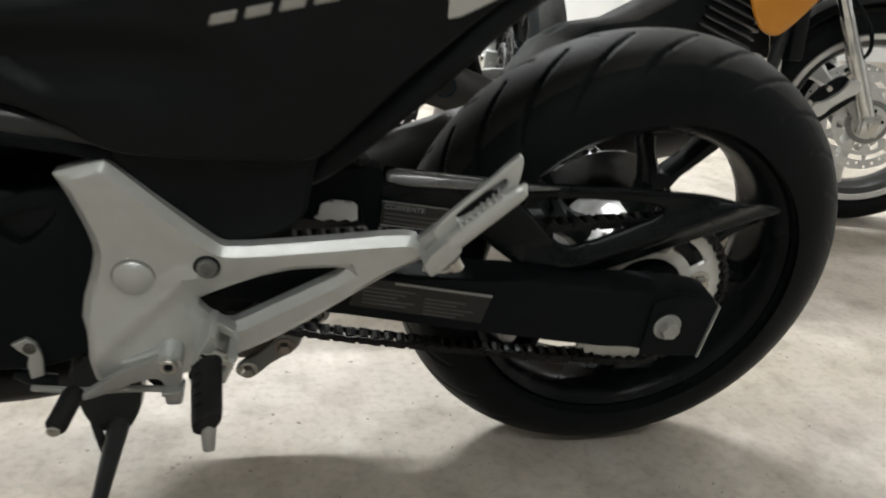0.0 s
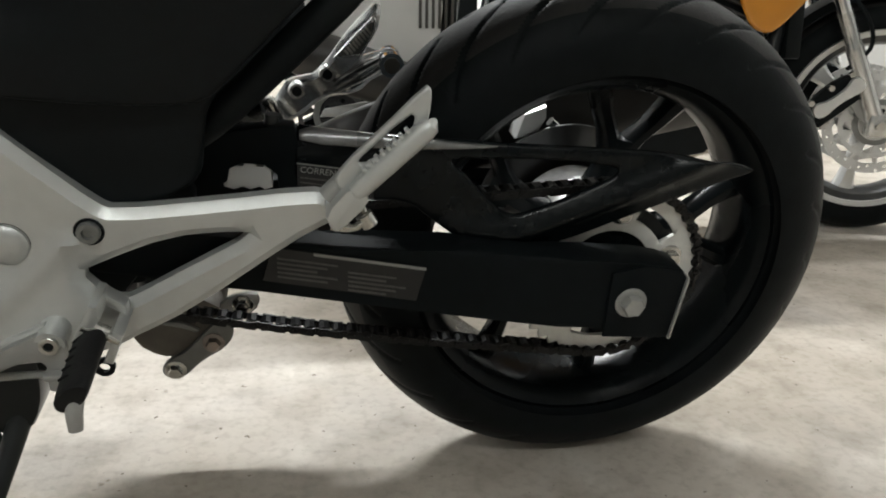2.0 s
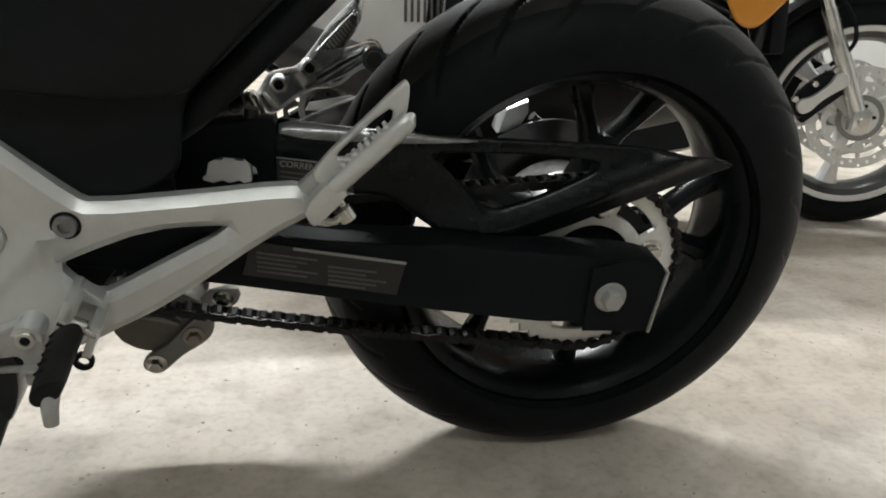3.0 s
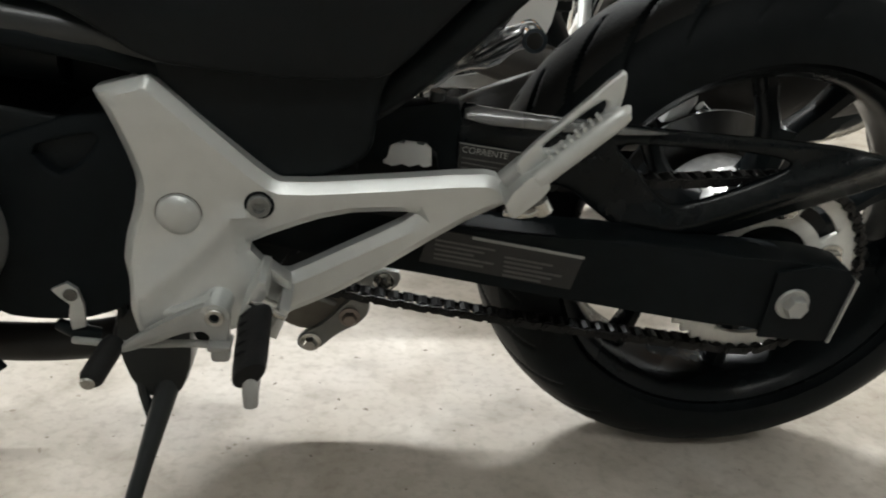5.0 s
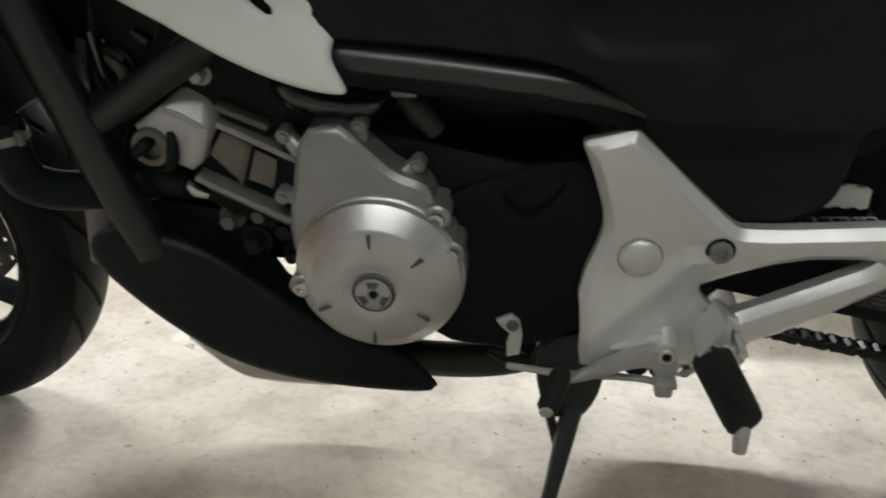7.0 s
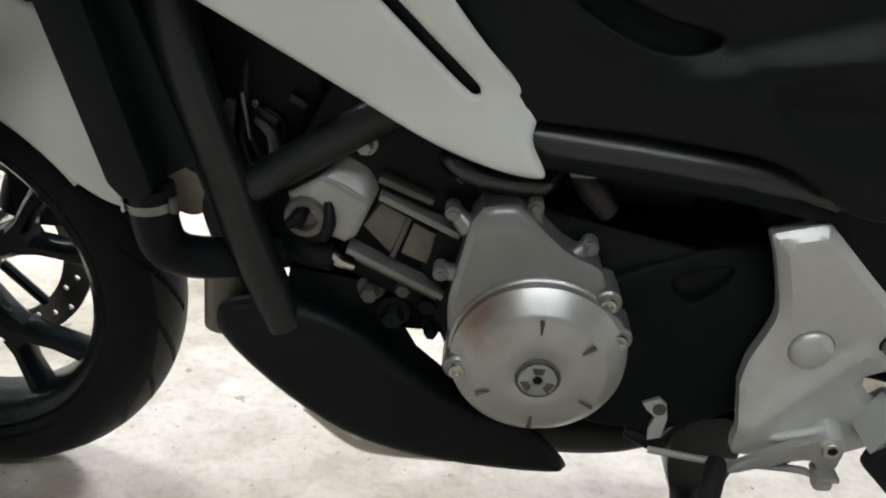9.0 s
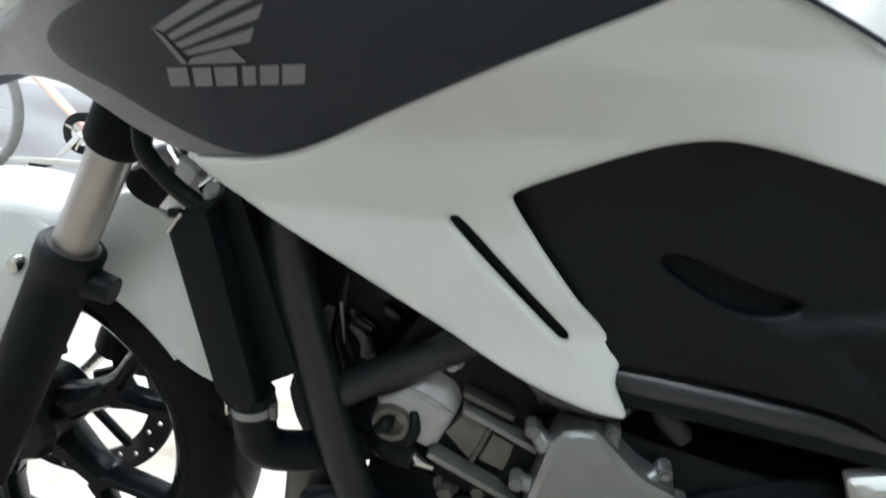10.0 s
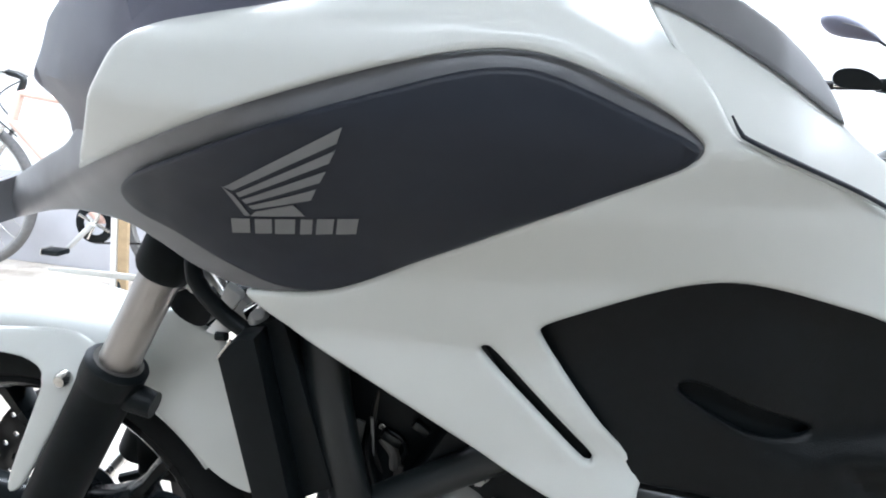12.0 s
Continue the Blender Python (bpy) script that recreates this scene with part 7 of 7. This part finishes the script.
# ---------------------------------------------------------------- by the wall
def bicycle():
    b = empty("bicycle", pose(0, 2.16, 0), "pale salmon bicycle leaning by the white wall", "bicycle")
    fx, rx, bbx, wz, r = -3.41, -2.36, -2.79, 0.335, 0.31
    for cx in (fx, rx):
        w = part("front_wheel" if cx == fx else "rear_wheel", turned([(r - 0.022, -0.012), (r - 0.008, -0.013), (r - 0.004, 0), (r - 0.008, 0.013), (r - 0.022, 0.012)], cx, wz, 64, ring=True), M_ALU, b)
        part("tyre", turned([(r + 0.0 + 0.020 * math.cos(a), 0.021 * math.sin(a)) for a in np.linspace(0, 2 * math.pi, 12, endpoint=False)], cx, wz, 64, ring=True), M_CYCLETYRE, w, "grey-black bicycle tyre")
        part("hub", tube([(cx, -0.05, wz), (cx, 0.05, wz)], 0.018, 14, 1), M_ALU, w)
        for k in range(28):
            a = 2 * math.pi * k / 28
            part("spoke", tube([(cx + 0.016 * math.cos(a + 0.5), 0.02 * (-1) ** k, wz + 0.016 * math.sin(a + 0.5)), (cx + (r - 0.02) * math.cos(a), 0, wz + (r - 0.02) * math.sin(a))], 0.0011, 5, 1), M_STEEL, w)
    bb = (bbx, 0, 0.275)
    head_lo, head_hi, seat = (-3.20, 0, 0.66), (-3.165, 0, 0.78), (-2.64, 0, 0.74)
    f = part("frame", tube([bb, head_lo], 0.019, 14, 1), M_CYCLE, b, "pale salmon bicycle frame")
    part("top_tube", tube([head_hi, seat], 0.016, 12, 1), M_CYCLE, f)
    part("head_tube", tube([head_lo, head_hi], 0.021, 14, 1), M_CYCLE, f)
    part("seat_tube", tube([bb, seat], 0.016, 12, 1), M_CYCLE, f)
    for s in (-0.04, 0.04):
        part("chain_stay", tube([bb, (rx, s, wz)], 0.009, 10, 1), M_CYCLE, f)
        part("seat_stay", tube([seat, (rx, s, wz)], 0.008, 10, 1), M_CYCLE, f)
        part("fork_blade", tube([(-3.21, s, 0.64), (-3.30, s, 0.50), (fx, s, wz)], 0.011, 10), M_STEEL, f)
    part("seat_post", tube([seat, (-2.605, 0, 0.90)], 0.013, 12, 1), M_STEEL, b)
    part("saddle", prism([(-2.75, 0.905), (-2.60, 0.925), (-2.48, 0.935), (-2.47, 0.91), (-2.60, 0.895)], -0.06, 0.06, 0.015, 1), M_SEAT, b)
    part("stem", tube([head_hi, (-3.15, 0, 0.84), (-3.22, 0, 0.86)], 0.014, 12), M_FRAME, b)
    bar = part("handlebar", tube([(-3.17, -0.28, 0.865), (-3.22, -0.08, 0.86), (-3.22, 0.08, 0.86), (-3.17, 0.20, 0.865)], 0.012, 12), M_STEEL, b)
    part("grip", tube([(-3.165, -0.30, 0.865), (-3.185, -0.19, 0.864)], 0.017, 12, 1), M_PEG, bar)
    part("brake_lever", tube([(-3.20, -0.16, 0.858), (-3.25, -0.2, 0.83), (-3.24, -0.27, 0.81)], 0.006, 8), M_STEEL, bar)
    for k, (a, c) in enumerate((((-3.20, -0.15, 0.85), (-3.14, -0.05, 0.60)), ((-3.20, 0.1, 0.85), (-3.10, 0.02, 0.58)))):
        part("cable", tube([a, (-3.30, a[1] / 2, 0.74), c], 0.003, 6), M_BLACK, b)
    ring = part("chainring", turned([(0.05, -0.050), (0.082, -0.050), (0.086, -0.047), (0.082, -0.044), (0.05, -0.044)], bb[0], bb[2], 48, ring=True), M_BLACK, b)
    part("ring_arm", tube([(bb[0] - 0.07, -0.047, bb[2] + 0.03), (bb[0] + 0.07, -0.047, bb[2] - 0.03)], 0.008, 8, 1), M_STEEL, ring)
    part("ring_arm", tube([(bb[0] - 0.03, -0.047, bb[2] - 0.07), (bb[0] + 0.03, -0.047, bb[2] + 0.07)], 0.008, 8, 1), M_STEEL, ring)
    cr = part("crank", tube([(bb[0], -0.062, bb[2]), (bb[0] - 0.115, -0.070, bb[2] - 0.125)], [0.014, 0.010], 10, 1), M_SILVER, b, "silver crank arm")
    pd = part("pedal", box(bb[0] - 0.165, bb[0] - 0.09, -0.165, -0.075, 0.140, 0.162, 0.006), M_BLACK, cr)
    part("pedal_cage", box(bb[0] - 0.17, bb[0] - 0.163, -0.16, -0.08, 0.136, 0.166, 0.002), M_STEEL, pd)
    part("far_crank", tube([(bb[0], 0.062, bb[2]), (bb[0] + 0.115, 0.070, bb[2] + 0.125)], [0.014, 0.010], 10, 1), M_SILVER, b)
    part("bicycle_chain", tube([(bb[0], -0.047, bb[2] + 0.084), (rx, -0.045, wz + 0.035)], 0.004, 6, 1), M_CHAIN, b)
    part("bicycle_chain", tube([(bb[0], -0.047, bb[2] - 0.084), (rx + 0.02, -0.045, wz - 0.10)], 0.004, 6, 1), M_CHAIN, b)
    part("prop_stand", tube([(-2.70, -0.04, 0.27), (-2.62, -0.14, 0.004)], 0.007, 8, 1), M_FRAME, b)


bicycle()
board = empty("wooden_board", pose(0, 0, 0), "narrow white-edged wooden board standing by the bicycle", "board")
part("plank", box(-2.672, -2.645, 2.03, 2.05, 0, 1.25, 0.003), M_WHITEPLAIN, board, "white painted edge strip")
part("plank", box(-2.643, -2.60, 2.034, 2.054, 0, 1.25, 0.003), M_WOOD, board)
